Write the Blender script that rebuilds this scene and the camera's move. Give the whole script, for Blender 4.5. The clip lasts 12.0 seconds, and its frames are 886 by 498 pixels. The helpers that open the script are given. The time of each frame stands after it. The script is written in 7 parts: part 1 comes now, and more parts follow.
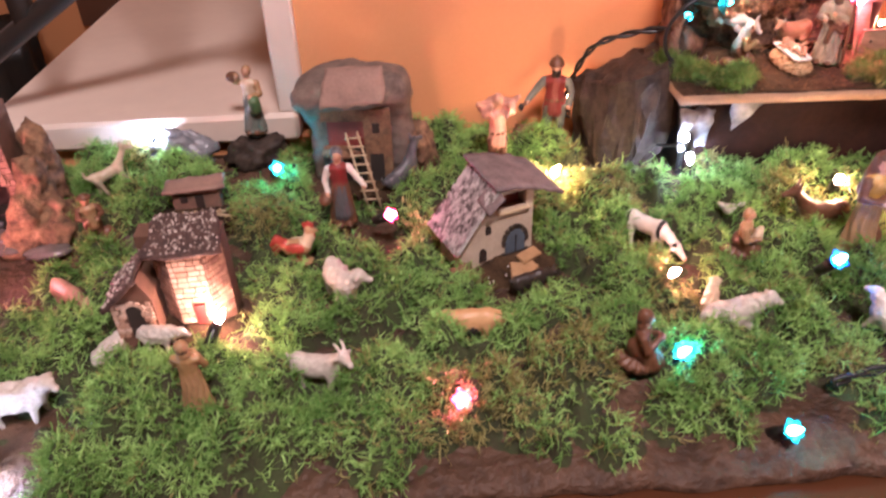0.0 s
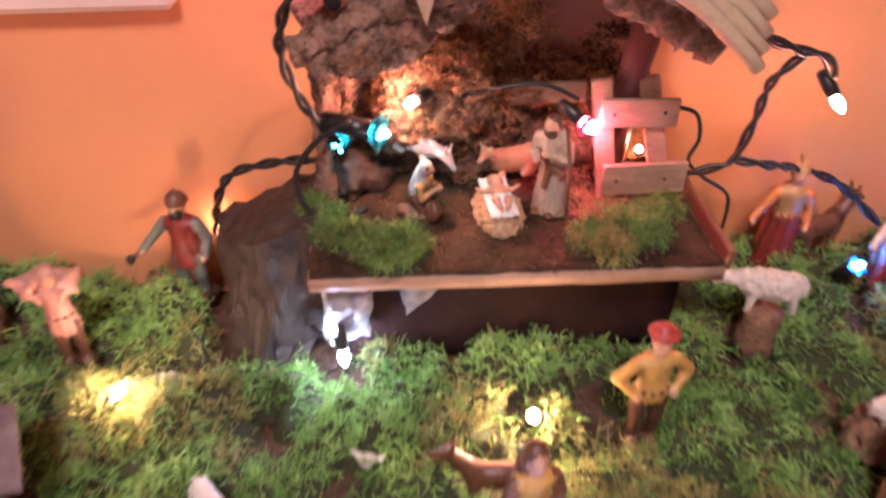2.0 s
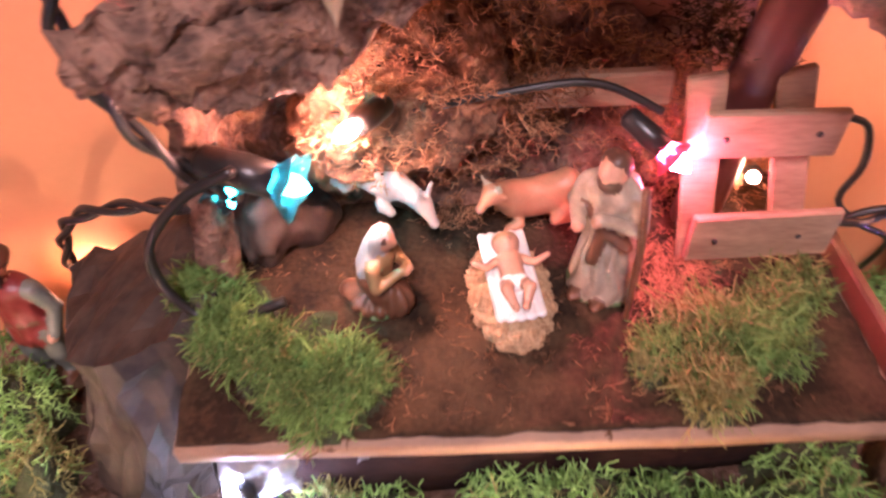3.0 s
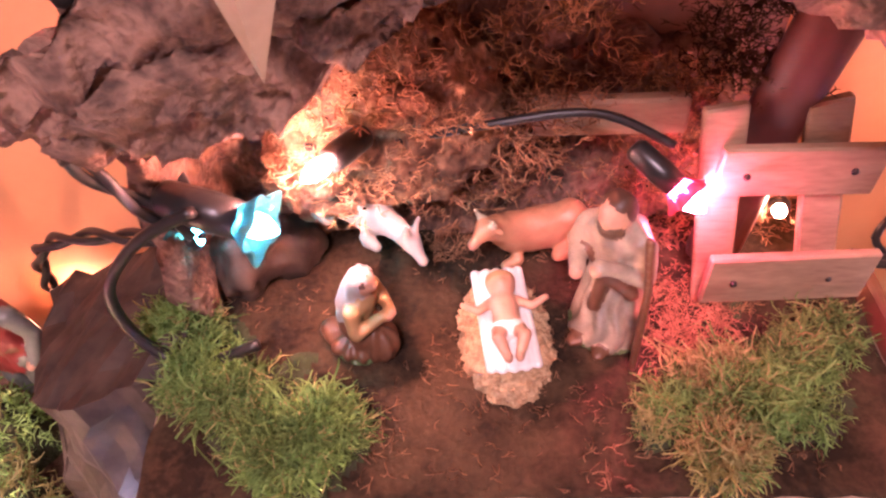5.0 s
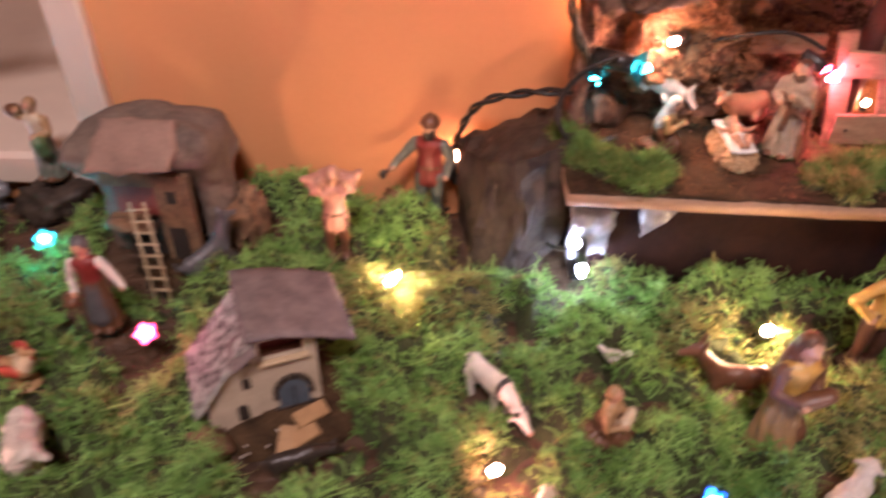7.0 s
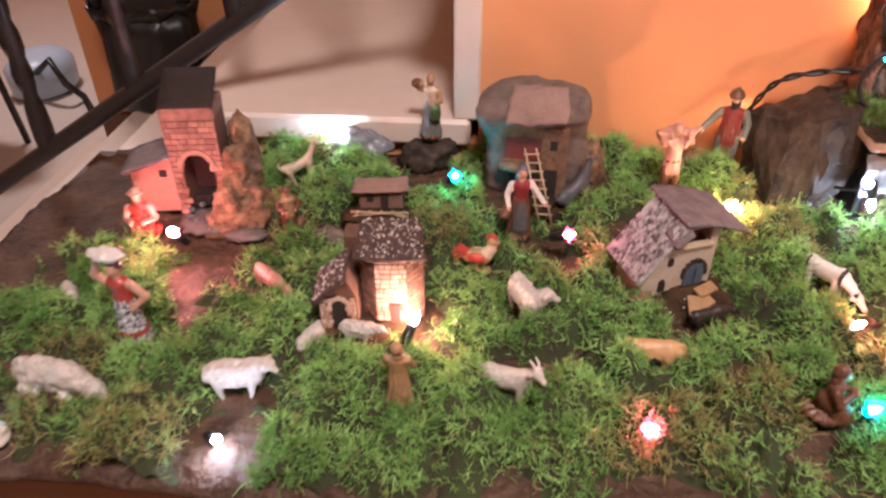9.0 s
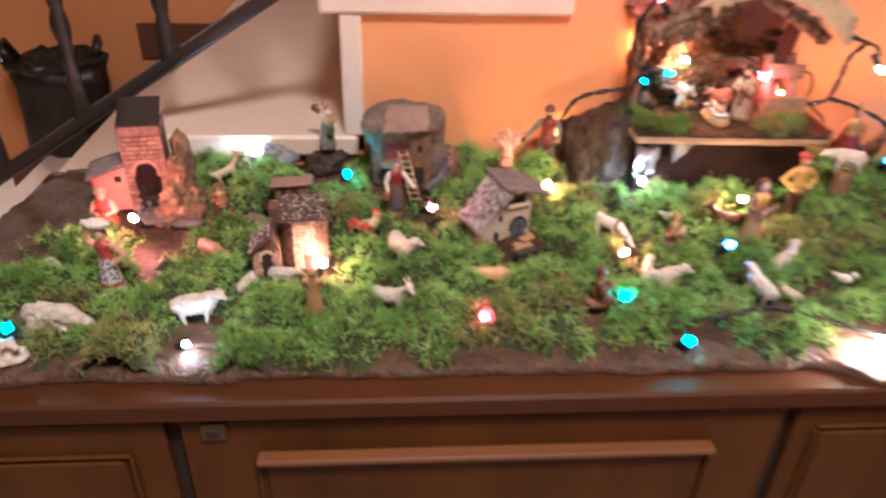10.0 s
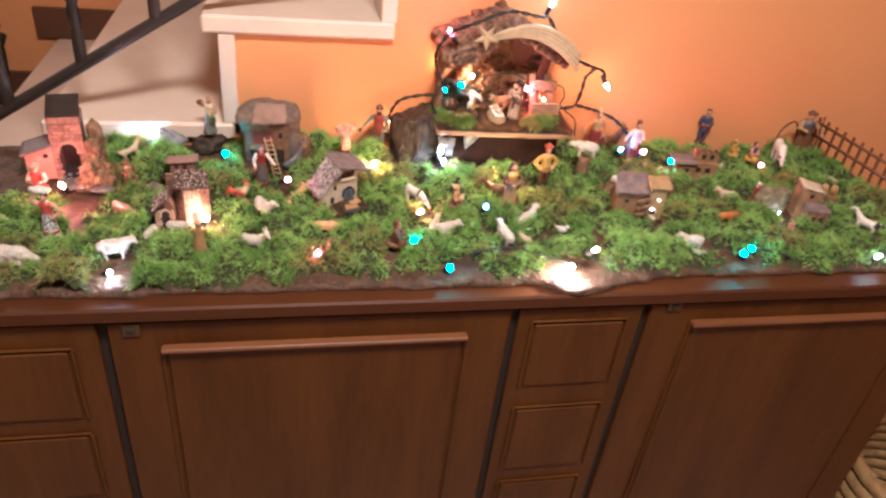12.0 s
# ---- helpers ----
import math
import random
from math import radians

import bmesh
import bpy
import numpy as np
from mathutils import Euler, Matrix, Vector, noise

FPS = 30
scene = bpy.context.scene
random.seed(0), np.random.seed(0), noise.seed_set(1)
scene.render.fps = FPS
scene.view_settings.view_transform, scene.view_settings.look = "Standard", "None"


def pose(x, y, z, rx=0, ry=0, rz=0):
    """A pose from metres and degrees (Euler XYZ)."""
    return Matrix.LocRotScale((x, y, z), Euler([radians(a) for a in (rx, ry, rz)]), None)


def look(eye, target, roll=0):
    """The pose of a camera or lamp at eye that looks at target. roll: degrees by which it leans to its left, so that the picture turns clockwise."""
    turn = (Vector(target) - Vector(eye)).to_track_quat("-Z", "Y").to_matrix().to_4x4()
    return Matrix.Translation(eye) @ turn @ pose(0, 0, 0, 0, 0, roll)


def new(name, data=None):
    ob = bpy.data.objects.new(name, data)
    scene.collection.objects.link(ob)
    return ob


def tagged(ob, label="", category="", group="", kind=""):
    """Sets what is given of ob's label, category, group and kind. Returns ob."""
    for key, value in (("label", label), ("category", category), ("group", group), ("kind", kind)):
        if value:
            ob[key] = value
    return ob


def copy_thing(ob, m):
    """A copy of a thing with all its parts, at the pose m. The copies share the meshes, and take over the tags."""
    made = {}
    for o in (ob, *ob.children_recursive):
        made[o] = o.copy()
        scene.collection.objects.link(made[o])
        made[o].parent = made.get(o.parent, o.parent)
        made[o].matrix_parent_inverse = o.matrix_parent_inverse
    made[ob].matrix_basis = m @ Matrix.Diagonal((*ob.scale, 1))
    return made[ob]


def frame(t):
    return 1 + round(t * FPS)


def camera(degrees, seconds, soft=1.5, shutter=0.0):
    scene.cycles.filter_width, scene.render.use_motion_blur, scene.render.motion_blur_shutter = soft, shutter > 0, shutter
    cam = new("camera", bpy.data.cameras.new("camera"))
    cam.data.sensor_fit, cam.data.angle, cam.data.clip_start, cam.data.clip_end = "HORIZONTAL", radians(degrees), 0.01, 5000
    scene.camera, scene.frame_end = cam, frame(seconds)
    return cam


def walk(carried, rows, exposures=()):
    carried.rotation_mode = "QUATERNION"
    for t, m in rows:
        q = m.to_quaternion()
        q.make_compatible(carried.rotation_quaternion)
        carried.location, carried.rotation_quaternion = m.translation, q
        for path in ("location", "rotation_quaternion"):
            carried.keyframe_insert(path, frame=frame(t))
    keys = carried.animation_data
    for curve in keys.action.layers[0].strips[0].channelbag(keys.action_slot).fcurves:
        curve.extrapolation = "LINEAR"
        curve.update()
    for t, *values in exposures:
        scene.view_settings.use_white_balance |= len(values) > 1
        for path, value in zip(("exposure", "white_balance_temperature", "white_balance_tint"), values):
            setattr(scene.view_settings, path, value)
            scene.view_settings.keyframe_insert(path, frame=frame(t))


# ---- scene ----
import itertools

cam = camera(63.8, 12.0, soft=2.4, shutter=0.5)
METRES, EYE, TILT, LEAN, TURN = 1.9, 1.275, -34.7, 1.5, -3.6
ROWS = [
    (0.0, 0.0, 0.0, 0.0, 0.0, 0.0, -0.0),
    (0.5, 0.0056, 0.0034, 0.0148, -2.08, -0.04, 0.26),
    (1.0, 0.0558, 0.0275, 0.0331, -4.7, -1.12, 1.81),
    (1.5, 0.112, 0.0608, 0.0555, -3.63, -1.48, 0.38),
    (2.0, 0.133, 0.1062, 0.0819, -2.68, -1.83, -0.17),
    (2.5, 0.135, 0.164, 0.1087, -4.28, -6.63, 0.31),
    (3.0, 0.1456, 0.2019, 0.1215, -1.18, -11.62, -0.06),
    (3.5, 0.1554, 0.2217, 0.1299, 2.15, -14.03, -0.06),
    (5.5, 0.1496, 0.2046, 0.1261, 0.54, -11.22, -0.38),
    (6.0, 0.1395, 0.1607, 0.1033, -1.82, -6.19, 0.04),
    (6.5, 0.1137, 0.1076, 0.0749, 2.22, -2.54, -3.16),
    (7.0, 0.0748, 0.0796, 0.0579, 2.56, -3.07, -4.62),
    (7.5, 0.0214, 0.0547, 0.0448, 5.06, -3.57, -3.21),
    (9.5, -0.0386, -0.0615, -0.0094, 6.53, 0.61, -6.56),
    (10.0, -0.0231, -0.1253, -0.0335, -1.44, 3.24, -2.57),
    (10.5, -0.0057, -0.1812, -0.0522, -3.03, 3.54, -1.67),
    (11.0, 0.0063, -0.2377, -0.067, -5.92, 5.22, -1.85),
    (11.5, 0.0126, -0.2749, -0.065, -8.08, 3.57, -2.42),
    (12.0, 0.0089, -0.3038, -0.0484, -9.66, 1.05, -2.18),
]
walk(cam, [(t, pose(0, 0, EYE, TILT, LEAN, TURN) @ pose(METRES * x, METRES * y, METRES * z, 90 + pitch, roll, yaw)) for t, x, y, z, yaw, pitch, roll in ROWS],
     [(0, -0.02, 5850, 28), (1.5, -0.28, 5850, 31), (2.5, -0.36, 5800, 38), (3.0, -0.08, 5750, 40), (3.5, 0.05, 5750, 40), (5.5, 0.02, 6350, 66), (6.0, -0.32, 6400, 52), (6.5, -0.5, 6350, 36),
      (7.5, -0.26, 5950, 27), (9.5, 0.0, 5900, 19), (10.5, 0.13, 5900, 14), (12, 0.35, 5950, 13)])

# ---- world and room light ----
world = bpy.data.worlds.new("world")
world.use_nodes = True
world.node_tree.nodes["Background"].inputs[0].default_value = (1.0, 0.78, 0.55, 1)
world.node_tree.nodes["Background"].inputs[1].default_value = 0.05
scene.world = world

FLOOR, TOP, PAPER = 0.07, 0.943, 0.953


def area_lamp(name, where, aim, size, watts, colour):
    data = bpy.data.lights.new(name, "AREA")
    data.shape, data.size, data.energy, data.color = "DISK", size, watts, colour
    ob = new(name, data)
    ob.matrix_world = look(where, aim)
    return ob


area_lamp("ceiling_bulb", (0.15, -0.45, 2.44), (0.2, 0.1, 0), 0.36, 38.5, (1.0, 0.84, 0.72))
area_lamp("hall_bulb", (-2.0, 2.7, 2.44), (-2.0, 2.7, 0), 0.30, 36.0, (1.0, 0.84, 0.72))


# ---- materials ----
def surface(name, colour, second=None, rough=0.6, scale=60.0, mix=0.5, bump=0.2, fine=400.0, metal=0.0, spec=0.5, depth=0.001, stretch=(1, 1, 1), island=0.0, sheen=0.0, piece=0.0):
    """A surface with stains at one scale, grain at another and a fine relief."""
    m = bpy.data.materials.new(name)
    m.use_nodes = True
    t, n, l = m.node_tree, m.node_tree.nodes, m.node_tree.links
    b = n["Principled BSDF"]
    second = second or tuple(c * 0.6 for c in colour)
    geo = n.new("ShaderNodeNewGeometry")
    mp = n.new("ShaderNodeMapping")
    mp.inputs["Scale"].default_value = stretch
    l.new(geo.outputs["Position"], mp.inputs["Vector"])
    big, small = n.new("ShaderNodeTexNoise"), n.new("ShaderNodeTexNoise")
    for tex, s, d in ((big, scale, 4.0), (small, fine, 3.0)):
        tex.inputs["Scale"].default_value, tex.inputs["Detail"].default_value = s, d
        l.new(mp.outputs[0], tex.inputs["Vector"])
    add = n.new("ShaderNodeMath")
    add.operation = "MULTIPLY_ADD"
    add.inputs[1].default_value = 0.45
    l.new(small.outputs["Fac"], add.inputs[0])
    l.new(big.outputs["Fac"], add.inputs[2])
    last = add
    if island:
        rnd = n.new("ShaderNodeMath")
        rnd.operation = "MULTIPLY_ADD"
        rnd.inputs[1].default_value = island
        l.new(geo.outputs["Random Per Island"], rnd.inputs[0])
        l.new(add.outputs[0], rnd.inputs[2])
        last = rnd
    if piece:
        info, rnd = n.new("ShaderNodeObjectInfo"), n.new("ShaderNodeMath")
        rnd.operation = "MULTIPLY_ADD"
        rnd.inputs[1].default_value = piece
        l.new(info.outputs["Random"], rnd.inputs[0])
        l.new(last.outputs[0], rnd.inputs[2])
        last = rnd
    ramp = n.new("ShaderNodeMapRange")
    mid = 0.72 + (island + piece) / 2
    ramp.inputs["From Min"].default_value, ramp.inputs["From Max"].default_value = mid - 0.5 + mix * 0.3, mid + 0.5 - mix * 0.3
    l.new(last.outputs[0], ramp.inputs["Value"])
    both = n.new("ShaderNodeMix")
    both.data_type = "RGBA"
    both.inputs["A"].default_value, both.inputs["B"].default_value = (*second, 1), (*colour, 1)
    l.new(ramp.outputs[0], both.inputs["Factor"])
    l.new(both.outputs["Result"], b.inputs["Base Color"])
    b.inputs["Roughness"].default_value, b.inputs["Metallic"].default_value, b.inputs["Specular IOR Level"].default_value = rough, metal, spec
    if sheen:
        b.inputs["Sheen Weight"].default_value = sheen
    if bump:
        bu = n.new("ShaderNodeBump")
        bu.inputs["Strength"].default_value, bu.inputs["Distance"].default_value = bump, depth
        l.new(last.outputs[0], bu.inputs["Height"])
        l.new(bu.outputs[0], b.inputs["Normal"])
    return m


def glow(name, colour, strength):
    m = bpy.data.materials.new(name)
    m.use_nodes = True
    b = m.node_tree.nodes["Principled BSDF"]
    b.inputs["Base Color"].default_value = (*colour, 1)
    b.inputs["Emission Color"].default_value = (*colour, 1)
    b.inputs["Emission Strength"].default_value = strength
    b.inputs["Roughness"].default_value = 0.2
    return m


WALL = surface("orange_wall_paint", (0.72, 0.33, 0.138), (0.65, 0.285, 0.112), 0.7, 3.0, 0.3, 0.10, 300, depth=0.0008)
MARBLE = surface("pale_marble", (0.74, 0.62, 0.51), (0.62, 0.51, 0.42), 0.35, 9.0, 0.4, 0.03, 60)
CEIL = surface("ceiling_paint", (0.75, 0.68, 0.58), (0.70, 0.63, 0.52), 0.9, 3.0)
TILE = surface("floor_tile", (0.62, 0.56, 0.50), (0.55, 0.49, 0.44), 0.25, 6.0, 0.4, 0.02, 80)
SKIRT = surface("brown_skirting", (0.13, 0.055, 0.03), (0.09, 0.04, 0.02), 0.4, 12.0)
CABINET = surface("dark_stained_wood", (0.108, 0.040, 0.008), (0.056, 0.019, 0.004), 0.45, 14.0, 0.7, 0.06, 120, spec=0.16, depth=0.0005, stretch=(1, 1, 0.12))
CABTOP = surface("stained_wood_top", (0.080, 0.026, 0.008), (0.050, 0.016, 0.005), 0.5, 14.0, 0.6, 0.06, 120, spec=0.22, depth=0.0005, stretch=(0.12, 1, 1))
# lighter than the cabinet wood: lamp light on the ledges painted into the colour
LITMOULDING = surface("lit_reddish_wood", (0.19, 0.074, 0.028), (0.11, 0.040, 0.014), 0.4, 30.0, 0.6, 0.1, 200, stretch=(0.12, 1, 1))
OLDBRASS = surface("tarnished_brass", (0.13, 0.09, 0.05), (0.06, 0.04, 0.02), 0.4, 200.0, metal=0.6)
# near-black brown, colours the shade in the door gaps
GAPSHADE = surface("gap_shade", (0.02, 0.01, 0.006), (0.012, 0.007, 0.005), 0.8)
IRON = surface("black_wrought_iron", (0.022, 0.018, 0.016), (0.035, 0.025, 0.02), 0.45, 90.0, 0.5, 0.4, 300)
KRAFT = surface("crumpled_brown_paper", (0.115, 0.062, 0.036), (0.042, 0.023, 0.014), 0.62, 38.0, 0.9, 1.0, 150, spec=0.35, depth=0.009)
DARKROCK = surface("dark_rock_paper", (0.072, 0.052, 0.038), (0.020, 0.014, 0.011), 0.6, 90.0, 0.9, 0.4, 320, spec=0.35, depth=0.001, stretch=(1, 1, 0.8))
MOSS = surface("green_moss", (0.40, 0.66, 0.20), (0.14, 0.29, 0.066), 0.9, 22.0, 1.2, 0.0, 300, spec=0.1, island=0.22)
# near-black green: paints the moss's self-shadow into the gaps between fronds
SHADEDHEART = surface("shaded_moss_heart", (0.040, 0.062, 0.016), (0.034, 0.025, 0.013), 0.95, 60.0, 0.8, 0.8, 500, depth=0.003)
DRYMOSS = surface("dry_moss", (0.46, 0.42, 0.17), (0.19, 0.18, 0.055), 0.9, 60.0, 0.8, 0.0, 420, spec=0.1, island=0.3)
STRAW = surface("brown_straw", (0.52, 0.26, 0.12), (0.19, 0.085, 0.037), 0.8, 70.0, 0.8, 0.0, 420, island=0.6)
PALESTRAW = surface("pale_straw", (0.56, 0.38, 0.20), (0.30, 0.18, 0.09), 0.85, 300.0, 0.9, 0.9, 1200, depth=0.001)
LINEN = surface("white_cloth_paint", (0.82, 0.79, 0.74), (0.70, 0.66, 0.60), 0.5, 200.0)
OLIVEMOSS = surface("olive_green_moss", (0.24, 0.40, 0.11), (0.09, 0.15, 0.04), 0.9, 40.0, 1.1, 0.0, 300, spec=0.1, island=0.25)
FLOORSTRAW = surface("dark_brown_straw", (0.27, 0.145, 0.07), (0.09, 0.045, 0.022), 0.85, 70.0, 0.8, 0.0, 420, spec=0.2, island=0.6)
BARK = surface("cork_bark", (0.32, 0.18, 0.115), (0.060, 0.033, 0.022), 0.9, 90.0, 1.0, 1.0, 380, depth=0.005)
BROWNBOARD = surface("brown_board", (0.30, 0.135, 0.090), (0.19, 0.085, 0.058), 0.7, 40.0)
SOIL = surface("brown_soil_paint", (0.075, 0.044, 0.022), (0.020, 0.012, 0.007), 0.95, 60.0, 1.1, 0.9, 420, spec=0.15, depth=0.002)
SOOTY = surface("black_brown_paper", (0.030, 0.012, 0.009), (0.012, 0.006, 0.005), 0.8, 40.0, 0.7, 0.5, 200, spec=0.15, depth=0.002)
PINKBOARD = surface("pinkish_flat_board", (0.34, 0.215, 0.16), (0.20, 0.125, 0.095), 0.8, 60.0, 0.7, 0.4, 400)
PLANK = surface("raw_pale_wood", (0.46, 0.31, 0.19), (0.22, 0.13, 0.075), 0.65, 80.0, 0.9, 0.7, 700, depth=0.0008, stretch=(0.25, 1, 1))
EDGEWOOD = surface("raw_board_edge", (0.36, 0.22, 0.13), (0.22, 0.13, 0.08), 0.6, 60.0, 0.7, 0.4, 400)
REDSTICK = surface("red_brown_branch", (0.17, 0.05, 0.04), (0.09, 0.03, 0.025), 0.45, 60.0, 0.5, 0.3, 300)
PLASTIC = surface("black_plastic", (0.018, 0.018, 0.017), (0.012, 0.013, 0.012), 0.35, 50.0)
FOIL = surface("grey_plastic_film", (0.30, 0.31, 0.33), (0.12, 0.12, 0.13), 0.22, 60.0, 0.8, 0.9, 150, depth=0.004)
CREAMWALL = surface("cream_plaster", (0.56, 0.46, 0.34), (0.40, 0.31, 0.22), 0.8, 70.0, 0.7, 0.5, 500)
OCHRE = surface("ochre_plaster", (0.36, 0.20, 0.095), (0.17, 0.09, 0.045), 0.8, 70.0, 0.7, 0.5, 500)
MOSSROCK = surface("grey_green_rock", (0.24, 0.20, 0.12), (0.08, 0.07, 0.04), 0.85, 90.0, 0.8, 0.7, 400)
FACADE = surface("brown_ochre_plaster", (0.25, 0.14, 0.068), (0.09, 0.05, 0.028), 0.85, 90.0, 0.9, 0.8, 400, depth=0.0015)
SANDWALL = surface("sandy_plaster", (0.42, 0.29, 0.14), (0.22, 0.14, 0.07), 0.8, 80.0, 0.8, 0.6, 500)
GREYROCK = surface("grey_painted_cork", (0.21, 0.155, 0.12), (0.085, 0.062, 0.050), 0.85, 60.0, 0.7, 0.8, 300, depth=0.002)
SLATE = surface("purple_slate_roof", (0.23, 0.175, 0.165), (0.10, 0.074, 0.070), 0.75, 90.0, 0.7, 0.4, 400)
SHINGLE = surface("grey_stone_shingle", (0.50, 0.48, 0.44), (0.09, 0.08, 0.072), 0.8, 160.0, 0.9, 0.7, 600, piece=0.45)
CHIP = surface("pale_stone_chip", (0.62, 0.54, 0.47), (0.20, 0.14, 0.11), 0.7, 260.0, 0.9, 0.6, 700, piece=0.6)
DARKROOF = surface("dark_brown_roof", (0.105, 0.055, 0.042), (0.040, 0.022, 0.018), 0.75, 180.0, 0.9, 0.8, 600, depth=0.002)
BRICK = surface("painted_brick", (0.60, 0.44, 0.33), (0.38, 0.22, 0.14), 0.8, 120.0, 0.8, 0.6, 500, piece=0.4)
REDBRICK = surface("red_stone", (0.33, 0.19, 0.13), (0.16, 0.08, 0.055), 0.8, 120.0, 0.8, 0.6, 500, piece=0.5)
MORTAR = surface("brown_mortar", (0.17, 0.085, 0.05), (0.10, 0.05, 0.03), 0.9, 120.0)
BLUEDOOR = surface("blue_grey_door", (0.10, 0.135, 0.17), (0.055, 0.07, 0.09), 0.6, 120.0)
# near-black: painted shade of openings, also the tower's black roof
DARK = surface("opening_shade_and_black_roof", (0.03, 0.018, 0.012), (0.02, 0.012, 0.008), 0.9)
MAROON = surface("maroon_paint", (0.22, 0.04, 0.03), (0.13, 0.025, 0.02), 0.6, 90.0)
CORK = surface("orange_cork", (0.32, 0.175, 0.09), (0.07, 0.034, 0.018), 0.85, 110.0, 0.9, 0.9, 420, depth=0.003)
YELLOWCLOTH = surface("yellow_cloth", (0.75, 0.52, 0.05), (0.6, 0.38, 0.03), 0.8, 25.0, sheen=0.3)
PALEBLUE = surface("pale_blue_plastic", (0.45, 0.55, 0.66), (0.38, 0.47, 0.58), 0.35)
WICKER = surface("wicker", (0.40, 0.26, 0.11), (0.2, 0.11, 0.04), 0.6, 60.0, 0.8, 0.6, 300)
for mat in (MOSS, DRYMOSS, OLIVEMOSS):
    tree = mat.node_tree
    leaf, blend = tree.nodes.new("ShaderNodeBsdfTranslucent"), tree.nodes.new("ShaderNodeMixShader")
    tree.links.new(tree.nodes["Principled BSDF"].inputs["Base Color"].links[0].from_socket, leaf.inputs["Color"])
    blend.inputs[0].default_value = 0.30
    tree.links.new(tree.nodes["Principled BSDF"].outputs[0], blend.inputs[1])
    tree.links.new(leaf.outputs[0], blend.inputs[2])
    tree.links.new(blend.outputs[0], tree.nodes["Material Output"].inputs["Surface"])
WATER = surface("glossy_resin_water", (0.10, 0.085, 0.075), (0.16, 0.14, 0.13), 0.08, 60.0, 0.6, 0.2, 200)


def paint(name, c, k=0.7, rough=0.42):
    return surface(name, c, tuple(v * k for v in c), rough, 220.0, 0.6, 0.15, 900, depth=0.0006)


PIGHIDE, OXHIDE, PALEGREY, ROBE, UMBER, SLATEBLUE = paint("painted_peach", (0.66, 0.37, 0.17), 0.8), paint("painted_tan_red", (0.56, 0.27, 0.14), 0.75), paint("painted_pale_grey", (0.42, 0.39, 0.35), 0.75), paint("painted_dull_beige", (0.42, 0.34, 0.245), 0.6), paint("painted_umber", (0.075, 0.030, 0.020)), paint("painted_slate_blue", (0.05, 0.06, 0.10))
SKIN, HAIR, DARKHAIR = paint("painted_flesh", (0.55, 0.30, 0.19)), paint("painted_brown", (0.10, 0.05, 0.03)), paint("painted_dark", (0.035, 0.025, 0.02))
RED, DARKRED, WHITE, CREAM = paint("painted_red", (0.42, 0.055, 0.035)), paint("painted_dark_red", (0.22, 0.03, 0.025)), paint("painted_white", (0.72, 0.66, 0.58), 0.8), paint("painted_cream", (0.62, 0.50, 0.34))
YELLOW, BROWN, TAN, GREY = paint("painted_ochre", (0.58, 0.33, 0.08)), paint("painted_mid_brown", (0.16, 0.07, 0.035)), paint("painted_tan", (0.42, 0.25, 0.12)), paint("painted_grey", (0.11, 0.105, 0.11))
BLUE, GREYGREEN, PINK, ORANGE = paint("painted_blue", (0.06, 0.09, 0.19)), paint("painted_grey_green", (0.16, 0.18, 0.15)), paint("painted_pink", (0.56, 0.28, 0.20)), paint("painted_orange", (0.60, 0.21, 0.06))
PATTERN, BLACKP, GREENP, GOLD = surface("patterned_skirt", (0.60, 0.58, 0.55), (0.05, 0.05, 0.06), 0.5, 420.0, 1.4, 0.1, 900), paint("painted_black", (0.02, 0.018, 0.016)), paint("painted_green", (0.10, 0.16, 0.06)), paint("painted_gold_brown", (0.40, 0.24, 0.10))
WOOL = surface("off_white_wool", (0.64, 0.58, 0.50), (0.42, 0.36, 0.30), 0.6, 330.0, 0.6, 0.5, 900, depth=0.001)
PALEWOOD = surface("pale_carved_wood", (0.55, 0.42, 0.26), (0.36, 0.25, 0.14), 0.5, 60.0)


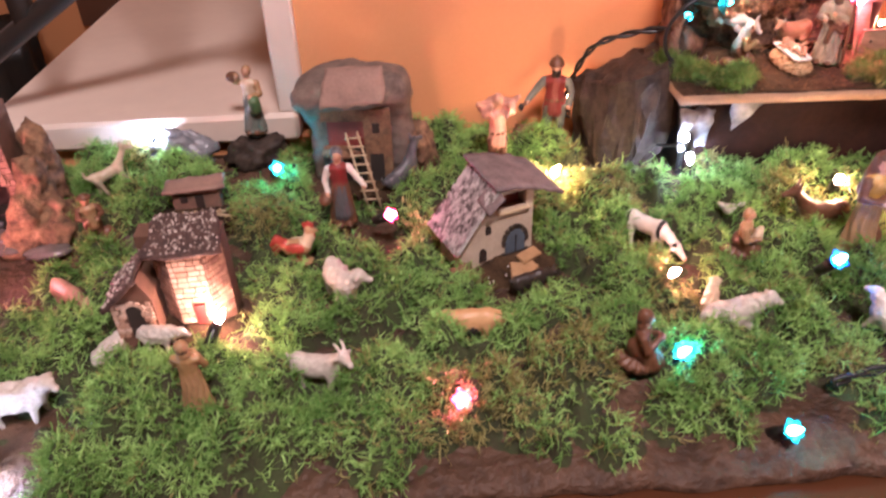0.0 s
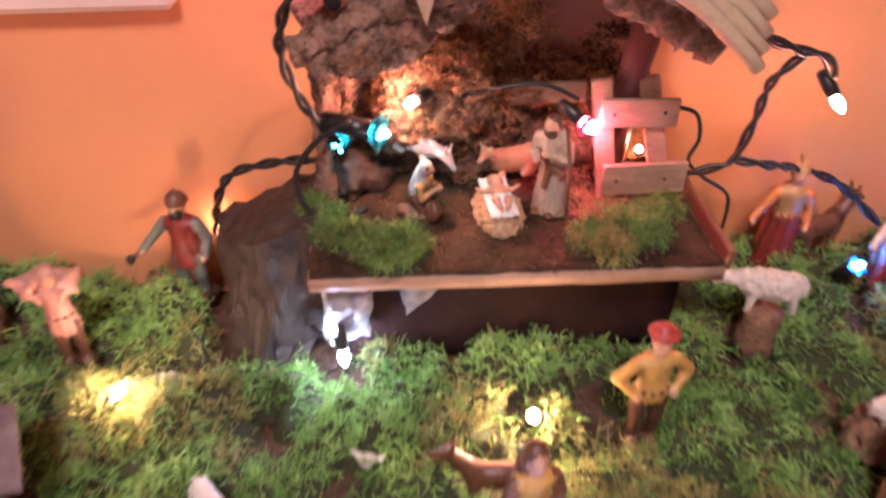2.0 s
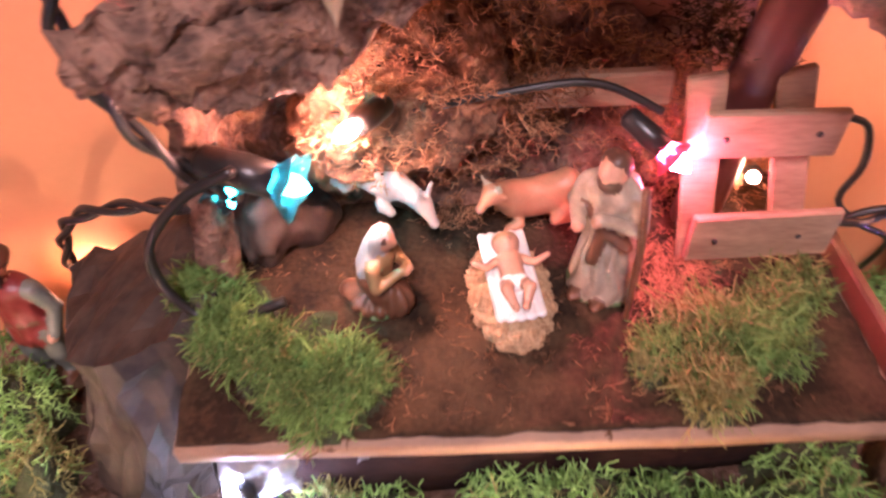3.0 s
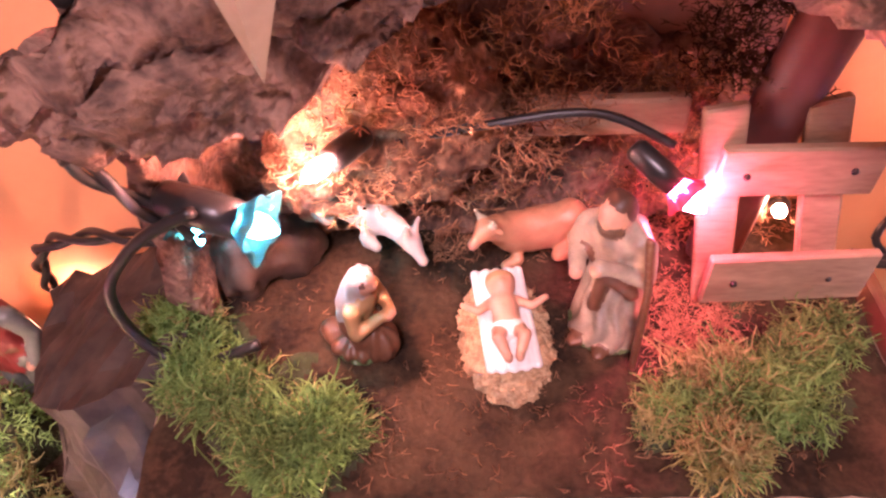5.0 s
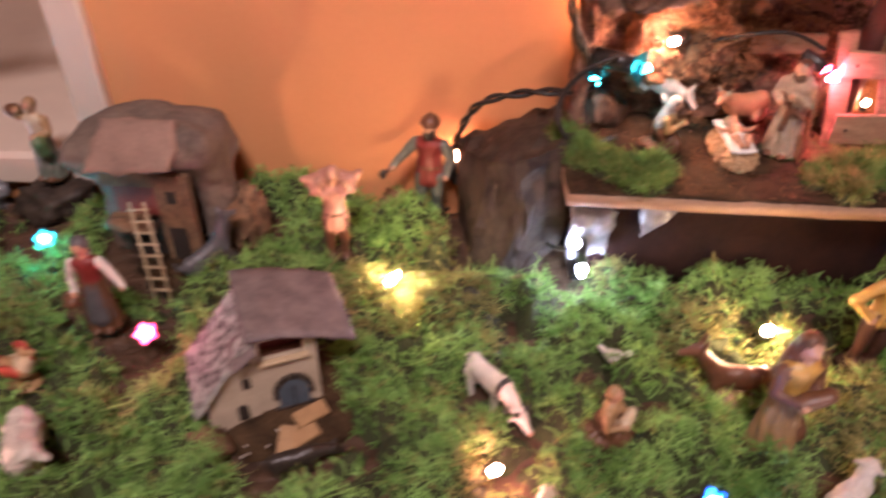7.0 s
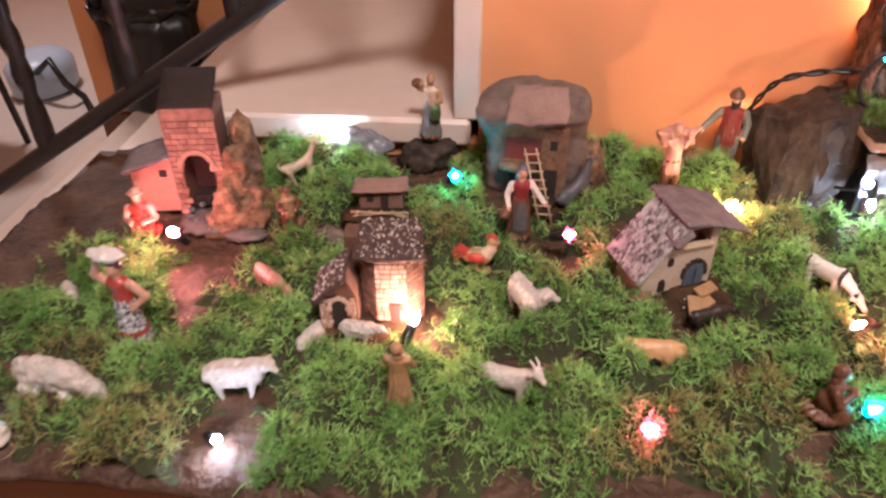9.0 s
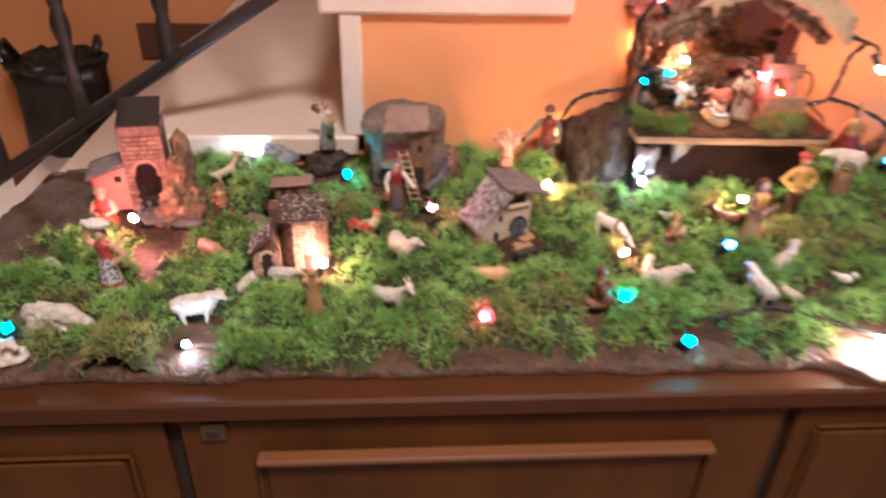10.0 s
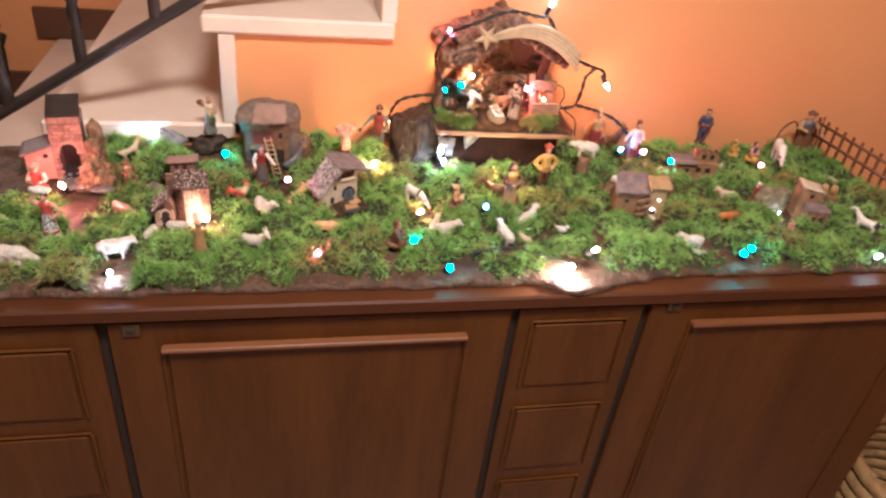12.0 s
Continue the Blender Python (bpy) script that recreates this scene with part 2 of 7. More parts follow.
# ---- mesh tools ----
class Shape:
    """Collects primitive solids in one mesh, each with its material."""

    def __init__(self, *mats):
        self.bm, self.mats = bmesh.new(), list(mats)

    def _mark(self, n, mi, smooth):
        self.bm.faces.ensure_lookup_table()
        for f in self.bm.faces[n:]:
            f.material_index, f.smooth = mi, smooth

    def box(self, c, s, rot=(0, 0, 0), mi=0, bevel=0.0, taper=1.0):
        n = len(self.bm.faces)
        m = pose(*c, *rot)
        vs = []
        for z in (-0.5, 0.5):
            k = taper if z > 0 else 1.0
            for x, y in ((-0.5, -0.5), (0.5, -0.5), (0.5, 0.5), (-0.5, 0.5)):
                vs.append(self.bm.verts.new(m @ Vector((x * s[0] * k, y * s[1] * k, z * s[2]))))
        fs = [self.bm.faces.new([vs[i] for i in q]) for q in ((3, 2, 1, 0), (4, 5, 6, 7), (0, 1, 5, 4), (1, 2, 6, 5), (2, 3, 7, 6), (3, 0, 4, 7))]
        if bevel:
            bmesh.ops.bevel(self.bm, geom=list({e for f in fs for e in f.edges}), offset=bevel, segments=1, affect="EDGES", profile=0.5)
        self._mark(n, mi, False)
        return self

    def ball(self, c, r, mi=0, u=12, v=8, rot=(0, 0, 0), rough=0.0, freq=1.0, seed=0.0, smooth=True):
        n = len(self.bm.faces)
        r = (r, r, r) if isinstance(r, (int, float)) else r
        m = pose(*c, *rot)
        rings = []
        for j in range(v + 1):
            a = math.pi * j / v
            ring = []
            for i in range(u if 0 < j < v else 1):
                b = 2 * math.pi * i / u
                d = Vector((math.sin(a) * math.cos(b), math.sin(a) * math.sin(b), math.cos(a)))
                k = 1 + rough * noise.fractal(d * freq + Vector((seed, seed * 1.7, 0)), 0.8, 2.0, 3) if rough else 1
                ring.append(self.bm.verts.new(m @ Vector((d.x * r[0] * k, d.y * r[1] * k, d.z * r[2] * k))))
            rings.append(ring)
        for a, b in zip(rings, rings[1:]):
            for i in range(u):
                q = [a[i % len(a)], b[i % len(b)], b[(i + 1) % len(b)], a[(i + 1) % len(a)]]
                q = list(dict.fromkeys(q))
                if len(q) > 2:
                    self.bm.faces.new(q)
        self._mark(n, mi, smooth)
        return self

    def tube(self, pts, radii, n=8, mi=0, smooth=True):
        k = len(self.bm.faces)
        pts = [Vector(p) for p in pts]
        radii = [radii] * len(pts) if isinstance(radii, (int, float)) else radii
        rings, up = [], None
        for i, p in enumerate(pts):
            d = (pts[min(i + 1, len(pts) - 1)] - pts[max(i - 1, 0)]).normalized()
            if up is None:
                up = Vector((0, 0, 1)) if abs(d.z) < 0.9 else Vector((1, 0, 0))
            s = d.cross(up).normalized()
            up = s.cross(d).normalized()
            rings.append([self.bm.verts.new(p + (s * math.cos(2 * math.pi * j / n) + up * math.sin(2 * math.pi * j / n)) * radii[i]) for j in range(n)])
        for a, b in zip(rings, rings[1:]):
            for j in range(n):
                self.bm.faces.new((a[j], a[(j + 1) % n], b[(j + 1) % n], b[j]))
        self.bm.faces.new(rings[0][::-1])
        self.bm.faces.new(rings[-1])
        self._mark(k, mi, smooth)
        return self

    def lathe(self, prof, n=14, mi=0, c=(0, 0, 0), flat=1.0, wave=0.0, waves=7, smooth=True):
        k = len(self.bm.faces)
        rings = []
        for r, z in prof:
            rings.append([self.bm.verts.new((c[0] + r * (1 + wave * math.sin(waves * a)) * math.cos(a), c[1] + flat * r * (1 + wave * math.sin(waves * a)) * math.sin(a), c[2] + z)) for a in (2 * math.pi * i / n for i in range(n))])
        for a, b in zip(rings, rings[1:]):
            for j in range(n):
                self.bm.faces.new((a[j], a[(j + 1) % n], b[(j + 1) % n], b[j]))
        self.bm.faces.new(rings[0][::-1])
        self.bm.faces.new(rings[-1])
        self._mark(k, mi, smooth)
        return self

    def slab(self, poly, thick, mi=0, m=None):
        """A flat polygon (x, z) made thick along y, then moved by m."""
        k = len(self.bm.faces)
        m = m or Matrix()
        a = [self.bm.verts.new(m @ Vector((x, 0, z))) for x, z in poly]
        b = [self.bm.verts.new(m @ Vector((x, thick, z))) for x, z in poly]
        self.bm.faces.new(a)
        self.bm.faces.new(b[::-1])
        for i in range(len(a)):
            j = (i + 1) % len(a)
            self.bm.faces.new((a[j], a[i], b[i], b[j]))
        self._mark(k, mi, False)
        return self

    def sheet(self, corners, thick, nu=10, nv=8, rough=0.0, freq=40.0, mi=0, seed=0.0, ragged=0.0):
        """A thick, uneven plate between four corners."""
        k = len(self.bm.faces)
        a, b, c, d = (Vector(p) for p in corners)
        nor = (b - a).cross(d - a).normalized()
        sides = []
        for off in (0.0, -thick):
            grid = []
            for i in range(nu + 1):
                row = []
                for j in range(nv + 1):
                    u, v = i / nu, j / nv
                    p = (a * (1 - u) + b * u) * (1 - v) + (d * (1 - u) + c * u) * v
                    w = noise.fractal(p * freq + Vector((seed, 0, 0)), 0.7, 2.0, 4) * rough
                    if ragged and (i in (0, nu) or j in (0, nv)):
                        p = p + Vector((noise.noise(p * freq * 1.5), noise.noise(p * freq * 1.5 + Vector((9, 0, 0))), noise.noise(p * freq * 1.5 + Vector((0, 9, 0))))) * ragged
                    row.append(self.bm.verts.new(p + nor * (off + w)))
                grid.append(row)
            sides.append(grid)
        t, u_ = sides
        for i in range(nu):
            for j in range(nv):
                self.bm.faces.new((t[i][j], t[i + 1][j], t[i + 1][j + 1], t[i][j + 1]))
                self.bm.faces.new((u_[i][j], u_[i][j + 1], u_[i + 1][j + 1], u_[i + 1][j]))
        rim = [(i, 0) for i in range(nu)] + [(nu, j) for j in range(nv)] + [(i, nv) for i in range(nu, 0, -1)] + [(0, j) for j in range(nv, 0, -1)]
        for (i, j), (x, y) in zip(rim, rim[1:] + rim[:1]):
            self.bm.faces.new((t[x][y], t[i][j], u_[i][j], u_[x][y]))
        self._mark(k, mi, True)
        return self

    def mesh(self, name):
        bmesh.ops.recalc_face_normals(self.bm, faces=self.bm.faces[:])
        me = bpy.data.meshes.new(name)
        self.bm.to_mesh(me)
        self.bm.free()
        for m in self.mats:
            me.materials.append(m)
        return me


def grain(p, seed=0.0):
    """Smooth random values, -1 to 1, at many points."""
    q = p + seed * 17.31
    i = np.floor(q).astype(np.int64)
    f = q - i
    f = f * f * (3 - 2 * f)

    def node(dx, dy, dz):
        n = (i[..., 0] + dx) * 374761393 + (i[..., 1] + dy) * 668265263 + (i[..., 2] + dz) * 1442695041
        n = (n ^ (n >> 13)) * 1274126177
        return ((n ^ (n >> 16)) & 0xFFFF) / 32767.5 - 1

    out = 0.0
    for dx in (0, 1):
        for dy in (0, 1):
            for dz in (0, 1):
                w = (f[..., 0] if dx else 1 - f[..., 0]) * (f[..., 1] if dy else 1 - f[..., 1]) * (f[..., 2] if dz else 1 - f[..., 2])
                out = out + w * node(dx, dy, dz)
    return out


class Clay:
    """A solid modelled from lumps that flow into one another, each with its paint."""

    def __init__(self, *mats, step=0.02, blend=0.03, seed=0.0):
        self.mats, self.lumps, self.step, self.blend, self.seed = list(mats), [], step, blend, seed

    def ball(self, c, r, mi=0, rot=(0, 0, 0), rough=(0.0, 1.0), fold=(0.0, 1), cut=False):
        r = (r, r, r) if isinstance(r, (int, float)) else r
        turn = np.array(pose(0, 0, 0, *rot).to_3x3())
        self.lumps.append(("ball", np.array(c, float), np.array(r, float), turn, mi, rough, fold, cut))
        return self

    def limb(self, pts, radii, mi=0, flat=1.0, rough=(0.0, 1.0), fold=(0.0, 1)):
        radii = [radii] * len(pts) if isinstance(radii, (int, float)) else radii
        self.lumps.append(("limb", np.array(pts, float), np.array(radii, float), flat, mi, rough, fold, False))
        return self

    def reach(self, lump, p):
        kind, a, r, extra, mi, rough, fold, cut = lump
        if kind == "ball":
            q = (p - a) @ extra
            k0 = np.linalg.norm(q / r, axis=-1)
            d = k0 * (k0 - 1) / (np.linalg.norm(q / (r * r), axis=-1) + 1e-9)
            mid = a
        else:
            stretch = np.array((1, 1 / extra, 1))
            q, b, d = p * stretch, a * stretch, None
            for u, v, r0, r1 in zip(b, b[1:], r, r[1:]):
                w = v - u
                t = np.clip(((q - u) @ w) / (w @ w), 0, 1)
                e = np.linalg.norm(q - u - t[..., None] * w, axis=-1) - (r0 + (r1 - r0) * t)
                d = e if d is None else np.minimum(d, e)
            mid = a[0]
        if fold[0]:
            turn = np.arctan2(p[..., 1] - mid[1], p[..., 0] - mid[0])
            d = d + fold[0] * np.sin(fold[1] * turn + 1.3 * np.sin(p[..., 2] * 9 + p[..., 0] * 7 + self.seed) + 0.8 * np.sin(p[..., 2] * 21 + self.seed * 3))
        if rough[0]:
            near = np.abs(d) < 2 * rough[0] + self.blend + 2 * self.step
            q = p[near]
            d[near] -= rough[0] * (grain(q * rough[1], self.seed) + 0.5 * grain(q * rough[1] * 2.1, self.seed + 3))
        return d

    def mesh(self, name):
        lo, hi = np.full(3, 1e9), np.full(3, -1e9)
        for kind, a, r, extra, mi, rough, fold, cut in self.lumps:
            if not cut:
                pad = (r.max() + rough[0] * 1.5 + fold[0] + self.blend * 0.5) * 1.04
                pts = a[None] if kind == "ball" else a
                lo, hi = np.minimum(lo, pts.min(0) - pad), np.maximum(hi, pts.max(0) + pad)
        h = self.step
        n = np.ceil((hi - lo) / h).astype(int) + 3
        lo = lo - h
        p = np.stack(np.meshgrid(*[lo[k] + h * np.arange(n[k]) for k in range(3)], indexing="ij"), -1)
        f = None
        for lump in self.lumps:
            d = self.reach(lump, p)
            if lump[7]:
                f = np.maximum(f, -d)
            elif f is None:
                f = d
            else:
                k = np.clip(0.5 + 0.5 * (f - d) / self.blend, 0, 1)
                f = f * (1 - k) + d * k - self.blend * k * (1 - k)
        f[0], f[-1], f[:, 0], f[:, -1], f[:, :, 0], f[:, :, -1] = (h,) * 6
        inside, cell = f < 0, tuple(n - 1)
        total, many = np.zeros(cell + (3,)), np.zeros(cell)
        box = lambda v, o: v[o[0]:o[0] + cell[0], o[1]:o[1] + cell[1], o[2]:o[2] + cell[2]]
        for axis in range(3):
            for o in itertools.product((0, 1), repeat=3):
                if o[axis]:
                    continue
                e = tuple(1 if k == axis else o[k] for k in range(3))
                a, b = box(f, o), box(f, e)
                hit = (a < 0) != (b < 0)
                t = np.where(hit, a / np.where(hit, a - b, 1), 0)
                for k in range(3):
                    total[..., k] += hit * (o[k] + (t if k == axis else 0))
                many += hit
        full = many > 0
        number = np.full(cell, -1)
        number[full] = np.arange(full.sum())
        V = lo + h * (np.argwhere(full) + total[full] / many[full][:, None])
        F = []
        for axis in range(3):
            u, v = (axis + 1) % 3, (axis + 2) % 3
            first, second = [slice(1, -1)] * 3, [slice(1, -1)] * 3
            first[axis], second[axis] = slice(0, -1), slice(1, None)
            a, b = inside[tuple(first)], inside[tuple(second)]
            at = np.argwhere(a != b)
            way = a[tuple(at.T)]
            at = at + np.array([0 if k == axis else 1 for k in range(3)])
            ring = []
            for du, dv in ((1, 1), (0, 1), (0, 0), (1, 0)):
                c = at.copy()
                c[:, u] -= du
                c[:, v] -= dv
                ring.append(number[tuple(c.T)])
            q = np.stack(ring, 1)
            F.append(np.where(way[:, None], q, q[:, ::-1]))
        F = np.concatenate(F)
        mid = V[F].mean(1)
        best = np.argmin([np.abs(self.reach(l, mid)) if l[7] else self.reach(l, mid) for l in self.lumps], 0)
        paint_of = np.array([l[4] for l in self.lumps])[best]
        me = bpy.data.meshes.new(name)
        me.vertices.add(len(V))
        me.vertices.foreach_set("co", V.astype(np.float32).ravel())
        me.loops.add(F.size)
        me.loops.foreach_set("vertex_index", F.astype(np.int32).ravel())
        me.polygons.add(len(F))
        me.polygons.foreach_set("loop_start", np.arange(0, F.size, 4, dtype=np.int32))
        me.polygons.foreach_set("material_index", paint_of.astype(np.int32))
        me.polygons.foreach_set("use_smooth", np.ones(len(F), bool))
        me.update(calc_edges=True)
        for m in self.mats:
            me.materials.append(m)
        return me


def part(name, shape, parent, label="", m=None):
    ob = new(name, shape.mesh(name) if isinstance(shape, (Shape, Clay)) else shape)
    ob.parent = parent
    if m is not None:
        ob.matrix_basis = m
    return tagged(ob, label)


def solid(name, shape, label, category, m=None, group="", kind=""):
    """A top-level thing that is one mesh."""
    ob = new(name, shape.mesh(name))
    if m is not None:
        ob.matrix_basis = m
    return tagged(ob, label, category, group, kind)


def thing(name, label, category, m, group="", kind=""):
    ob = new(name)
    ob.empty_display_size = 0.02
    ob.matrix_basis = m
    return tagged(ob, label, category, group, kind)


# ---- room ----
def block(name, lo, hi, mat, label, category, bevel=0.0):
    c = [(a + b) / 2 for a, b in zip(lo, hi)]
    return solid(name, Shape(mat).box(c, [b - a for a, b in zip(lo, hi)], bevel=bevel), label, category, kind="structure")


block("floor", (-4.0, -2.6, FLOOR - 0.1), (2.6, 4.6, FLOOR), TILE, "pale stone tile floor of the room", "floor")
block("ceiling", (-4.0, -2.6, 2.75), (2.6, 4.6, 2.85), CEIL, "plain pale painted ceiling of the room", "ceiling")
block("wall_west", (-4.1, -2.6, FLOOR), (-4.0, 4.6, 2.75), WALL, "plain orange painted wall of the room", "wall")
block("wall_east", (2.6, -2.6, FLOOR), (2.7, 4.6, 2.75), WALL, "plain orange painted wall of the room", "wall")
block("wall_south", (-4.1, -2.7, FLOOR), (2.7, -2.6, 2.75), WALL, "plain orange painted wall of the room", "wall")
block("wall_far", (-4.1, 4.6, FLOOR), (-1.0, 4.7, 2.75), WALL, "plain orange painted wall behind the stairwell", "wall")
block("wall_stairwell", (-1.115, 1.62, FLOOR), (2.6, 1.74, 2.75), WALL, "orange painted wall along the marble stairs", "wall")
# wall under and beside the steps, its face flush with the side of the stairs
WALL_Y = 0.662
side = Shape(WALL)
side.slab([(-0.40, FLOOR), (2.6, FLOOR), (2.6, 2.75), (0.43, 2.75), (0.43, 1.334), (0.149, 1.334), (0.149, 1.149), (-0.1, 1.149), (-0.1, 0.962), (-0.40, 0.962)], 0.95, m=pose(0, WALL_Y, 0))
solid("wall_north", side, "orange painted wall beneath the marble steps", "wall", kind="structure")
low = Shape(WALL)
low.slab([(-1.14, FLOOR), (-0.4005, FLOOR), (-0.4005, 0.778), (-0.63, 0.778), (-0.63, 0.593), (-0.89, 0.593), (-0.89, 0.408), (-1.14, 0.408)], 0.95, m=pose(0, WALL_Y, 0))
solid("stair_base", low, "orange painted base beneath the lower marble steps", "wall", kind="structure")

# marble steps that climb along the wall
steps = thing("staircase", "pale marble staircase climbing along an orange wall", "staircase", Matrix(), kind="structure")
for x0, x1, z in ((-1.17, -0.88, 0.44), (-0.91, -0.62, 0.625), (-0.65, -0.385, 0.81), (-0.415, -0.108, 0.995), (-0.150, 0.160, 1.18), (0.118, 0.44, 1.365)):
    part("tread", Shape(MARBLE).box(((x0 + x1) / 2, (0.648 + 1.618) / 2, z - 0.0145), (x1 - x0, 0.97, 0.029), bevel=0.004), steps)
for x, z in ((-0.887, 0.595), (-0.627, 0.78), (-0.390, 0.965), (-0.115, 1.15), (0.147, 1.335)):
    part("riser", Shape(MARBLE).box((x + 0.0025, (0.652 + 1.615) / 2, z - 0.078), (0.026, 0.963, 0.155), bevel=0.002), steps)
for x0, x1, z in ((-1.113, -0.90, 0.44), (-0.885, -0.64, 0.625), (-0.70, -0.43, 0.81), (-0.405, -0.13, 0.995)):
    part("skirting", Shape(SKIRT).box(((x0 + x1) / 2, 1.611, z + 0.043), (x1 - x0, 0.014, 0.085), bevel=0.002), steps, "dark brown skirting board")

# wrought iron railing
rail = thing("stair_railing", "black wrought iron stair railing with twisted balusters", "railing", Matrix(), kind="structure")
RX0, RZ0, RK = -0.335, 1.088, 0.625
part("bottom_rail", Shape(IRON).tube([(x, 0.662, RZ0 + RK * (x - RX0)) for x in (-1.25, -0.9, -0.6, -0.3, -0.02, 0.3)], 0.0098, 8), rail)
part("handrail", Shape(IRON).tube([(x, 0.662, RZ0 + 0.78 + RK * (x - RX0)) for x in (-1.25, -0.9, -0.6, -0.3, -0.02, 0.3)], 0.02, 8), rail)


def baluster():
    s = Shape(IRON)
    n, k = 60, len(s.bm.faces)
    rings = []
    for i in range(n + 1):
        z = 0.78 * i / n
        turn = 0.0 if z < 0.05 or z > 0.7 else (z - 0.05) * 40
        r = 0.0084 * (1 + 0.07 * math.sin(z * 70))
        rings.append([s.bm.verts.new((r * 1.25 * math.cos(turn + a), r * 1.25 * math.sin(turn + a), z)) for a in (0.785, 2.356, 3.927, 5.498)])
    for a, b in zip(rings, rings[1:]):
        for j in range(4):
            s.bm.faces.new((a[j], a[(j + 1) % 4], b[(j + 1) % 4], b[j]))
    s._mark(k, 0, True)
    return s.mesh("baluster")


bal = baluster()
for x in (-1.05, -0.93, -0.81, -0.694, -0.578, -0.458, -0.337, -0.218, -0.10, 0.02, 0.14):
    part("baluster", bal, rail, m=pose(x, 0.662, RZ0 + RK * (x - RX0)))

# things beyond the railing
def crumple(s):
    for v in s.bm.verts:
        v.co += Vector((noise.noise(v.co * 30), noise.noise(v.co * 30 + Vector((4, 0, 0))), 1.6 * noise.noise(v.co * 40) * (v.co.z > 0.18))) * 0.012
    return s


bag = thing("bag", "crumpled black plastic bag standing on a marble step", "bag", pose(-0.850, 1.46, 0.625, 0, 0, 10))
part("body", crumple(Shape(PLASTIC).lathe([(0.085, 0.0), (0.098, 0.02), (0.10, 0.10), (0.098, 0.17), (0.105, 0.205)], 36, flat=0.62, wave=0.05, waves=9)), bag)
part("rim", crumple(Shape(PLASTIC).lathe([(0.105, 0.204), (0.112, 0.235), (0.09, 0.225), (0.07, 0.20)], 36, flat=0.62, wave=0.08, waves=9)), bag, "folded open rim")
for k in (-1, 1):
    part("handle", Shape(PLASTIC).tube([(0.085 * k, -0.02, 0.225), (0.105 * k, -0.01, 0.262), (0.100 * k, 0.012, 0.268), (0.085 * k, 0.02, 0.225)], [0.012, 0.009, 0.009, 0.012], 8), bag)
stool = thing("chair", "chair with a yellow cloth over its grey seat", "chair", pose(-1.98, 2.15, FLOOR))
part("seat", Shape(GREY).lathe([(0.17, 0.40), (0.19, 0.42), (0.19, 0.45), (0.16, 0.47)], 20), stool)
part("cloth", Shape(YELLOWCLOTH).ball((0, 0, 0.52), (0.20, 0.18, 0.07), rough=0.5, freq=2.5, u=20, v=12), stool, "crumpled yellow cloth")
for a in range(4):
    part("leg", Shape(IRON).tube([(0.14 * math.cos(a * 1.571 + 0.785), 0.14 * math.sin(a * 1.571 + 0.785), 0.41), (0.17 * math.cos(a * 1.571 + 0.785), 0.17 * math.sin(a * 1.571 + 0.785), 0.0)], 0.012), stool)
tub = Shape(PALEBLUE, PLASTIC)
tub.lathe([(0.10, 0.0), (0.125, 0.02), (0.13, 0.12), (0.10, 0.16), (0.05, 0.175)], 20, flat=1.25)
tub.tube([(0.05, -0.12, 0.12), (0.16, -0.16, 0.2), (0.2, -0.16, 0.1), (0.22, -0.1, 0.02), (0.3, -0.2, 0.012)], 0.014, 8, 1)
solid("vacuum_cleaner", tub, "pale blue vacuum cleaner with a black hose on the floor", "vacuum", pose(-2.05, 2.75, FLOOR))

# ceiling lamp that lights the room
lampth = thing("ceiling_lamp", "round white ceiling lamp, lit", "lamp", pose(0.15, -0.45, 2.75))
part("rose", Shape(WHITE).lathe([(0.10, -0.03), (0.12, -0.015), (0.12, -0.001)], 20), lampth)
part("stem", Shape(IRON).tube([(0, 0, -0.03), (0, 0, -0.2)], 0.008), lampth)
part("shade", Shape(WHITE).lathe([(0.17, -0.26), (0.20, -0.22), (0.12, -0.2), (0.02, -0.19)], 20), lampth)

copy_thing(lampth, pose(-2.0, 2.7, 2.75))

# ---- sideboard ----
CX0, CX1, CF = -0.515, 1.085, 0.216
side_b = thing("sideboard", "dark stained wooden sideboard with panelled doors", "sideboard", pose(0, 0, 0))
part("body", Shape(CABINET).box(((CX0 + CX1) / 2, (CF + 0.02 + 0.650) / 2, (FLOOR + 0.06 + TOP - 0.022) / 2), (CX1 - CX0 - 0.02, 0.63 - CF, TOP - 0.082 - FLOOR)), side_b)
part("plinth", Shape(CABINET).box(((CX0 + CX1) / 2, (CF + 0.04 + 0.64) / 2, FLOOR + 0.03), (CX1 - CX0 - 0.05, 0.58 - CF, 0.06)), side_b)
part("top", Shape(CABTOP).box(((CX0 + CX1) / 2, (CF - 0.006 + 0.655) / 2, TOP - 0.011), (CX1 - CX0, 0.661 - CF, 0.022), bevel=0.003), side_b)


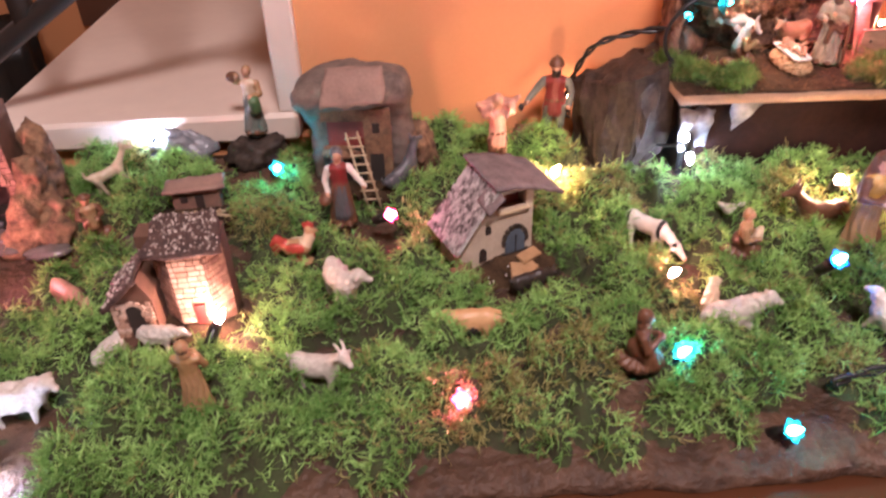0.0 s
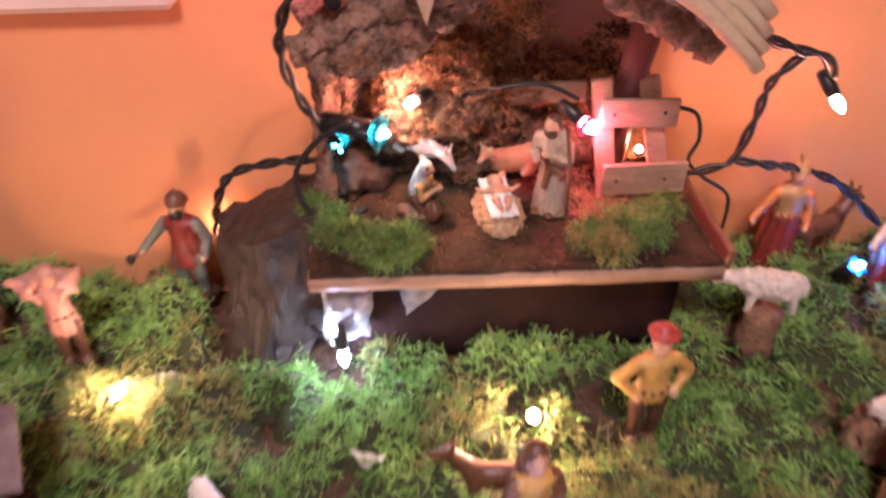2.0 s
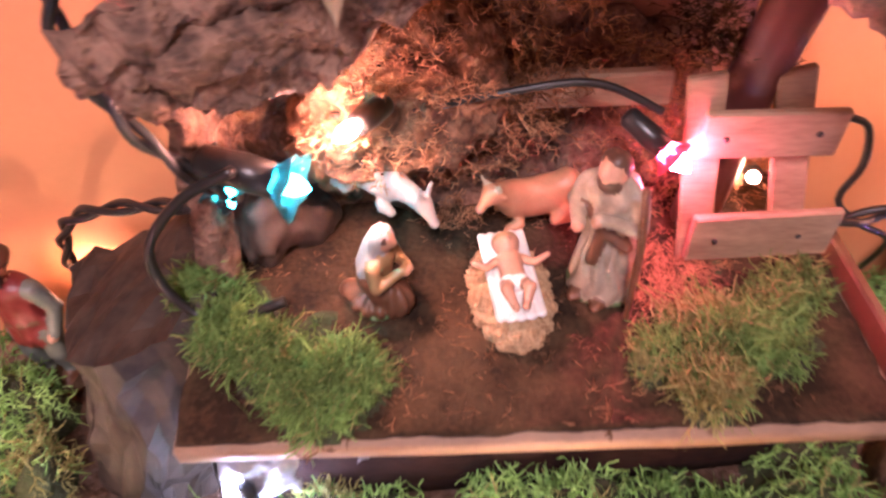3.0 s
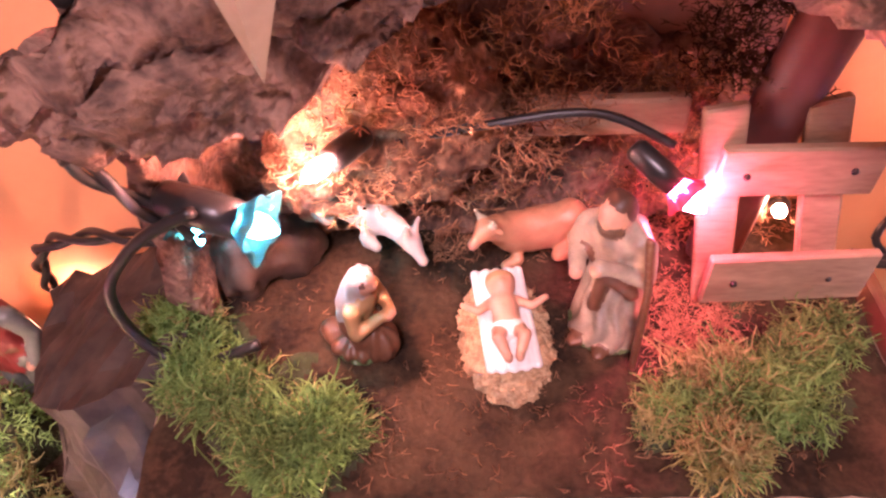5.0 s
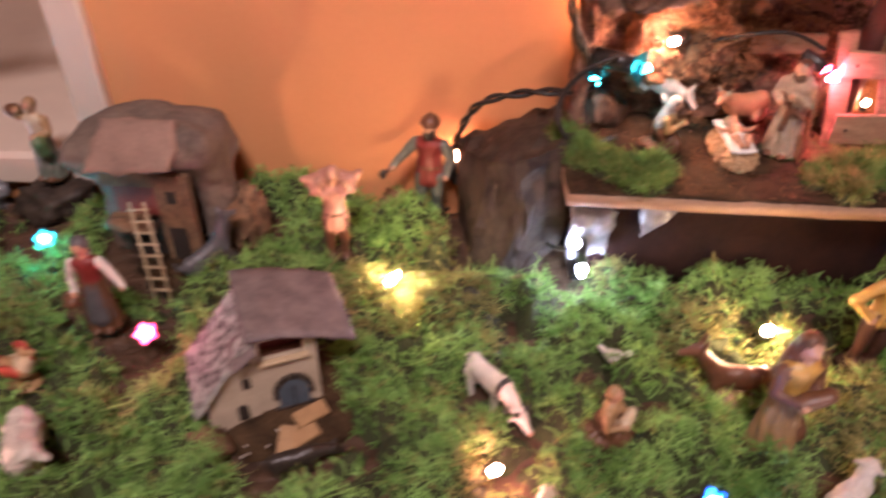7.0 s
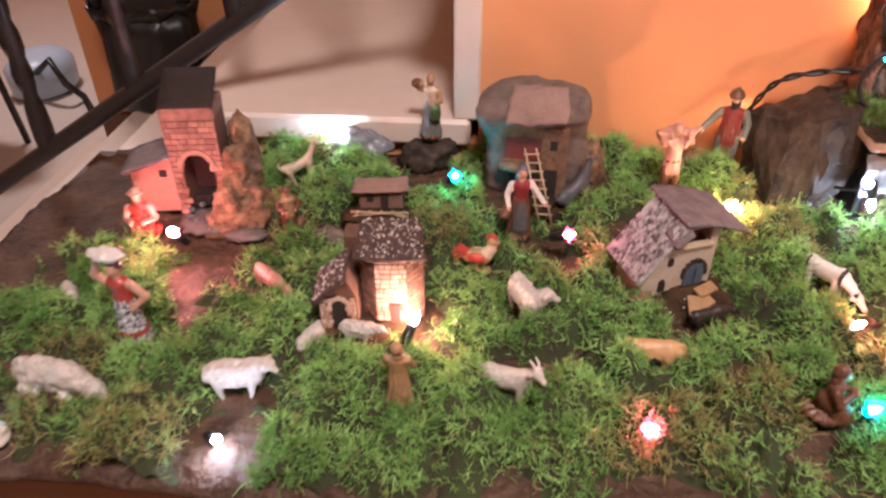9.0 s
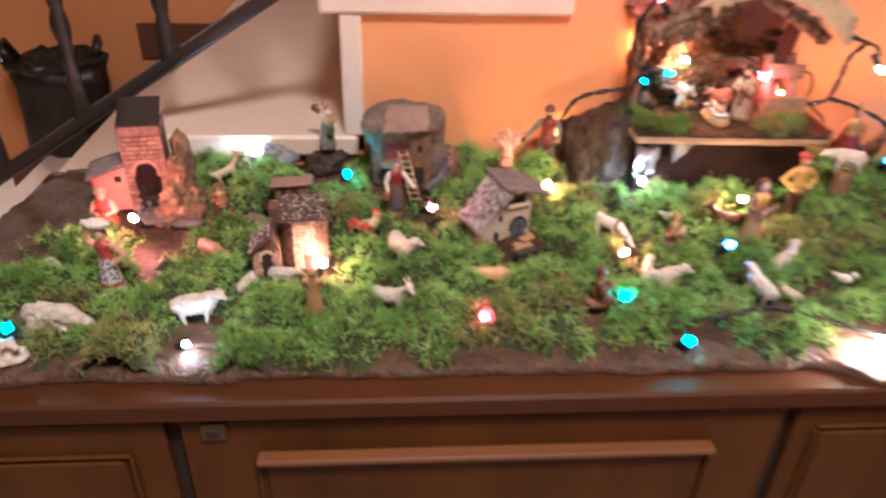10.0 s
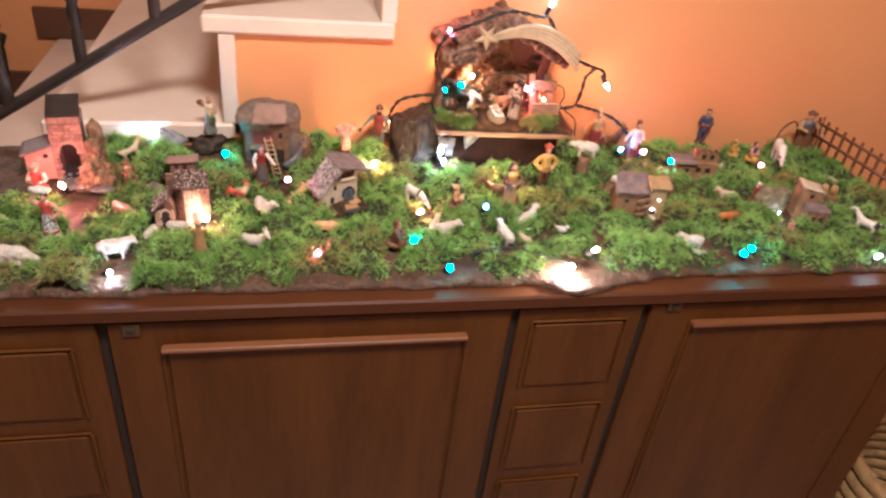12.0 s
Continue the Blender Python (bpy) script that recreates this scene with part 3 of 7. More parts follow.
def panel_door(name, x0, x1, z0, z1, panels, knob=None, bold=True):
    """A framed front with sunken panels under a moulding."""
    d = part(name, Shape(CABINET).box(((x0 + x1) / 2, CF + 0.012, (z0 + z1) / 2), (x1 - x0, 0.018, z1 - z0), bevel=0.002), side_b)
    for a, b, lo, hi in panels:
        s = Shape(CABINET)
        s.box(((a + b) / 2, CF + 0.0015, (lo + hi) / 2), (b - a - 0.012, 0.005, hi - lo - 0.012), bevel=0.002)
        part("panel", s, d)
        # bold ledges take the lighter wood as a painted highlight
        f = Shape(LITMOULDING if bold else CABINET)
        f.box(((a + b) / 2, CF - 0.003 if bold else CF + 0.001, hi), (b - a, 0.014 if bold else 0.005, 0.007 if bold else 0.003), bevel=0.0015)
        part("moulding", f, d, "raised moulding")
        for x in (a, b):
            part("stile_moulding", Shape(CABINET).box((x, CF + 0.001, (lo + hi) / 2), (0.004, 0.005, hi - lo - 0.007), bevel=0.001), d)
    if knob:
        k = part("lock_plate", Shape(OLDBRASS).box((knob[0], CF + 0.0015, knob[1]), (0.022, 0.004, 0.02), bevel=0.001), d, "small dark brass lock plate")
        part("keyhole", Shape(DARK).ball((knob[0], CF - 0.0005, knob[1] - 0.001), (0.007, 0.002, 0.005)), k)
    return d


ZT, ZB = TOP - 0.028, FLOOR + 0.065
panel_door("drawer_front", -0.47, -0.257, ZB, ZT, [(-0.445, -0.289, 0.748, 0.878), (-0.445, -0.289, 0.585, 0.722), (-0.445, -0.289, 0.16, 0.56)], bold=False)
panel_door("door", -0.244, 0.290, ZB, ZT, [(-0.181, 0.228, 0.17, 0.874)], (-0.215, 0.905))
panel_door("drawer_front", 0.302, 0.493, ZB, ZT, [(0.322, 0.470, 0.760, 0.893), (0.322, 0.470, 0.568, 0.719), (0.322, 0.470, 0.16, 0.54)], bold=False)
panel_door("door", 0.505, 1.05, ZB, ZT, [(0.576, 0.985, 0.17, 0.880)], (0.540, 0.914))

# added dark strips stand in for the shadow between the fronts
for x in (-0.2505, 0.296, 0.499):
    part("gap", Shape(GAPSHADE).box((x, CF + 0.0150, (ZB + ZT) / 2), (0.0125, 0.006, ZT - ZB)), side_b, "dark strip painting the shade between the fronts")

# wicker basket on the floor beside the sideboard
basket = Shape(WICKER)
for i in range(12):
    z = 0.03 * i
    r = 0.13 + 0.035 * math.sin(i / 11 * 2.2)
    basket.tube([(r * math.cos(a), r * math.sin(a), z + 0.012) for a in [2 * math.pi * j / 24 for j in range(25)]], 0.016, 6)
for j in range(16):
    a = 2 * math.pi * j / 16
    basket.tube([(0.135 * math.cos(a), 0.135 * math.sin(a), 0.004), (0.175 * math.cos(a), 0.175 * math.sin(a), 0.2), (0.15 * math.cos(a), 0.15 * math.sin(a), 0.36)], 0.008, 5)
solid("wicker_basket", basket, "round wicker basket on the floor beside the sideboard", "basket", pose(1.30, 0.24, FLOOR))

# ---- paper sheet on the sideboard ----
def paper_z(x, y):
    p = Vector((x, y, 0))
    return PAPER + 0.0040 * noise.fractal(p * 24, 0.8, 2.0, 4) + 0.004 * noise.noise(p * 9) + 0.005 * abs(noise.noise(p * 55))


def front_edge(x):
    return 0.236 + 0.006 * noise.noise(Vector((x * 11, 3.1, 0))) + 0.004 * noise.noise(Vector((x * 37, 7.7, 0))) + (0.008 if x > 0.5 else 0.0) - (0.030 * math.exp(-((x - 0.392) / 0.05) ** 2))


def paper_sheet():
    s = Shape(KRAFT)
    nx, ny = 200, 56
    top, bot = [], []
    for i in range(nx + 1):
        a, b = [], []
        for j in range(ny + 1):
            v = j / ny
            left = -0.485 - 0.02 * math.sin(v * 3) + 0.004 * noise.noise(Vector((v * 14, 0, 5)))
            x = left + (1.062 - left) * i / nx
            if 0 < i < nx and 0 < j < ny:
                x += 0.0035 * noise.noise(Vector((i * 1.7, j * 2.3, 0.5)))
                v += 0.006 * noise.noise(Vector((i * 2.1, j * 1.9, 7.5)))
            y = front_edge(x) + (0.645 - front_edge(x)) * v
            z = max(paper_z(x, y), TOP + 0.0045) - (0.004 * (1 - v / 0.04) if v < 0.04 else 0)
            z = max(z, TOP + 0.0035)
            a.append(s.bm.verts.new((x, y, z)))
            b.append(s.bm.verts.new((x, y, TOP + 0.0012)))
        top.append(a)
        bot.append(b)
    for i in range(nx):
        for j in range(ny):
            s.bm.faces.new((top[i][j], top[i + 1][j], top[i + 1][j + 1], top[i][j + 1]))
    rim = [(i, 0) for i in range(nx)] + [(nx, j) for j in range(ny)] + [(i, ny) for i in range(nx, 0, -1)] + [(0, j) for j in range(ny, 0, -1)]
    for (i, j), (x, y) in zip(rim, rim[1:] + rim[:1]):
        s.bm.faces.new((top[x][y], top[i][j], bot[i][j], bot[x][y]))
    s._mark(0, 0, True)
    return s


solid("paper_sheet", paper_sheet(), "crumpled dark brown kraft paper spread over the sideboard", "paper")


# ---- moss ----
def tuft(rng, stems=26, twigs=3, heart=0.33):
    """One dome of tangled branching strands, about one unit wide: points and faces."""
    vs, fs = [], []

    def strand(p, d, steps, length, r):
        ring0 = None
        a = np.cross(d, rng.normal(size=3))
        for k in range(steps + 1):
            a = a - d * (a @ d)
            a /= np.linalg.norm(a) + 1e-9
            b = np.cross(d, a)
            rr = r * (1 - 0.18 * k)
            ring = len(vs)
            for q in range(3):
                t = q * 2.0944
                vs.append(p + (a * np.cos(t) + b * np.sin(t)) * rr)
            if ring0 is not None:
                for q in range(3):
                    fs.append((ring0 + q, ring0 + (q + 1) % 3, ring + (q + 1) % 3, ring + q))
            ring0 = ring
            if k < steps:
                p = p + d * length
                d = d + rng.normal(size=3) * 0.5
                d /= np.linalg.norm(d)
        return p, d

    for _ in range(stems):
        a, c = rng.uniform(0, 6.283), rng.uniform(0.02, 1.0)
        s = math.sqrt(1 - c * c)
        n = np.array([s * math.cos(a), s * math.sin(a), c])
        lump = 1 + 0.28 * math.sin(3 * a + 5 * c) * s
        p = n * np.array([0.36, 0.36, 0.36]) * rng.uniform(0.6, 1.0) * lump
        d = n * 0.65 + rng.normal(size=3) * 0.6
        d /= np.linalg.norm(d)
        p, d = strand(p, d, 2, 0.060, 0.0095)
        for _ in range(twigs):
            e = d + n * 0.25 + rng.normal(size=3) * 0.75
            e /= np.linalg.norm(e)
            strand(p, e, 2, 0.056, 0.0080)
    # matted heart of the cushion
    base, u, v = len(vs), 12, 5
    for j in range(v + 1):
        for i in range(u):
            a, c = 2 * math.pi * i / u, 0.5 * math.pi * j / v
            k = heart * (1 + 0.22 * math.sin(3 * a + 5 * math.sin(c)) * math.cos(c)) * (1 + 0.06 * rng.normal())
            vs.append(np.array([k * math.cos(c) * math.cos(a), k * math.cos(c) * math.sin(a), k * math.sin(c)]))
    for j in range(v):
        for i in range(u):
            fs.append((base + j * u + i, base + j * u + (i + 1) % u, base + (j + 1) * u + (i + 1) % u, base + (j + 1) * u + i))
    return np.array(vs), np.array(fs), u * v


def scatter(name, spots, mat, label, category, seed, stems=26, heart=0.30, inner=SHADEDHEART):
    """Many tufts joined in one mesh; spots: x, y, z, width, height."""
    rng = np.random.default_rng(seed)
    kinds = [tuft(rng, stems, 3, heart) for _ in range(9)]
    V, F, M, n = [], [], [], 0
    for x, y, z, w, h in spots:
        v, f, core = kinds[rng.integers(9)]
        a = rng.uniform(0, 6.283)
        c, s = math.cos(a), math.sin(a)
        q = np.stack([(v[:, 0] * c - v[:, 1] * s) * w + x, (v[:, 0] * s + v[:, 1] * c) * w + y, v[:, 2] * h + z], 1)
        V.append(q)
        F.append(f + n)
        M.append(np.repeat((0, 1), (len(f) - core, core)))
        n += len(v)
    V, F = np.concatenate(V), np.concatenate(F)
    me = bpy.data.meshes.new(name)
    me.vertices.add(len(V))
    me.vertices.foreach_set("co", V.astype(np.float32).ravel())
    me.loops.add(F.size)
    me.loops.foreach_set("vertex_index", F.astype(np.int32).ravel())
    me.polygons.add(len(F))
    me.polygons.foreach_set("loop_start", np.arange(0, F.size, 4, dtype=np.int32))
    me.polygons.foreach_set("material_index", np.concatenate(M).astype(np.int32))
    me.update(calc_edges=True)
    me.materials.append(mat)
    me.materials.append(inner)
    return tagged(new(name, me), label, category, kind="stuff")


def fronds(name, at, up, size, mat, label, rng, width=0.00036, category="moss"):
    """One small branching frond at every place, joined in one mesh: a stem and three twigs of thin curled blades."""
    n = len(at)

    def unit(v):
        return v / (np.linalg.norm(v, axis=1, keepdims=True) + 1e-9)

    def side(d):
        return unit(np.cross(d, rng.normal(size=(n, 3))))

    V, F, w = [], [], width * (size / size.mean())[:, None] ** 0.5

    def strand(p, d, steps, step, w):
        """A curling blade that wanders as it grows; gives back the places along it."""
        a, way = side(d) * w, []
        for k in range(steps + 1):
            V.extend((p - a * (1 - 0.13 * k), p + a * (1 - 0.13 * k)))
            way.append((p, d))
            if k:
                i = len(V) - 4
                F.append((i, i + 1, i + 3, i + 2))
            p = p + d * step[:, None]
            d = unit(d + rng.normal(size=(n, 3)) * 0.50)
        return way

    stem = strand(at, unit(up + rng.normal(size=(n, 3)) * 0.70), 5, size * 0.27, w)
    for k in range(4):
        p, d = stem[1 + k % 3]
        strand(p, unit(d * 0.8 + rng.normal(size=(n, 3)) * 0.75), 3, size * rng.uniform(0.18, 0.32, n), w * 0.85)
    size_of = len(V)
    V = np.stack(V, 1)
    F = (np.array(F)[None] + size_of * np.arange(n)[:, None, None]).reshape(-1, 4)
    me = bpy.data.meshes.new(name)
    me.vertices.add(n * size_of)
    me.vertices.foreach_set("co", V.astype(np.float32).ravel())
    me.loops.add(F.size)
    me.loops.foreach_set("vertex_index", F.astype(np.int32).ravel())
    me.polygons.add(len(F))
    me.polygons.foreach_set("loop_start", np.arange(0, F.size, 4, dtype=np.int32))
    me.update(calc_edges=True)
    me.materials.append(mat)
    return tagged(new(name, me), label, category, kind="stuff")


def moss_field(name, domes, box, ground, count, seed, clear, stands, length, label, dry_label="", fine=0.0030, lumps=40.0, relief=0.0200, thick_of=0.00042, green=MOSS):
    """Cushions of moss as one matted, lumpy bed with a thick coat of fronds."""
    rng = np.random.default_rng(seed)
    x0, x1, y0, y1 = box
    nx, ny = int((x1 - x0) / fine) + 1, int((y1 - y0) / fine) + 1
    gx, gy = np.meshgrid(np.linspace(x0, x1, nx), np.linspace(y0, y1, ny), indexing="ij")
    wob = np.array([[noise.noise(Vector((x * 70, y * 70, 1.5))) for y in gy[0]] for x in gx[:, 0]])
    fin = np.array([[noise.noise(Vector((x * 190, y * 190, 6.5))) for y in gy[0]] for x in gx[:, 0]])
    h, dry = np.zeros_like(gx), np.zeros_like(gx)
    for x, y, r, t, k in domes:
        i0, i1 = np.searchsorted(gx[:, 0], (x - 1.4 * r, x + 1.4 * r))
        j0, j1 = np.searchsorted(gy[0], (y - 1.4 * r, y + 1.4 * r))
        s = np.s_[i0:i1, j0:j1]
        rr = np.hypot(gx[s] - x, gy[s] - y) / (r * (1 + 0.25 * wob[s]))
        dome = t * np.clip(1 - rr ** 2.2, 0, 1) ** 0.6
        dry[s] = np.where(dome > h[s], k, dry[s])
        h[s] = np.maximum(h[s], dome)
    thick = h > 0.002
    lump = np.array([[noise.voronoi(Vector((x, y, 0)) * lumps + noise.noise_vector(Vector((x, y, 0.3)) * lumps * 0.8) * 0.5)[0][0] for y in gy[0]] for x in gx[:, 0]])
    rel = np.clip(h / 0.012, 0.25, 1.1)
    h = np.where(thick, np.maximum(h + rel * (relief * (0.55 - 1.9 * lump ** 2) + 0.0022 * wob + 0.0014 * fin), 0.0015), h)
    for keep, low, soft in ((clear, 0.0, 0.010), (stands, 0.30, 0.008)):
        for x, y, r in keep:
            dist = np.hypot(gx - x, gy - y)
            h *= low + (1 - low) * np.clip((dist - r) / soft, 0, 1)
    base = np.array([[ground(x, y) for y in gy[0]] for x in gx[:, 0]])
    # bed under the fronds; its dark colour stands in for shade in the crevices
    s = Shape(SHADEDHEART)
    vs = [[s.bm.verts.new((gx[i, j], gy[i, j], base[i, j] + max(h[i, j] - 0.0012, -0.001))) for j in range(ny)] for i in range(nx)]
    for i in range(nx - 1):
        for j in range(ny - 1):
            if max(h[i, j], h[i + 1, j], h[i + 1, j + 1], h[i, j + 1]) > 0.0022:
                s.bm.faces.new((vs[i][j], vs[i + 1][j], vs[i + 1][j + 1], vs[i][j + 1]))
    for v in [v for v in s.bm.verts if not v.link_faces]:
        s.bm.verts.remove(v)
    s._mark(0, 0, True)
    solid(name + "_bed", s, "matted heart beneath the fronds of moss, darkened as shade", "moss", kind="stuff")
    dx, dy = np.gradient(h, gx[1, 0] - gx[0, 0], gy[0, 1] - gy[0, 0])
    area = np.sqrt(1 + np.minimum(dx ** 2 + dy ** 2, 6)) * (h > 0.0034) * (0.05 + np.clip((h - 0.003) / 0.012, 0, 1.0)) * np.clip(1.25 - 2.3 * lump ** 1.5, 0.10, 1.0)
    cell = rng.choice(h.size, count, p=(area / area.sum()).ravel())
    i, j = np.unravel_index(cell, h.shape)
    u, v = rng.uniform(-0.5, 0.5, count) * fine, rng.uniform(-0.5, 0.5, count) * fine
    z = base[i, j] + h[i, j] + np.clip(dx[i, j], -2, 2) * u + np.clip(dy[i, j], -2, 2) * v
    at = np.stack([gx[i, j] + u, gy[i, j] + v, z - 0.0012], 1)
    up = np.stack([-np.clip(dx[i, j], -2, 2), -np.clip(dy[i, j], -2, 2), np.full(count, 0.8)], 1)
    up /= np.linalg.norm(up, axis=1, keepdims=True)
    size = length * rng.uniform(0.6, 1.25, count) * np.where(rng.random(count) < 0.015, 1.8, 1.0) * (0.55 + 0.45 * np.clip(h[i, j] / 0.010, 0, 1))
    old = rng.random(count) < np.where(dry[i, j] > 0.5, 0.75, 0.05 + 0.25 * np.clip(1 - h[i, j] / 0.008, 0, 1))
    fronds(name, at[~old], up[~old], size[~old], green, label, rng, thick_of)
    if dry_label:
        fronds("dry_" + name, at[old], up[old], size[old] * 1.1, DRYMOSS, dry_label, rng, thick_of)


# places kept free of moss: x, y, radius
CLEAR = [(-0.335, 0.50, 0.045), (-0.30, 0.47, 0.03), (-0.37, 0.50, 0.035), (-0.32, 0.42, 0.02), (-0.155, 0.395, 0.034), (-0.165, 0.362, 0.013),
         (-0.045, 0.575, 0.050), (0.0, 0.60, 0.035), (0.056, 0.440, 0.036), (0.062, 0.410, 0.022), (-0.185, 0.505, 0.03),
         (0.205, 0.60, 0.050), (0.182, 0.575, 0.022), (0.265, 0.61, 0.045), (0.30, 0.61, 0.045), (0.34, 0.61, 0.045), (0.38, 0.61, 0.045), (0.42, 0.61, 0.045), (0.530, 0.408, 0.036), (0.565, 0.385, 0.02),
         (0.715, 0.525, 0.028), (0.83, 0.40, 0.03), (0.86, 0.40, 0.025), (0.385, 0.245, 0.045), (-0.238, 0.262, 0.028), (-0.40, 0.25, 0.03),
         (-0.46, 0.60, 0.06), (-0.46, 0.52, 0.03), (-0.15, 0.64, 0.03), (-0.145, 0.58, 0.025), (-0.05, 0.49, 0.02), (-0.02, 0.465, 0.02), (0.145, 0.645, 0.02), (0.20, 0.252, 0.018), (0.30, 0.30, 0.018)]


STANDS = []  # where small things stand: x, y, radius


def mound(x, y):
    return 0.5 + 0.5 * noise.fractal(Vector((x * 17, y * 17, 2.3)), 0.8, 2.0, 2)



# ---- houses ----
BASE = PAPER + 0.004


def rock(name, mats, r, label, m, rough=0.45, freq=1.6, seed=0.0, category="rock", group=""):
    return solid(name, Shape(mats).ball((0, 0, r[2] * 0.75), r, u=28, v=18, rough=rough, freq=freq, seed=seed), label, category, m, group)


def arch(w, h, n=6):
    """Outline of an arched opening (x, z)."""
    return [(-w / 2, 0)] + [(-w / 2 * math.cos(math.pi * i / n), h - w / 2 + w / 2 * math.sin(math.pi * i / n)) for i in range(n + 1)] + [(w / 2, 0)]


def unit_block(name, mat):
    return Shape(mat).box((0, 0, 0), (1, 1, 1), bevel=0.06).mesh(name)


SHINGLE_M, CHIP_M, BRICK_M, STONE_M = unit_block("shingle", SHINGLE), unit_block("chip", CHIP), unit_block("brick", BRICK), unit_block("stone", REDBRICK)


def shingles(parent, name, mesh, a, b, c, d, nu, nv, lift=0.0008, thick=0.0016, seed=1, gap=0.10):
    """Rows of small uneven plates on the roof between a, b (eave) and d, c (ridge)."""
    rng = random.Random(seed)
    a, b, c, d = (Vector(p) for p in (a, b, c, d))
    nor = (b - a).cross(d - a).normalized()
    for j in range(nv):
        for i in range(nu):
            off = 0.45 * (j % 2)
            u0, u1 = (i + off + gap * rng.random()) / (nu + 0.5), (i + 0.95 + off) / (nu + 0.5)
            v0, v1 = (j - 0.1 * rng.random()) / nv, (j + 1.05) / nv
            at = lambda u, v: (a * (1 - u) + b * u) * (1 - v) + (d * (1 - u) + c * u) * v
            eu, ev = at(u1, v0) - at(u0, v0), at(u0, v1) - at(u0, v0)
            up = (nor + ev.normalized() * -0.10 + eu.normalized() * rng.uniform(-0.08, 0.08)).normalized()
            m = Matrix.Translation((at(u0, v0) + at(u1, v1)) / 2 + nor * (lift + thick * rng.uniform(0.2, 0.7)))
            r = Matrix((eu * rng.uniform(0.85, 1.0), ev + nor * 0.0004, up * thick)).transposed().to_4x4()
            part(name, mesh, parent, m=m @ r)


def flecks(parent, corners, count, seed):
    """Small pale chips strewn over a roof plate."""
    rng = random.Random(seed)
    a, b, c, d = (Vector(p) for p in corners)
    nor = (b - a).cross(d - a).normalized()
    lie = nor.to_track_quat("Z", "Y").to_matrix().to_4x4()
    for _ in range(count):
        u, v = rng.uniform(0.03, 0.97), rng.uniform(0.03, 0.97)
        p = (a * (1 - u) + b * u) * (1 - v) + (d * (1 - u) + c * u) * v
        w = rng.uniform(0.0009, 0.0024)
        part("chip", CHIP_M, parent, m=Matrix.Translation(p + nor * 0.0008) @ lie @ pose(0, 0, 0, rng.uniform(-15, 15), rng.uniform(-15, 15), rng.uniform(0, 180)) @ Matrix.Diagonal((w, w * rng.uniform(0.4, 0.9), 0.0013, 1)))


def bricks(parent, name, mesh, x0, x1, z0, z1, y, rows, seed=1, size=0.008, skip=None, m=None):
    """Low stones proud of a wall face that looks to -y."""
    rng = random.Random(seed)
    h = (z1 - z0) / rows
    m = m or Matrix()
    for r in range(rows):
        x = x0 - rng.random() * size * 0.5
        while x < x1:
            w = size * rng.uniform(0.7, 1.4)
            a, b = max(x, x0), min(x + w - 0.0008, x1)
            cx, cz = (a + b) / 2, z0 + (r + 0.5) * h
            if b - a > 0.0015 and not (skip and skip(cx, cz)):
                part(name, mesh, parent, m=m @ pose(cx, y, cz) @ Matrix.Diagonal((b - a, 0.0018 * rng.uniform(0.6, 1.5), h - 0.0008, 1)))
            x += w


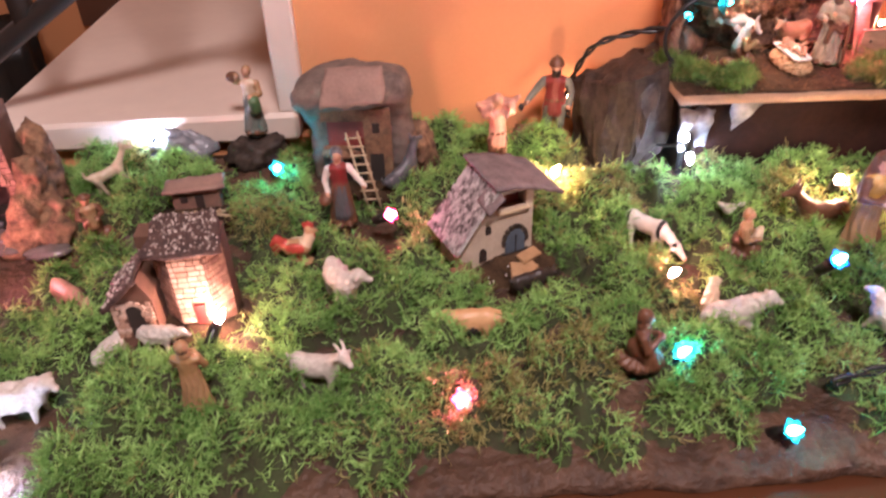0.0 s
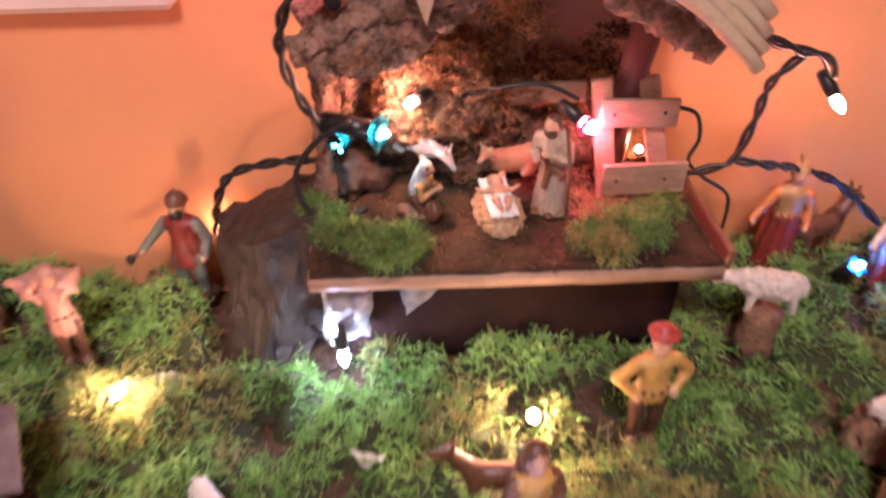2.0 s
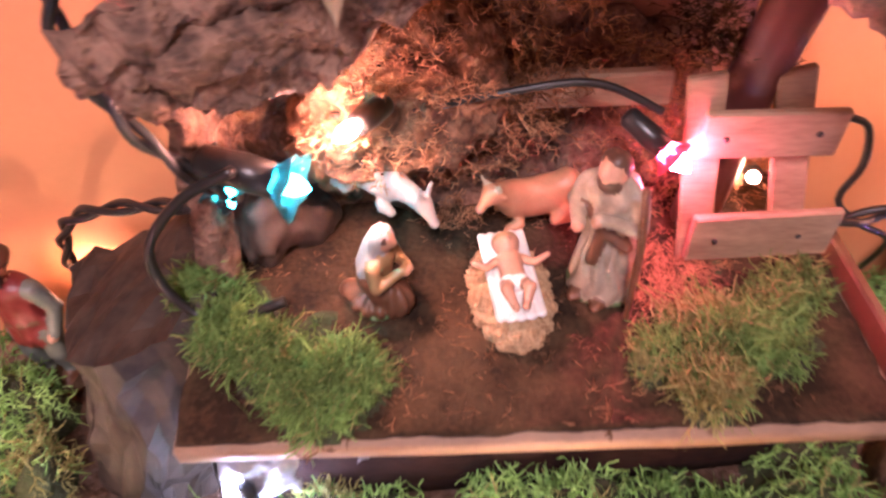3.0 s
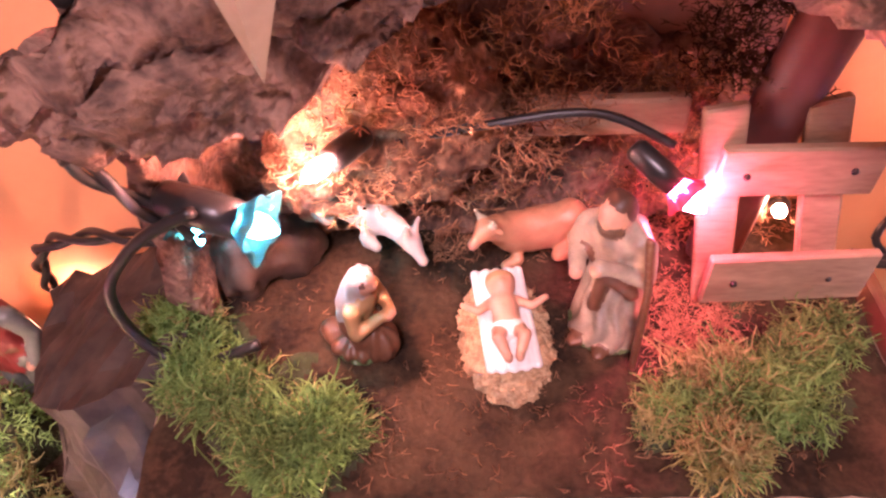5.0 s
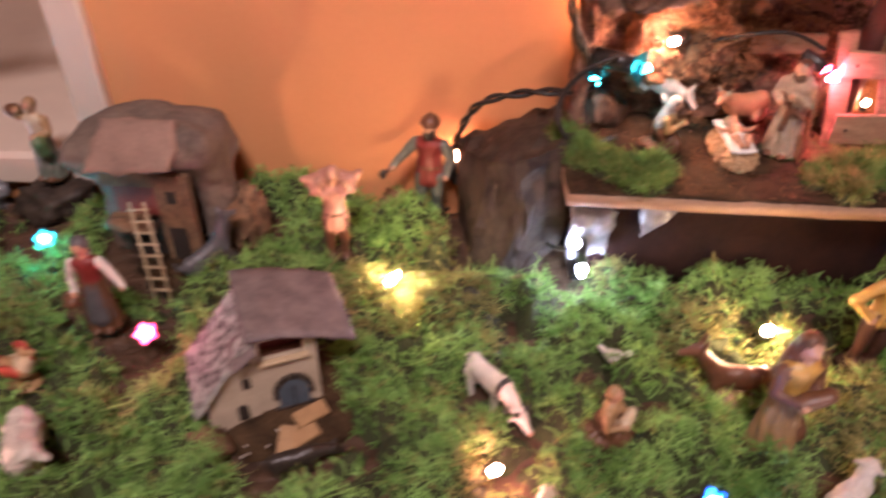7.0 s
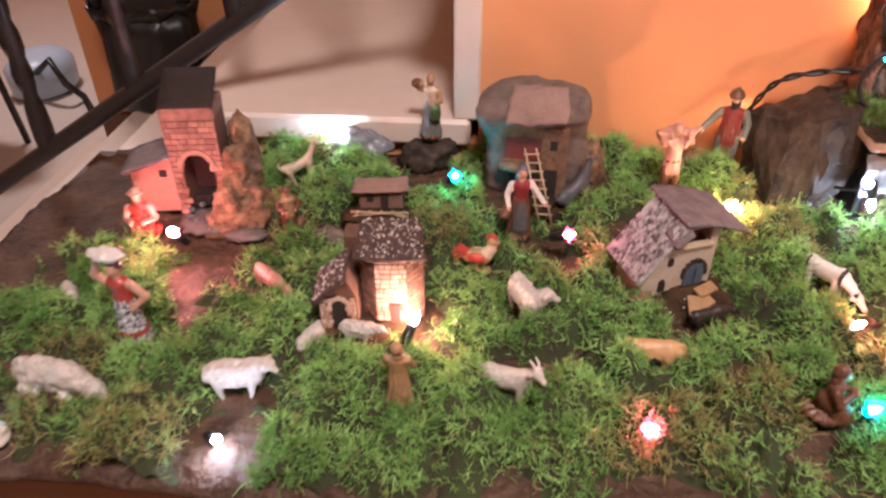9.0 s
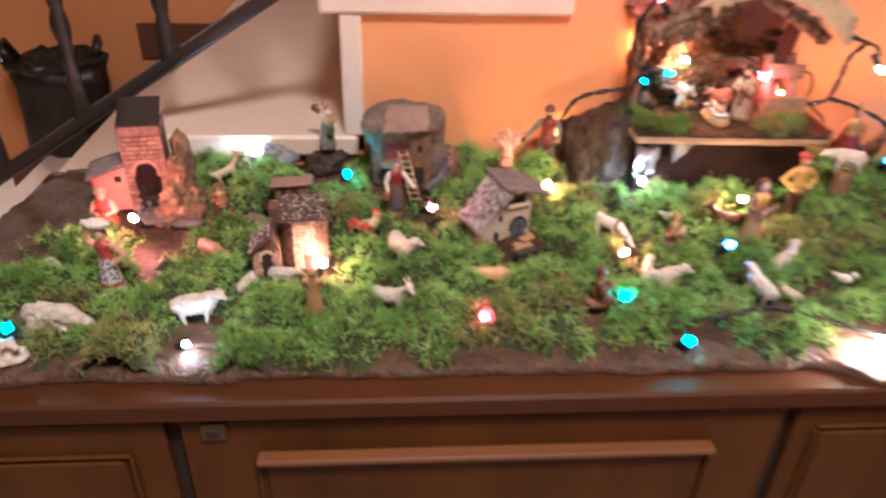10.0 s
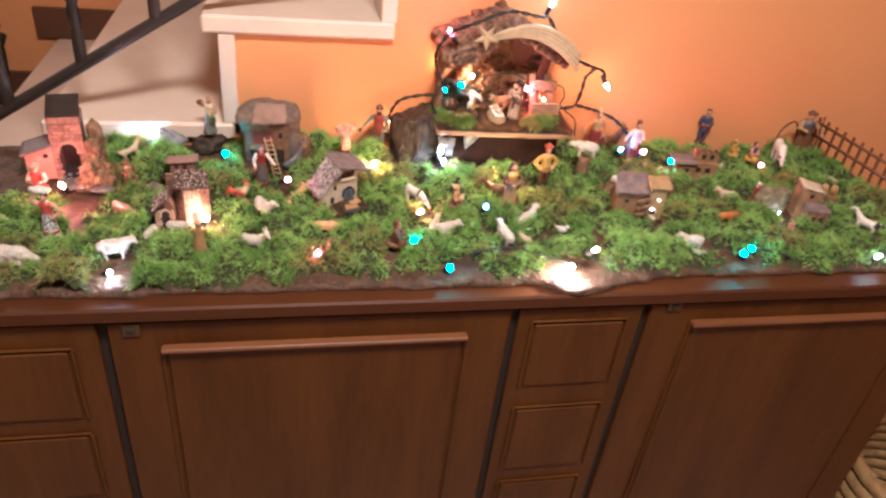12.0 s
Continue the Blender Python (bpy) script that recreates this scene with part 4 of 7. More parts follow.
# cream house with a slate roof and a shingled wing
def cream_house():
    t = thing("model_house", "small cream plaster model house with purple slate roof and blue door", "model house", pose(0.063, 0.450, BASE + 0.012, 0, 0, 22) @ Matrix.Diagonal((0.62, 0.68, 0.78, 1)))
    wl = part("wall", Shape(CREAMWALL).slab([(-0.026, 0), (0.028, 0), (0.028, 0.066), (0.018, 0.0655), (0.018, 0.0495), (-0.018, 0.0495), (-0.018, 0.0655), (-0.026, 0.066)], 0.004, m=pose(0, -0.028, 0)), t)
    part("lintel", Shape(CREAMWALL).box((0, -0.0262, 0.068), (0.056, 0.004, 0.005)), wl)
    part("wall", Shape(CREAMWALL).box((-0.024, 0.0005, 0.034), (0.004, 0.049, 0.068)), t)
    part("wall", Shape(CREAMWALL).box((0.026, 0.0005, 0.033), (0.004, 0.049, 0.066)), t)
    part("wall", Shape(CREAMWALL).box((0, 0.027, 0.034), (0.054, 0.004, 0.068)), t)
    part("upper_floor", Shape(BROWNBOARD).box((0, 0.0, 0.044), (0.046, 0.048, 0.003)), t)
    part("window_recess", Shape(MAROON).box((0.0, -0.012, 0.0565), (0.034, 0.003, 0.018)), t, "dark red upper opening")
    part("window_sill", Shape(PALEWOOD).box((0, -0.0305, 0.048), (0.042, 0.005, 0.003), bevel=0.0006), t)
    d = part("door", Shape(BLUEDOOR).slab(arch(0.026, 0.026), 0.002, m=pose(0.004, -0.0305, 0.001)), t, "arched blue-grey double door")
    part("door_gap", Shape(DARK).box((0.004, -0.0312, 0.011), (0.001, 0.001, 0.02)), d)
    sur = part("door_surround", Shape(DARKROCK).box((0.004, -0.0298, 0.0010), (0.036, 0.003, 0.002)), t, "dark stone door surround")
    for i in range(9):
        a = math.pi * i / 8
        part("stone", Shape(DARKROCK).box((0.004 - 0.0155 * math.cos(a), -0.0295, 0.014 + 0.0155 * math.sin(a)), (0.005, 0.003, 0.004), (0, math.degrees(a) - 90, 0)), sur)
    roof = Shape(SLATE)
    roof.sheet([(-0.028, -0.040, 0.080), (0.060, -0.040, 0.060), (0.060, 0.036, 0.064), (-0.028, 0.036, 0.085)], 0.003, 16, 10, 0.0012, 70, ragged=0.001)
    for v in roof.bm.verts:
        v.co.z += 0.004 * math.sin(math.pi * min(1.0, max(0.0, (v.co.x + 0.028) / 0.088)))
    part("roof", roof, t, "sloping purple-grey slate roof")
    part("gable", Shape(CREAMWALL).slab([(-0.026, 0.066), (0.028, 0.066), (-0.022, 0.077)], 0.006, m=pose(0, -0.027, 0)), t)
    wing = Shape(CREAMWALL, DARK)
    wing.slab([(-0.068, -0.008), (-0.026, -0.008), (-0.026, 0.068), (-0.068, 0.027)], 0.052, m=pose(0, -0.030, 0))
    # flat dark plates paint the shade of the arched openings
    wing.slab(arch(0.009, 0.014), 0.002, 1, m=pose(-0.040, -0.0315, 0.001))
    wing.slab(arch(0.007, 0.009), 0.002, 1, m=pose(-0.033, -0.0315, 0.030))
    part("wing", wing, t, "low plaster wing with small arched openings")
    wr = Shape(SHINGLE)
    e = ((-0.078, -0.038, 0.0195), (-0.078, 0.034, 0.0195), (-0.022, 0.030, 0.0785), (-0.022, -0.038, 0.0785))
    wr.sheet([e[1], e[0], e[3], e[2]], 0.002, 8, 8, 0.0012, 70, ragged=0.001)
    wr = part("wing_roof", wr, t, "steep roof of small grey stone shingles")
    shingles(wr, "shingle", SHINGLE_M, e[1], e[0], e[3], e[2], 17, 17, seed=5, gap=0.35, thick=0.0016)
    dm = part("dormer", Shape(SLATE).sheet([(-0.042, -0.046, 0.060), (-0.022, -0.046, 0.072), (-0.020, -0.020, 0.080), (-0.042, -0.020, 0.064)], 0.002, 5, 5, 0.0006, 90), t, "small slate dormer hood")
    part("dormer_opening", Shape(DARK).slab([(-0.040, 0.056), (-0.027, 0.060), (-0.027, 0.067), (-0.040, 0.060)], 0.004, m=pose(0, -0.041, 0)), dm)
    # yard
    y = Shape(SOIL, WHITE)
    y.ball((0.0, -0.008, -0.016), (0.072, 0.060, 0.0175), u=36, v=16, rough=0.15, freq=3)
    rng = random.Random(4)
    for _ in range(14):
        y.ball((rng.uniform(-0.06, 0.01), rng.uniform(-0.062, -0.042), rng.uniform(-0.006, -0.001)), 0.0011, 1, 6, 5)
    part("yard", y, t, "dark speckled ground before the door")
    st = Shape(TAN)
    st.box((0.014, -0.044, 0.002), (0.030, 0.014, 0.004), (10, 0, 14), bevel=0.001)
    st.box((0.004, -0.056, -0.003), (0.026, 0.016, 0.004), (16, 0, 18), bevel=0.001)
    st.box((-0.012, -0.060, -0.004), (0.014, 0.028, 0.004), (18, 0, -25), bevel=0.001)
    part("path", st, t, "tan stepped path")
    part("bush_rock", Shape(CORK).ball((-0.072, -0.046, -0.004), (0.015, 0.012, 0.017), rough=0.6, freq=2.5, u=16, v=10), t, "orange cork boulder")


cream_house()


# brick house lit from inside and in front
def brick_house():
    t = thing("model_house", "small painted brick model house with chip-covered roof, lit by a bulb", "model house", pose(-0.150, 0.395, BASE + 0.007, 0, 0, 5) @ Matrix.Diagonal((0.84, 0.86, 0.98, 1)))
    w = Shape(MORTAR)
    plan = [(-0.0125, -0.021), (0.0135, -0.021), (0.027, -0.006), (0.027, 0.018), (-0.026, 0.018), (-0.026, -0.006)]
    w.slab([(x, -y) for x, y in plan], 0.068, m=pose(0, 0, -0.008, 90))
    wl = part("wall", w, t)
    bricks(wl, "brick", BRICK_M, -0.0125, 0.0135, 0.002, 0.058, -0.0213, 13, seed=2, size=0.007, skip=lambda x, z: abs(x - 0.003) < 0.0045 and z < 0.018)
    side = math.degrees(math.atan2(0.015, 0.0135))
    bricks(wl, "brick", STONE_M, -0.0095, 0.0095, 0.002, 0.058, -0.0002, 13, seed=3, size=0.007, m=pose(0.0203, -0.0135, 0, 0, 0, side))
    bricks(wl, "brick", STONE_M, -0.0095, 0.0095, 0.002, 0.058, -0.0002, 13, seed=6, size=0.007, m=pose(-0.0193, -0.0135, 0, 0, 0, -side))
    part("front_door", Shape(MAROON).box((0.003, -0.0215, 0.009), (0.008, 0.003, 0.016)), t, "small red door")
    rf = Shape(DARKROOF)
    e = ((-0.029, -0.025, 0.0605), (0.030, -0.025, 0.0605), (0.024, 0.020, 0.069), (-0.024, 0.020, 0.069))
    rf.sheet(e, 0.003, 10, 8, 0.0014, 90, ragged=0.002)
    rf = part("roof", rf, t, "dark roof covered with pale chips")
    flecks(rf, e, 190, 8)
    wing = Shape(MORTAR, DARK)
    wing.slab([(-0.020, -0.008), (0.012, -0.008), (0.012, 0.030), (0.004, 0.046), (-0.020, 0.030)], 0.034, m=pose(-0.040, -0.030, 0))
    wing.slab(arch(0.012, 0.028), 0.001, 1, m=pose(-0.043, -0.0308, 0.001))
    wg = part("wing", wing, t)
    wb = Shape(BRICK)
    bricks(wg, "brick", BRICK_M, -0.059, -0.029, 0.002, 0.030, -0.031, 7, seed=4, size=0.006, skip=lambda x, z: abs(x + 0.043) < 0.008 and z < 0.028)
    for i in range(7):
        a = math.pi * i / 6
        wb.box((-0.043 - 0.008 * math.cos(a), -0.0315, 0.022 + 0.008 * math.sin(a)), (0.0035, 0.002, 0.003), (0, math.degrees(a) - 90, 0))
    part("wing_arch", wb, t)
    wr = Shape(DARKROOF)
    e = ((-0.065, -0.036, 0.0285), (-0.065, 0.008, 0.0285), (-0.036, 0.008, 0.051), (-0.036, -0.036, 0.051))
    wr.sheet([e[1], e[0], e[3], e[2]], 0.003, 6, 6, 0.0006, 120, ragged=0.001)
    wr = part("wing_roof", wr, t)
    flecks(wr, (e[1], e[0], e[3], e[2]), 90, 9)
    part("plinth", Shape(SOIL).ball((-0.014, -0.006, -0.012), (0.052, 0.040, 0.0135), u=24, v=10, rough=0.2, freq=3), t, "dark ground under the house")
    part("chimney_block", Shape(MORTAR).box((-0.034, 0.016, 0.03), (0.012, 0.02, 0.06)), t)


brick_house()


# cork rock house with a ladder
def rock_house():
    t = thing("rock_house", "grey cork rock house with ochre facade and wooden ladder", "model house", pose(-0.044, 0.590, BASE, 0, 0, -4) @ Matrix.Diagonal((0.91, 1.0, 0.91, 1)))
    rk = Clay(GREYROCK, DARK, step=0.0026, blend=0.012, seed=2.0)
    rk.limb([(-0.036, 0.008, 0.0), (-0.036, 0.006, 0.050), (-0.040, 0.004, 0.080)], [0.017, 0.015, 0.019], rough=(0.0030, 75))
    rk.limb([(0.038, 0.012, 0.0), (0.037, 0.010, 0.050), (0.034, 0.008, 0.082)], [0.016, 0.014, 0.016], rough=(0.0030, 75))
    rk.limb([(-0.020, 0.030, 0.02), (0.022, 0.030, 0.02)], 0.024, rough=(0.0030, 75))
    rk.limb([(-0.022, 0.028, 0.070), (0.024, 0.028, 0.075)], 0.026, rough=(0.0030, 75))
    rk.limb([(-0.046, -0.014, 0.088), (-0.010, -0.012, 0.092), (0.034, -0.006, 0.094)], [0.013, 0.014, 0.014], rough=(0.0035, 60))
    rk.ball((-0.004, 0.012, 0.091), (0.052, 0.034, 0.021), rough=(0.0035, 55))
    part("rock_wall", rk, t, "rounded grey cork rock with an overhanging roof")
    plate = Shape(PINKBOARD)
    plate.sheet([(-0.030, -0.040, 0.091), (0.028, -0.036, 0.093), (0.028, -0.010, 0.117), (-0.026, -0.012, 0.118)], 0.004, 14, 10, 0.002, 50, ragged=0.003)
    part("roof_plate", plate, t, "pinkish flat board on the roof")
    f = Shape(FACADE)
    f.box((0.019, -0.020, 0.040), (0.026, 0.006, 0.080))
    f.box((-0.014, -0.018, 0.074), (0.040, 0.006, 0.012))
    f.box((-0.020, -0.020, 0.0385), (0.030, 0.010, 0.005), bevel=0.001)
    part("facade", f, t, "ochre plaster facade")
    part("upper_opening", Shape(MAROON).box((-0.012, -0.014, 0.054), (0.036, 0.004, 0.028)), t)
    # dark panels in place of hollows: the shade inside is painted
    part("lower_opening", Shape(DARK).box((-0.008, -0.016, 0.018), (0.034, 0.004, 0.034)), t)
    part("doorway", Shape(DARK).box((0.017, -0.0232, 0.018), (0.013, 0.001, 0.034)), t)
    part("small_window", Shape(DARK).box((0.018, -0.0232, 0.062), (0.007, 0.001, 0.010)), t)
    part("balcony", Shape(CORK).tube([(-0.034, -0.026, 0.038), (-0.018, -0.030, 0.0395), (0.002, -0.027, 0.037)], [0.004, 0.0055, 0.004], 8), t, "rough cork balcony edge")
    lad = Shape(PALEWOOD)
    a0, a1, b0, b1 = Vector((-0.010, -0.031, 0.062)), Vector((0.010, -0.062, 0.0)), Vector((0.001, -0.031, 0.063)), Vector((0.022, -0.062, 0.0))
    lad.tube([a0, a1], 0.0011, 6)
    lad.tube([b0, b1], 0.0011, 6)
    for i in range(8):
        k = 0.08 + 0.115 * i
        p, q = a0.lerp(a1, k), b0.lerp(b1, k)
        e = (q - p) * 0.22
        lad.tube([p - e, q + e], 0.0009, 6)
    part("ladder", lad, t, "pale stick ladder leaning on the facade")
    sd = Shape(CORK)
    sd.ball((0.056, 0.014, 0.018), (0.016, 0.020, 0.030), u=18, v=12, rough=0.5, freq=2.2, seed=2)
    part("side_rock", sd, t)
    part("ground", Shape(SOIL).ball((0.030, -0.022, 0.0), (0.05, 0.035, 0.006), u=20, v=8, rough=0.3, freq=3), t)


rock_house()
# small low hut
BRICKISH = surface("brown_plaster", (0.20, 0.12, 0.08), (0.11, 0.065, 0.045), 0.85, 90.0, 0.7, 0.5, 400)
hut = thing("model_hut", "small grey brown flat-roofed model hut", "model house", pose(-0.179, 0.528, BASE + 0.013, 0, 0, 3) @ Matrix.Scale(0.96, 4))
part("wall", Shape(BRICKISH).box((0, -0.006, 0.004), (0.040, 0.014, 0.034), bevel=0.001), hut)
part("roof", Shape(PINKBOARD).sheet([(-0.026, -0.017, 0.0215), (0.025, -0.017, 0.0245), (0.025, 0.004, 0.0265), (-0.026, 0.004, 0.0235)], 0.003, 12, 8, 0.0012, 90, ragged=0.0016), hut, "thin flat grey brown roof slab")
# openings are dark plates on the solid wall, shade put in as colour
for x, w, z, h in ((-0.010, 0.006, 0.013, 0.007), (0.003, 0.007, 0.010, 0.013)):
    part("opening", Shape(DARK).box((x, -0.0134, z), (w, 0.001, h)), hut)
fence = Shape(PALEWOOD)
for i in range(5):
    fence.tube([(-0.022 + 0.011 * i, -0.024, 0.0), (-0.018 + 0.010 * i, -0.030, 0.010)], 0.0012, 5)
fence.tube([(-0.026, -0.025, 0.006), (0.0, -0.030, 0.008), (0.026, -0.026, 0.006)], 0.0014, 5)
fence.tube([(-0.024, -0.028, 0.003), (0.01, -0.026, 0.005), (0.03, -0.032, 0.004)], 0.0014, 5)
part("twig_fence", fence, hut, "fence of pale twigs")
part("ground", Shape(SOIL).ball((0, -0.022, 0), (0.036, 0.022, 0.004), u=20, v=6, rough=0.3, freq=3), hut)


# stone well tower with a rocky cascade and a pink shed
def tower():
    t = thing("model_tower", "stone arch tower with dark open roof and rocky cascade", "model house", pose(-0.340, 0.532, BASE + 0.002, 0, 0, 8) @ Matrix.Diagonal((0.84, 0.86, 0.92, 1)))
    skip = lambda x, z: abs(x) < 0.0155 and z < 0.066 - 0.9 * max(0.0, abs(x) - 0.008) ** 1.0
    w = Shape(MORTAR, DARK)
    w.box((-0.021, 0, 0.050), (0.010, 0.040, 0.100))
    w.box((0.021, 0, 0.050), (0.010, 0.040, 0.100))
    w.box((0, 0, 0.0835), (0.032, 0.040, 0.033))
    # the last box is a dark back panel, painting the shade inside the arch
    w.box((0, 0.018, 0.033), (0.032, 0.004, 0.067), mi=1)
    wl = part("wall", w, t)
    bricks(wl, "stone", STONE_M, -0.026, 0.026, 0.001, 0.099, -0.0205, 17, seed=11, size=0.009, skip=skip)
    bricks(wl, "stone", STONE_M, -0.02, 0.02, 0.001, 0.099, -0.0265, 17, seed=12, size=0.009, m=pose(0, 0, 0, 0, 0, -90))
    v = Shape(REDBRICK)
    for i in range(9):
        a = math.pi * i / 8
        v.box((-0.0165 * math.cos(a), -0.0215, 0.052 + 0.0165 * math.sin(a)), (0.007, 0.003, 0.0052), (0, math.degrees(a) - 90, 0), bevel=0.0005)
    part("arch_stones", v, t, "ring of reddish arch stones")
    r = Shape(REDBRICK)
    for x, y, a in ((0, -0.019, 0), (0, 0.019, 0), (-0.025, 0, 90), (0.025, 0, 90)):
        r.box((x, y, 0.106), (0.052 if a == 0 else 0.04, 0.004, 0.012), (0, 0, a), bevel=0.0008)
    part("parapet", r, t)
    part("dark_roof", Shape(DARK).sheet([(-0.027, -0.021, 0.112), (0.027, -0.021, 0.112), (0.026, 0.024, 0.134), (-0.026, 0.024, 0.134)], 0.003, 4, 4, 0.0004, 60), t, "sloping black roof")
    part("gate", Shape(IRON).box((0, 0.006, 0.006), (0.03, 0.02, 0.012)), t)
    c = Clay(CORK, step=0.0025, blend=0.006, seed=7.0)
    for p, r in (((0.040, -0.016, 0.030), (0.016, 0.020, 0.046)), ((0.030, -0.040, 0.016), (0.015, 0.016, 0.030)), ((0.043, 0.012, 0.036), (0.015, 0.016, 0.056)), ((0.048, -0.040, 0.006), (0.020, 0.018, 0.018)), ((0.060, -0.024, 0.008), (0.016, 0.016, 0.022)), ((0.020, -0.050, 0.002), (0.018, 0.014, 0.012))):
        c.ball(p, r, rough=(0.0052, 95))
    part("cascade_rock", c, t, "orange brown cork rock cascade")
    wt = Shape(WATER)
    wt.ball((0.006, -0.038, 0.002), (0.030, 0.026, 0.006), u=24, v=8, rough=0.3, freq=3)
    wt.ball((0.048, -0.064, 0.001), (0.022, 0.012, 0.005), u=24, v=8, rough=0.3, freq=3)
    part("pond", wt, t, "glossy dark resin pond")
    st = Shape(GREY)
    for i in range(9):
        a = i * 0.7
        st.ball((0.004 + 0.02 * math.cos(a), -0.030 + 0.018 * math.sin(a), 0.007), (0.004, 0.004, 0.003), u=8, v=6)
    part("pebbles", st, t)
    shed = part("shed", Shape(PINK, DARK).slab([(-0.030, 0), (0.016, 0), (0.016, 0.062), (-0.030, 0.050)], 0.034, m=pose(-0.044, -0.012, 0)), t, "reddish pink plaster shed")
    part("shed_window", Shape(DARK).box((-0.040, -0.0125, 0.042), (0.008, 0.001, 0.007)), shed)
    part("shed_roof", Shape(SLATE).sheet([(-0.080, -0.022, 0.048), (-0.026, -0.022, 0.064), (-0.026, 0.026, 0.068), (-0.080, 0.026, 0.052)], 0.003, 6, 5, 0.0008, 90, ragged=0.0015), shed, "grey slate shed roof")


tower()


# twin houses with slanting ramp
def twin_house():
    t = thing("model_house", "pair of small tan model houses with a slanting ramp between", "model house", pose(0.538, 0.407, BASE + 0.007, 0, 0, -15) @ Matrix.Scale(0.92, 4))
    part("plinth", Shape(SOIL).ball((0.006, 0.0, -0.014), (0.056, 0.034, 0.0165), u=24, v=10, rough=0.2, freq=3), t, "dark ground under the houses")
    a = Shape(OCHRE, DARK)
    a.slab([(-0.036, 0), (0.010, 0), (0.010, 0.056), (-0.036, 0.046)], 0.034, m=pose(0, -0.016, 0))
    a.box((-0.018, -0.0163, 0.026), (0.007, 0.001, 0.007), mi=1)
    part("wall", a, t)
    part("roof", Shape(SLATE).sheet([(-0.042, -0.026, 0.045), (0.016, -0.026, 0.050), (0.014, 0.022, 0.068), (-0.038, 0.022, 0.064)], 0.003, 6, 5, 0.0008, 90, ragged=0.001), t, "grey slate roof")
    r = Shape(CORK)
    for i in range(4):
        r.box((0.010, -0.020 - 0.003 * i, 0.046 - 0.012 * i), (0.024 - 0.001 * i, 0.006, 0.007), (0, -24, 0), bevel=0.001)
    part("ramp", r, t, "stepped reddish ramp")
    door = [(x + 0.031, z) for x, z in arch(0.014, 0.020)]
    eye = [(0.036 - 0.0042 * math.cos(math.pi * i / 8), 0.0042 * math.sin(math.pi * i / 8)) for i in range(9)]
    b = Shape(SANDWALL)
    b.slab([(0.018, 0)] + door + [(0.046, 0), (0.046, 0.036)] + [(x, 0.036 - z) for x, z in eye[::-1]] + [(0.018, 0.036)], 0.003, m=pose(0, -0.020, 0))
    b.slab([(0.018, 0.0362)] + [(x, 0.0362 + z) for x, z in eye] + [(0.046, 0.0362), (0.046, 0.062), (0.018, 0.058)], 0.003, m=pose(0, -0.020, 0))
    part("tall_front", b, t, "sandy plaster front with an arched doorway and a round window")
    for x in (0.0195, 0.0445):
        part("tall_wall", Shape(SANDWALL).box((x, -0.0035, 0.029), (0.003, 0.0268, 0.058)), t)
    part("tall_wall", Shape(SANDWALL).box((0.032, 0.0115, 0.029), (0.028, 0.003, 0.058)), t)
    part("tall_roof", Shape(SANDWALL).sheet([(0.014, -0.026, 0.0600), (0.052, -0.026, 0.0645), (0.052, 0.016, 0.068), (0.014, 0.016, 0.064)], 0.002, 8, 8, 0.0010, 120, ragged=0.001), t)


twin_house()


# carved brown house far back
def ruin(name, label, m, w, h, seed):
    t = thing(name, label, "model house", m)
    rng = random.Random(seed)
    b = Shape(OCHRE)
    b.box((0, 0, h * 0.33), (w, 0.026, h * 0.66), bevel=0.001)
    b.box((w * 0.2, 0.002, h * 0.8), (w * 0.5, 0.020, h * 0.4), bevel=0.001)
    part("wall", b, t)
    part("roof", Shape(SLATE).sheet([(-w * 0.58, -0.018, h * 0.62), (-w * 0.02, -0.018, h * 0.66), (-w * 0.02, 0.016, h * 0.74), (-w * 0.58, 0.016, h * 0.70)], 0.003, 5, 4, 0.0008, 90, ragged=0.001), t)
    bt = Shape(CORK)
    for i in range(4):
        bt.box((w * (-0.02 + 0.15 * i), -0.004, h * 1.03), (w * 0.09, 0.012, h * 0.12), bevel=0.0006)
    part("battlement", bt, t, "row of small brown merlons")
    # no holes cut: dark plates carry the shade of each opening
    for x, z, k in ((-0.25, 0.36, 0.15), (0.05, 0.42, 0.12), (0.28, 0.42, 0.12), (0.12, 0.85, 0.10), (0.32, 0.85, 0.10)):
        y = -0.0132 if z < 0.7 else -0.0083
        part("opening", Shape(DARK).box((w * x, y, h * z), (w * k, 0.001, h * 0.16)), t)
    return t


ruin("model_castle", "small brown carved model castle with openings", pose(0.708, 0.530, BASE + 0.002, 0, 0, -10), 0.076, 0.056, 3)
e1 = thing("model_house", "small ochre model house with a lower reddish annex", "model house", pose(0.848, 0.395, BASE + 0.001, 0, 0, -14))
part("wall", Shape(OCHRE).slab([(-0.016, 0), (0.020, 0), (0.020, 0.052), (-0.016, 0.060)], 0.030, m=pose(0, -0.010, 0)), e1)
part("roof", Shape(CREAMWALL).sheet([(-0.017, -0.012, 0.061), (0.022, -0.012, 0.054), (0.022, 0.018, 0.057), (-0.017, 0.018, 0.064)], 0.003, 4, 4, 0.0006, 90, ragged=0.001), e1)
part("annex", Shape(CORK).box((0.010, -0.026, 0.015), (0.034, 0.026, 0.030), bevel=0.001), e1, "reddish lower annex")
part("annex_roof", Shape(SLATE).box((0.010, -0.026, 0.0315), (0.036, 0.028, 0.003), (4, 0, 0)), e1)
for x, y, z in ((0.002, -0.0106, 0.044), (0.004, -0.0396, 0.017), (0.016, -0.0396, 0.017)):
    part("opening", Shape(DARK).box((x, y, z), (0.006, 0.001, 0.007)), e1)
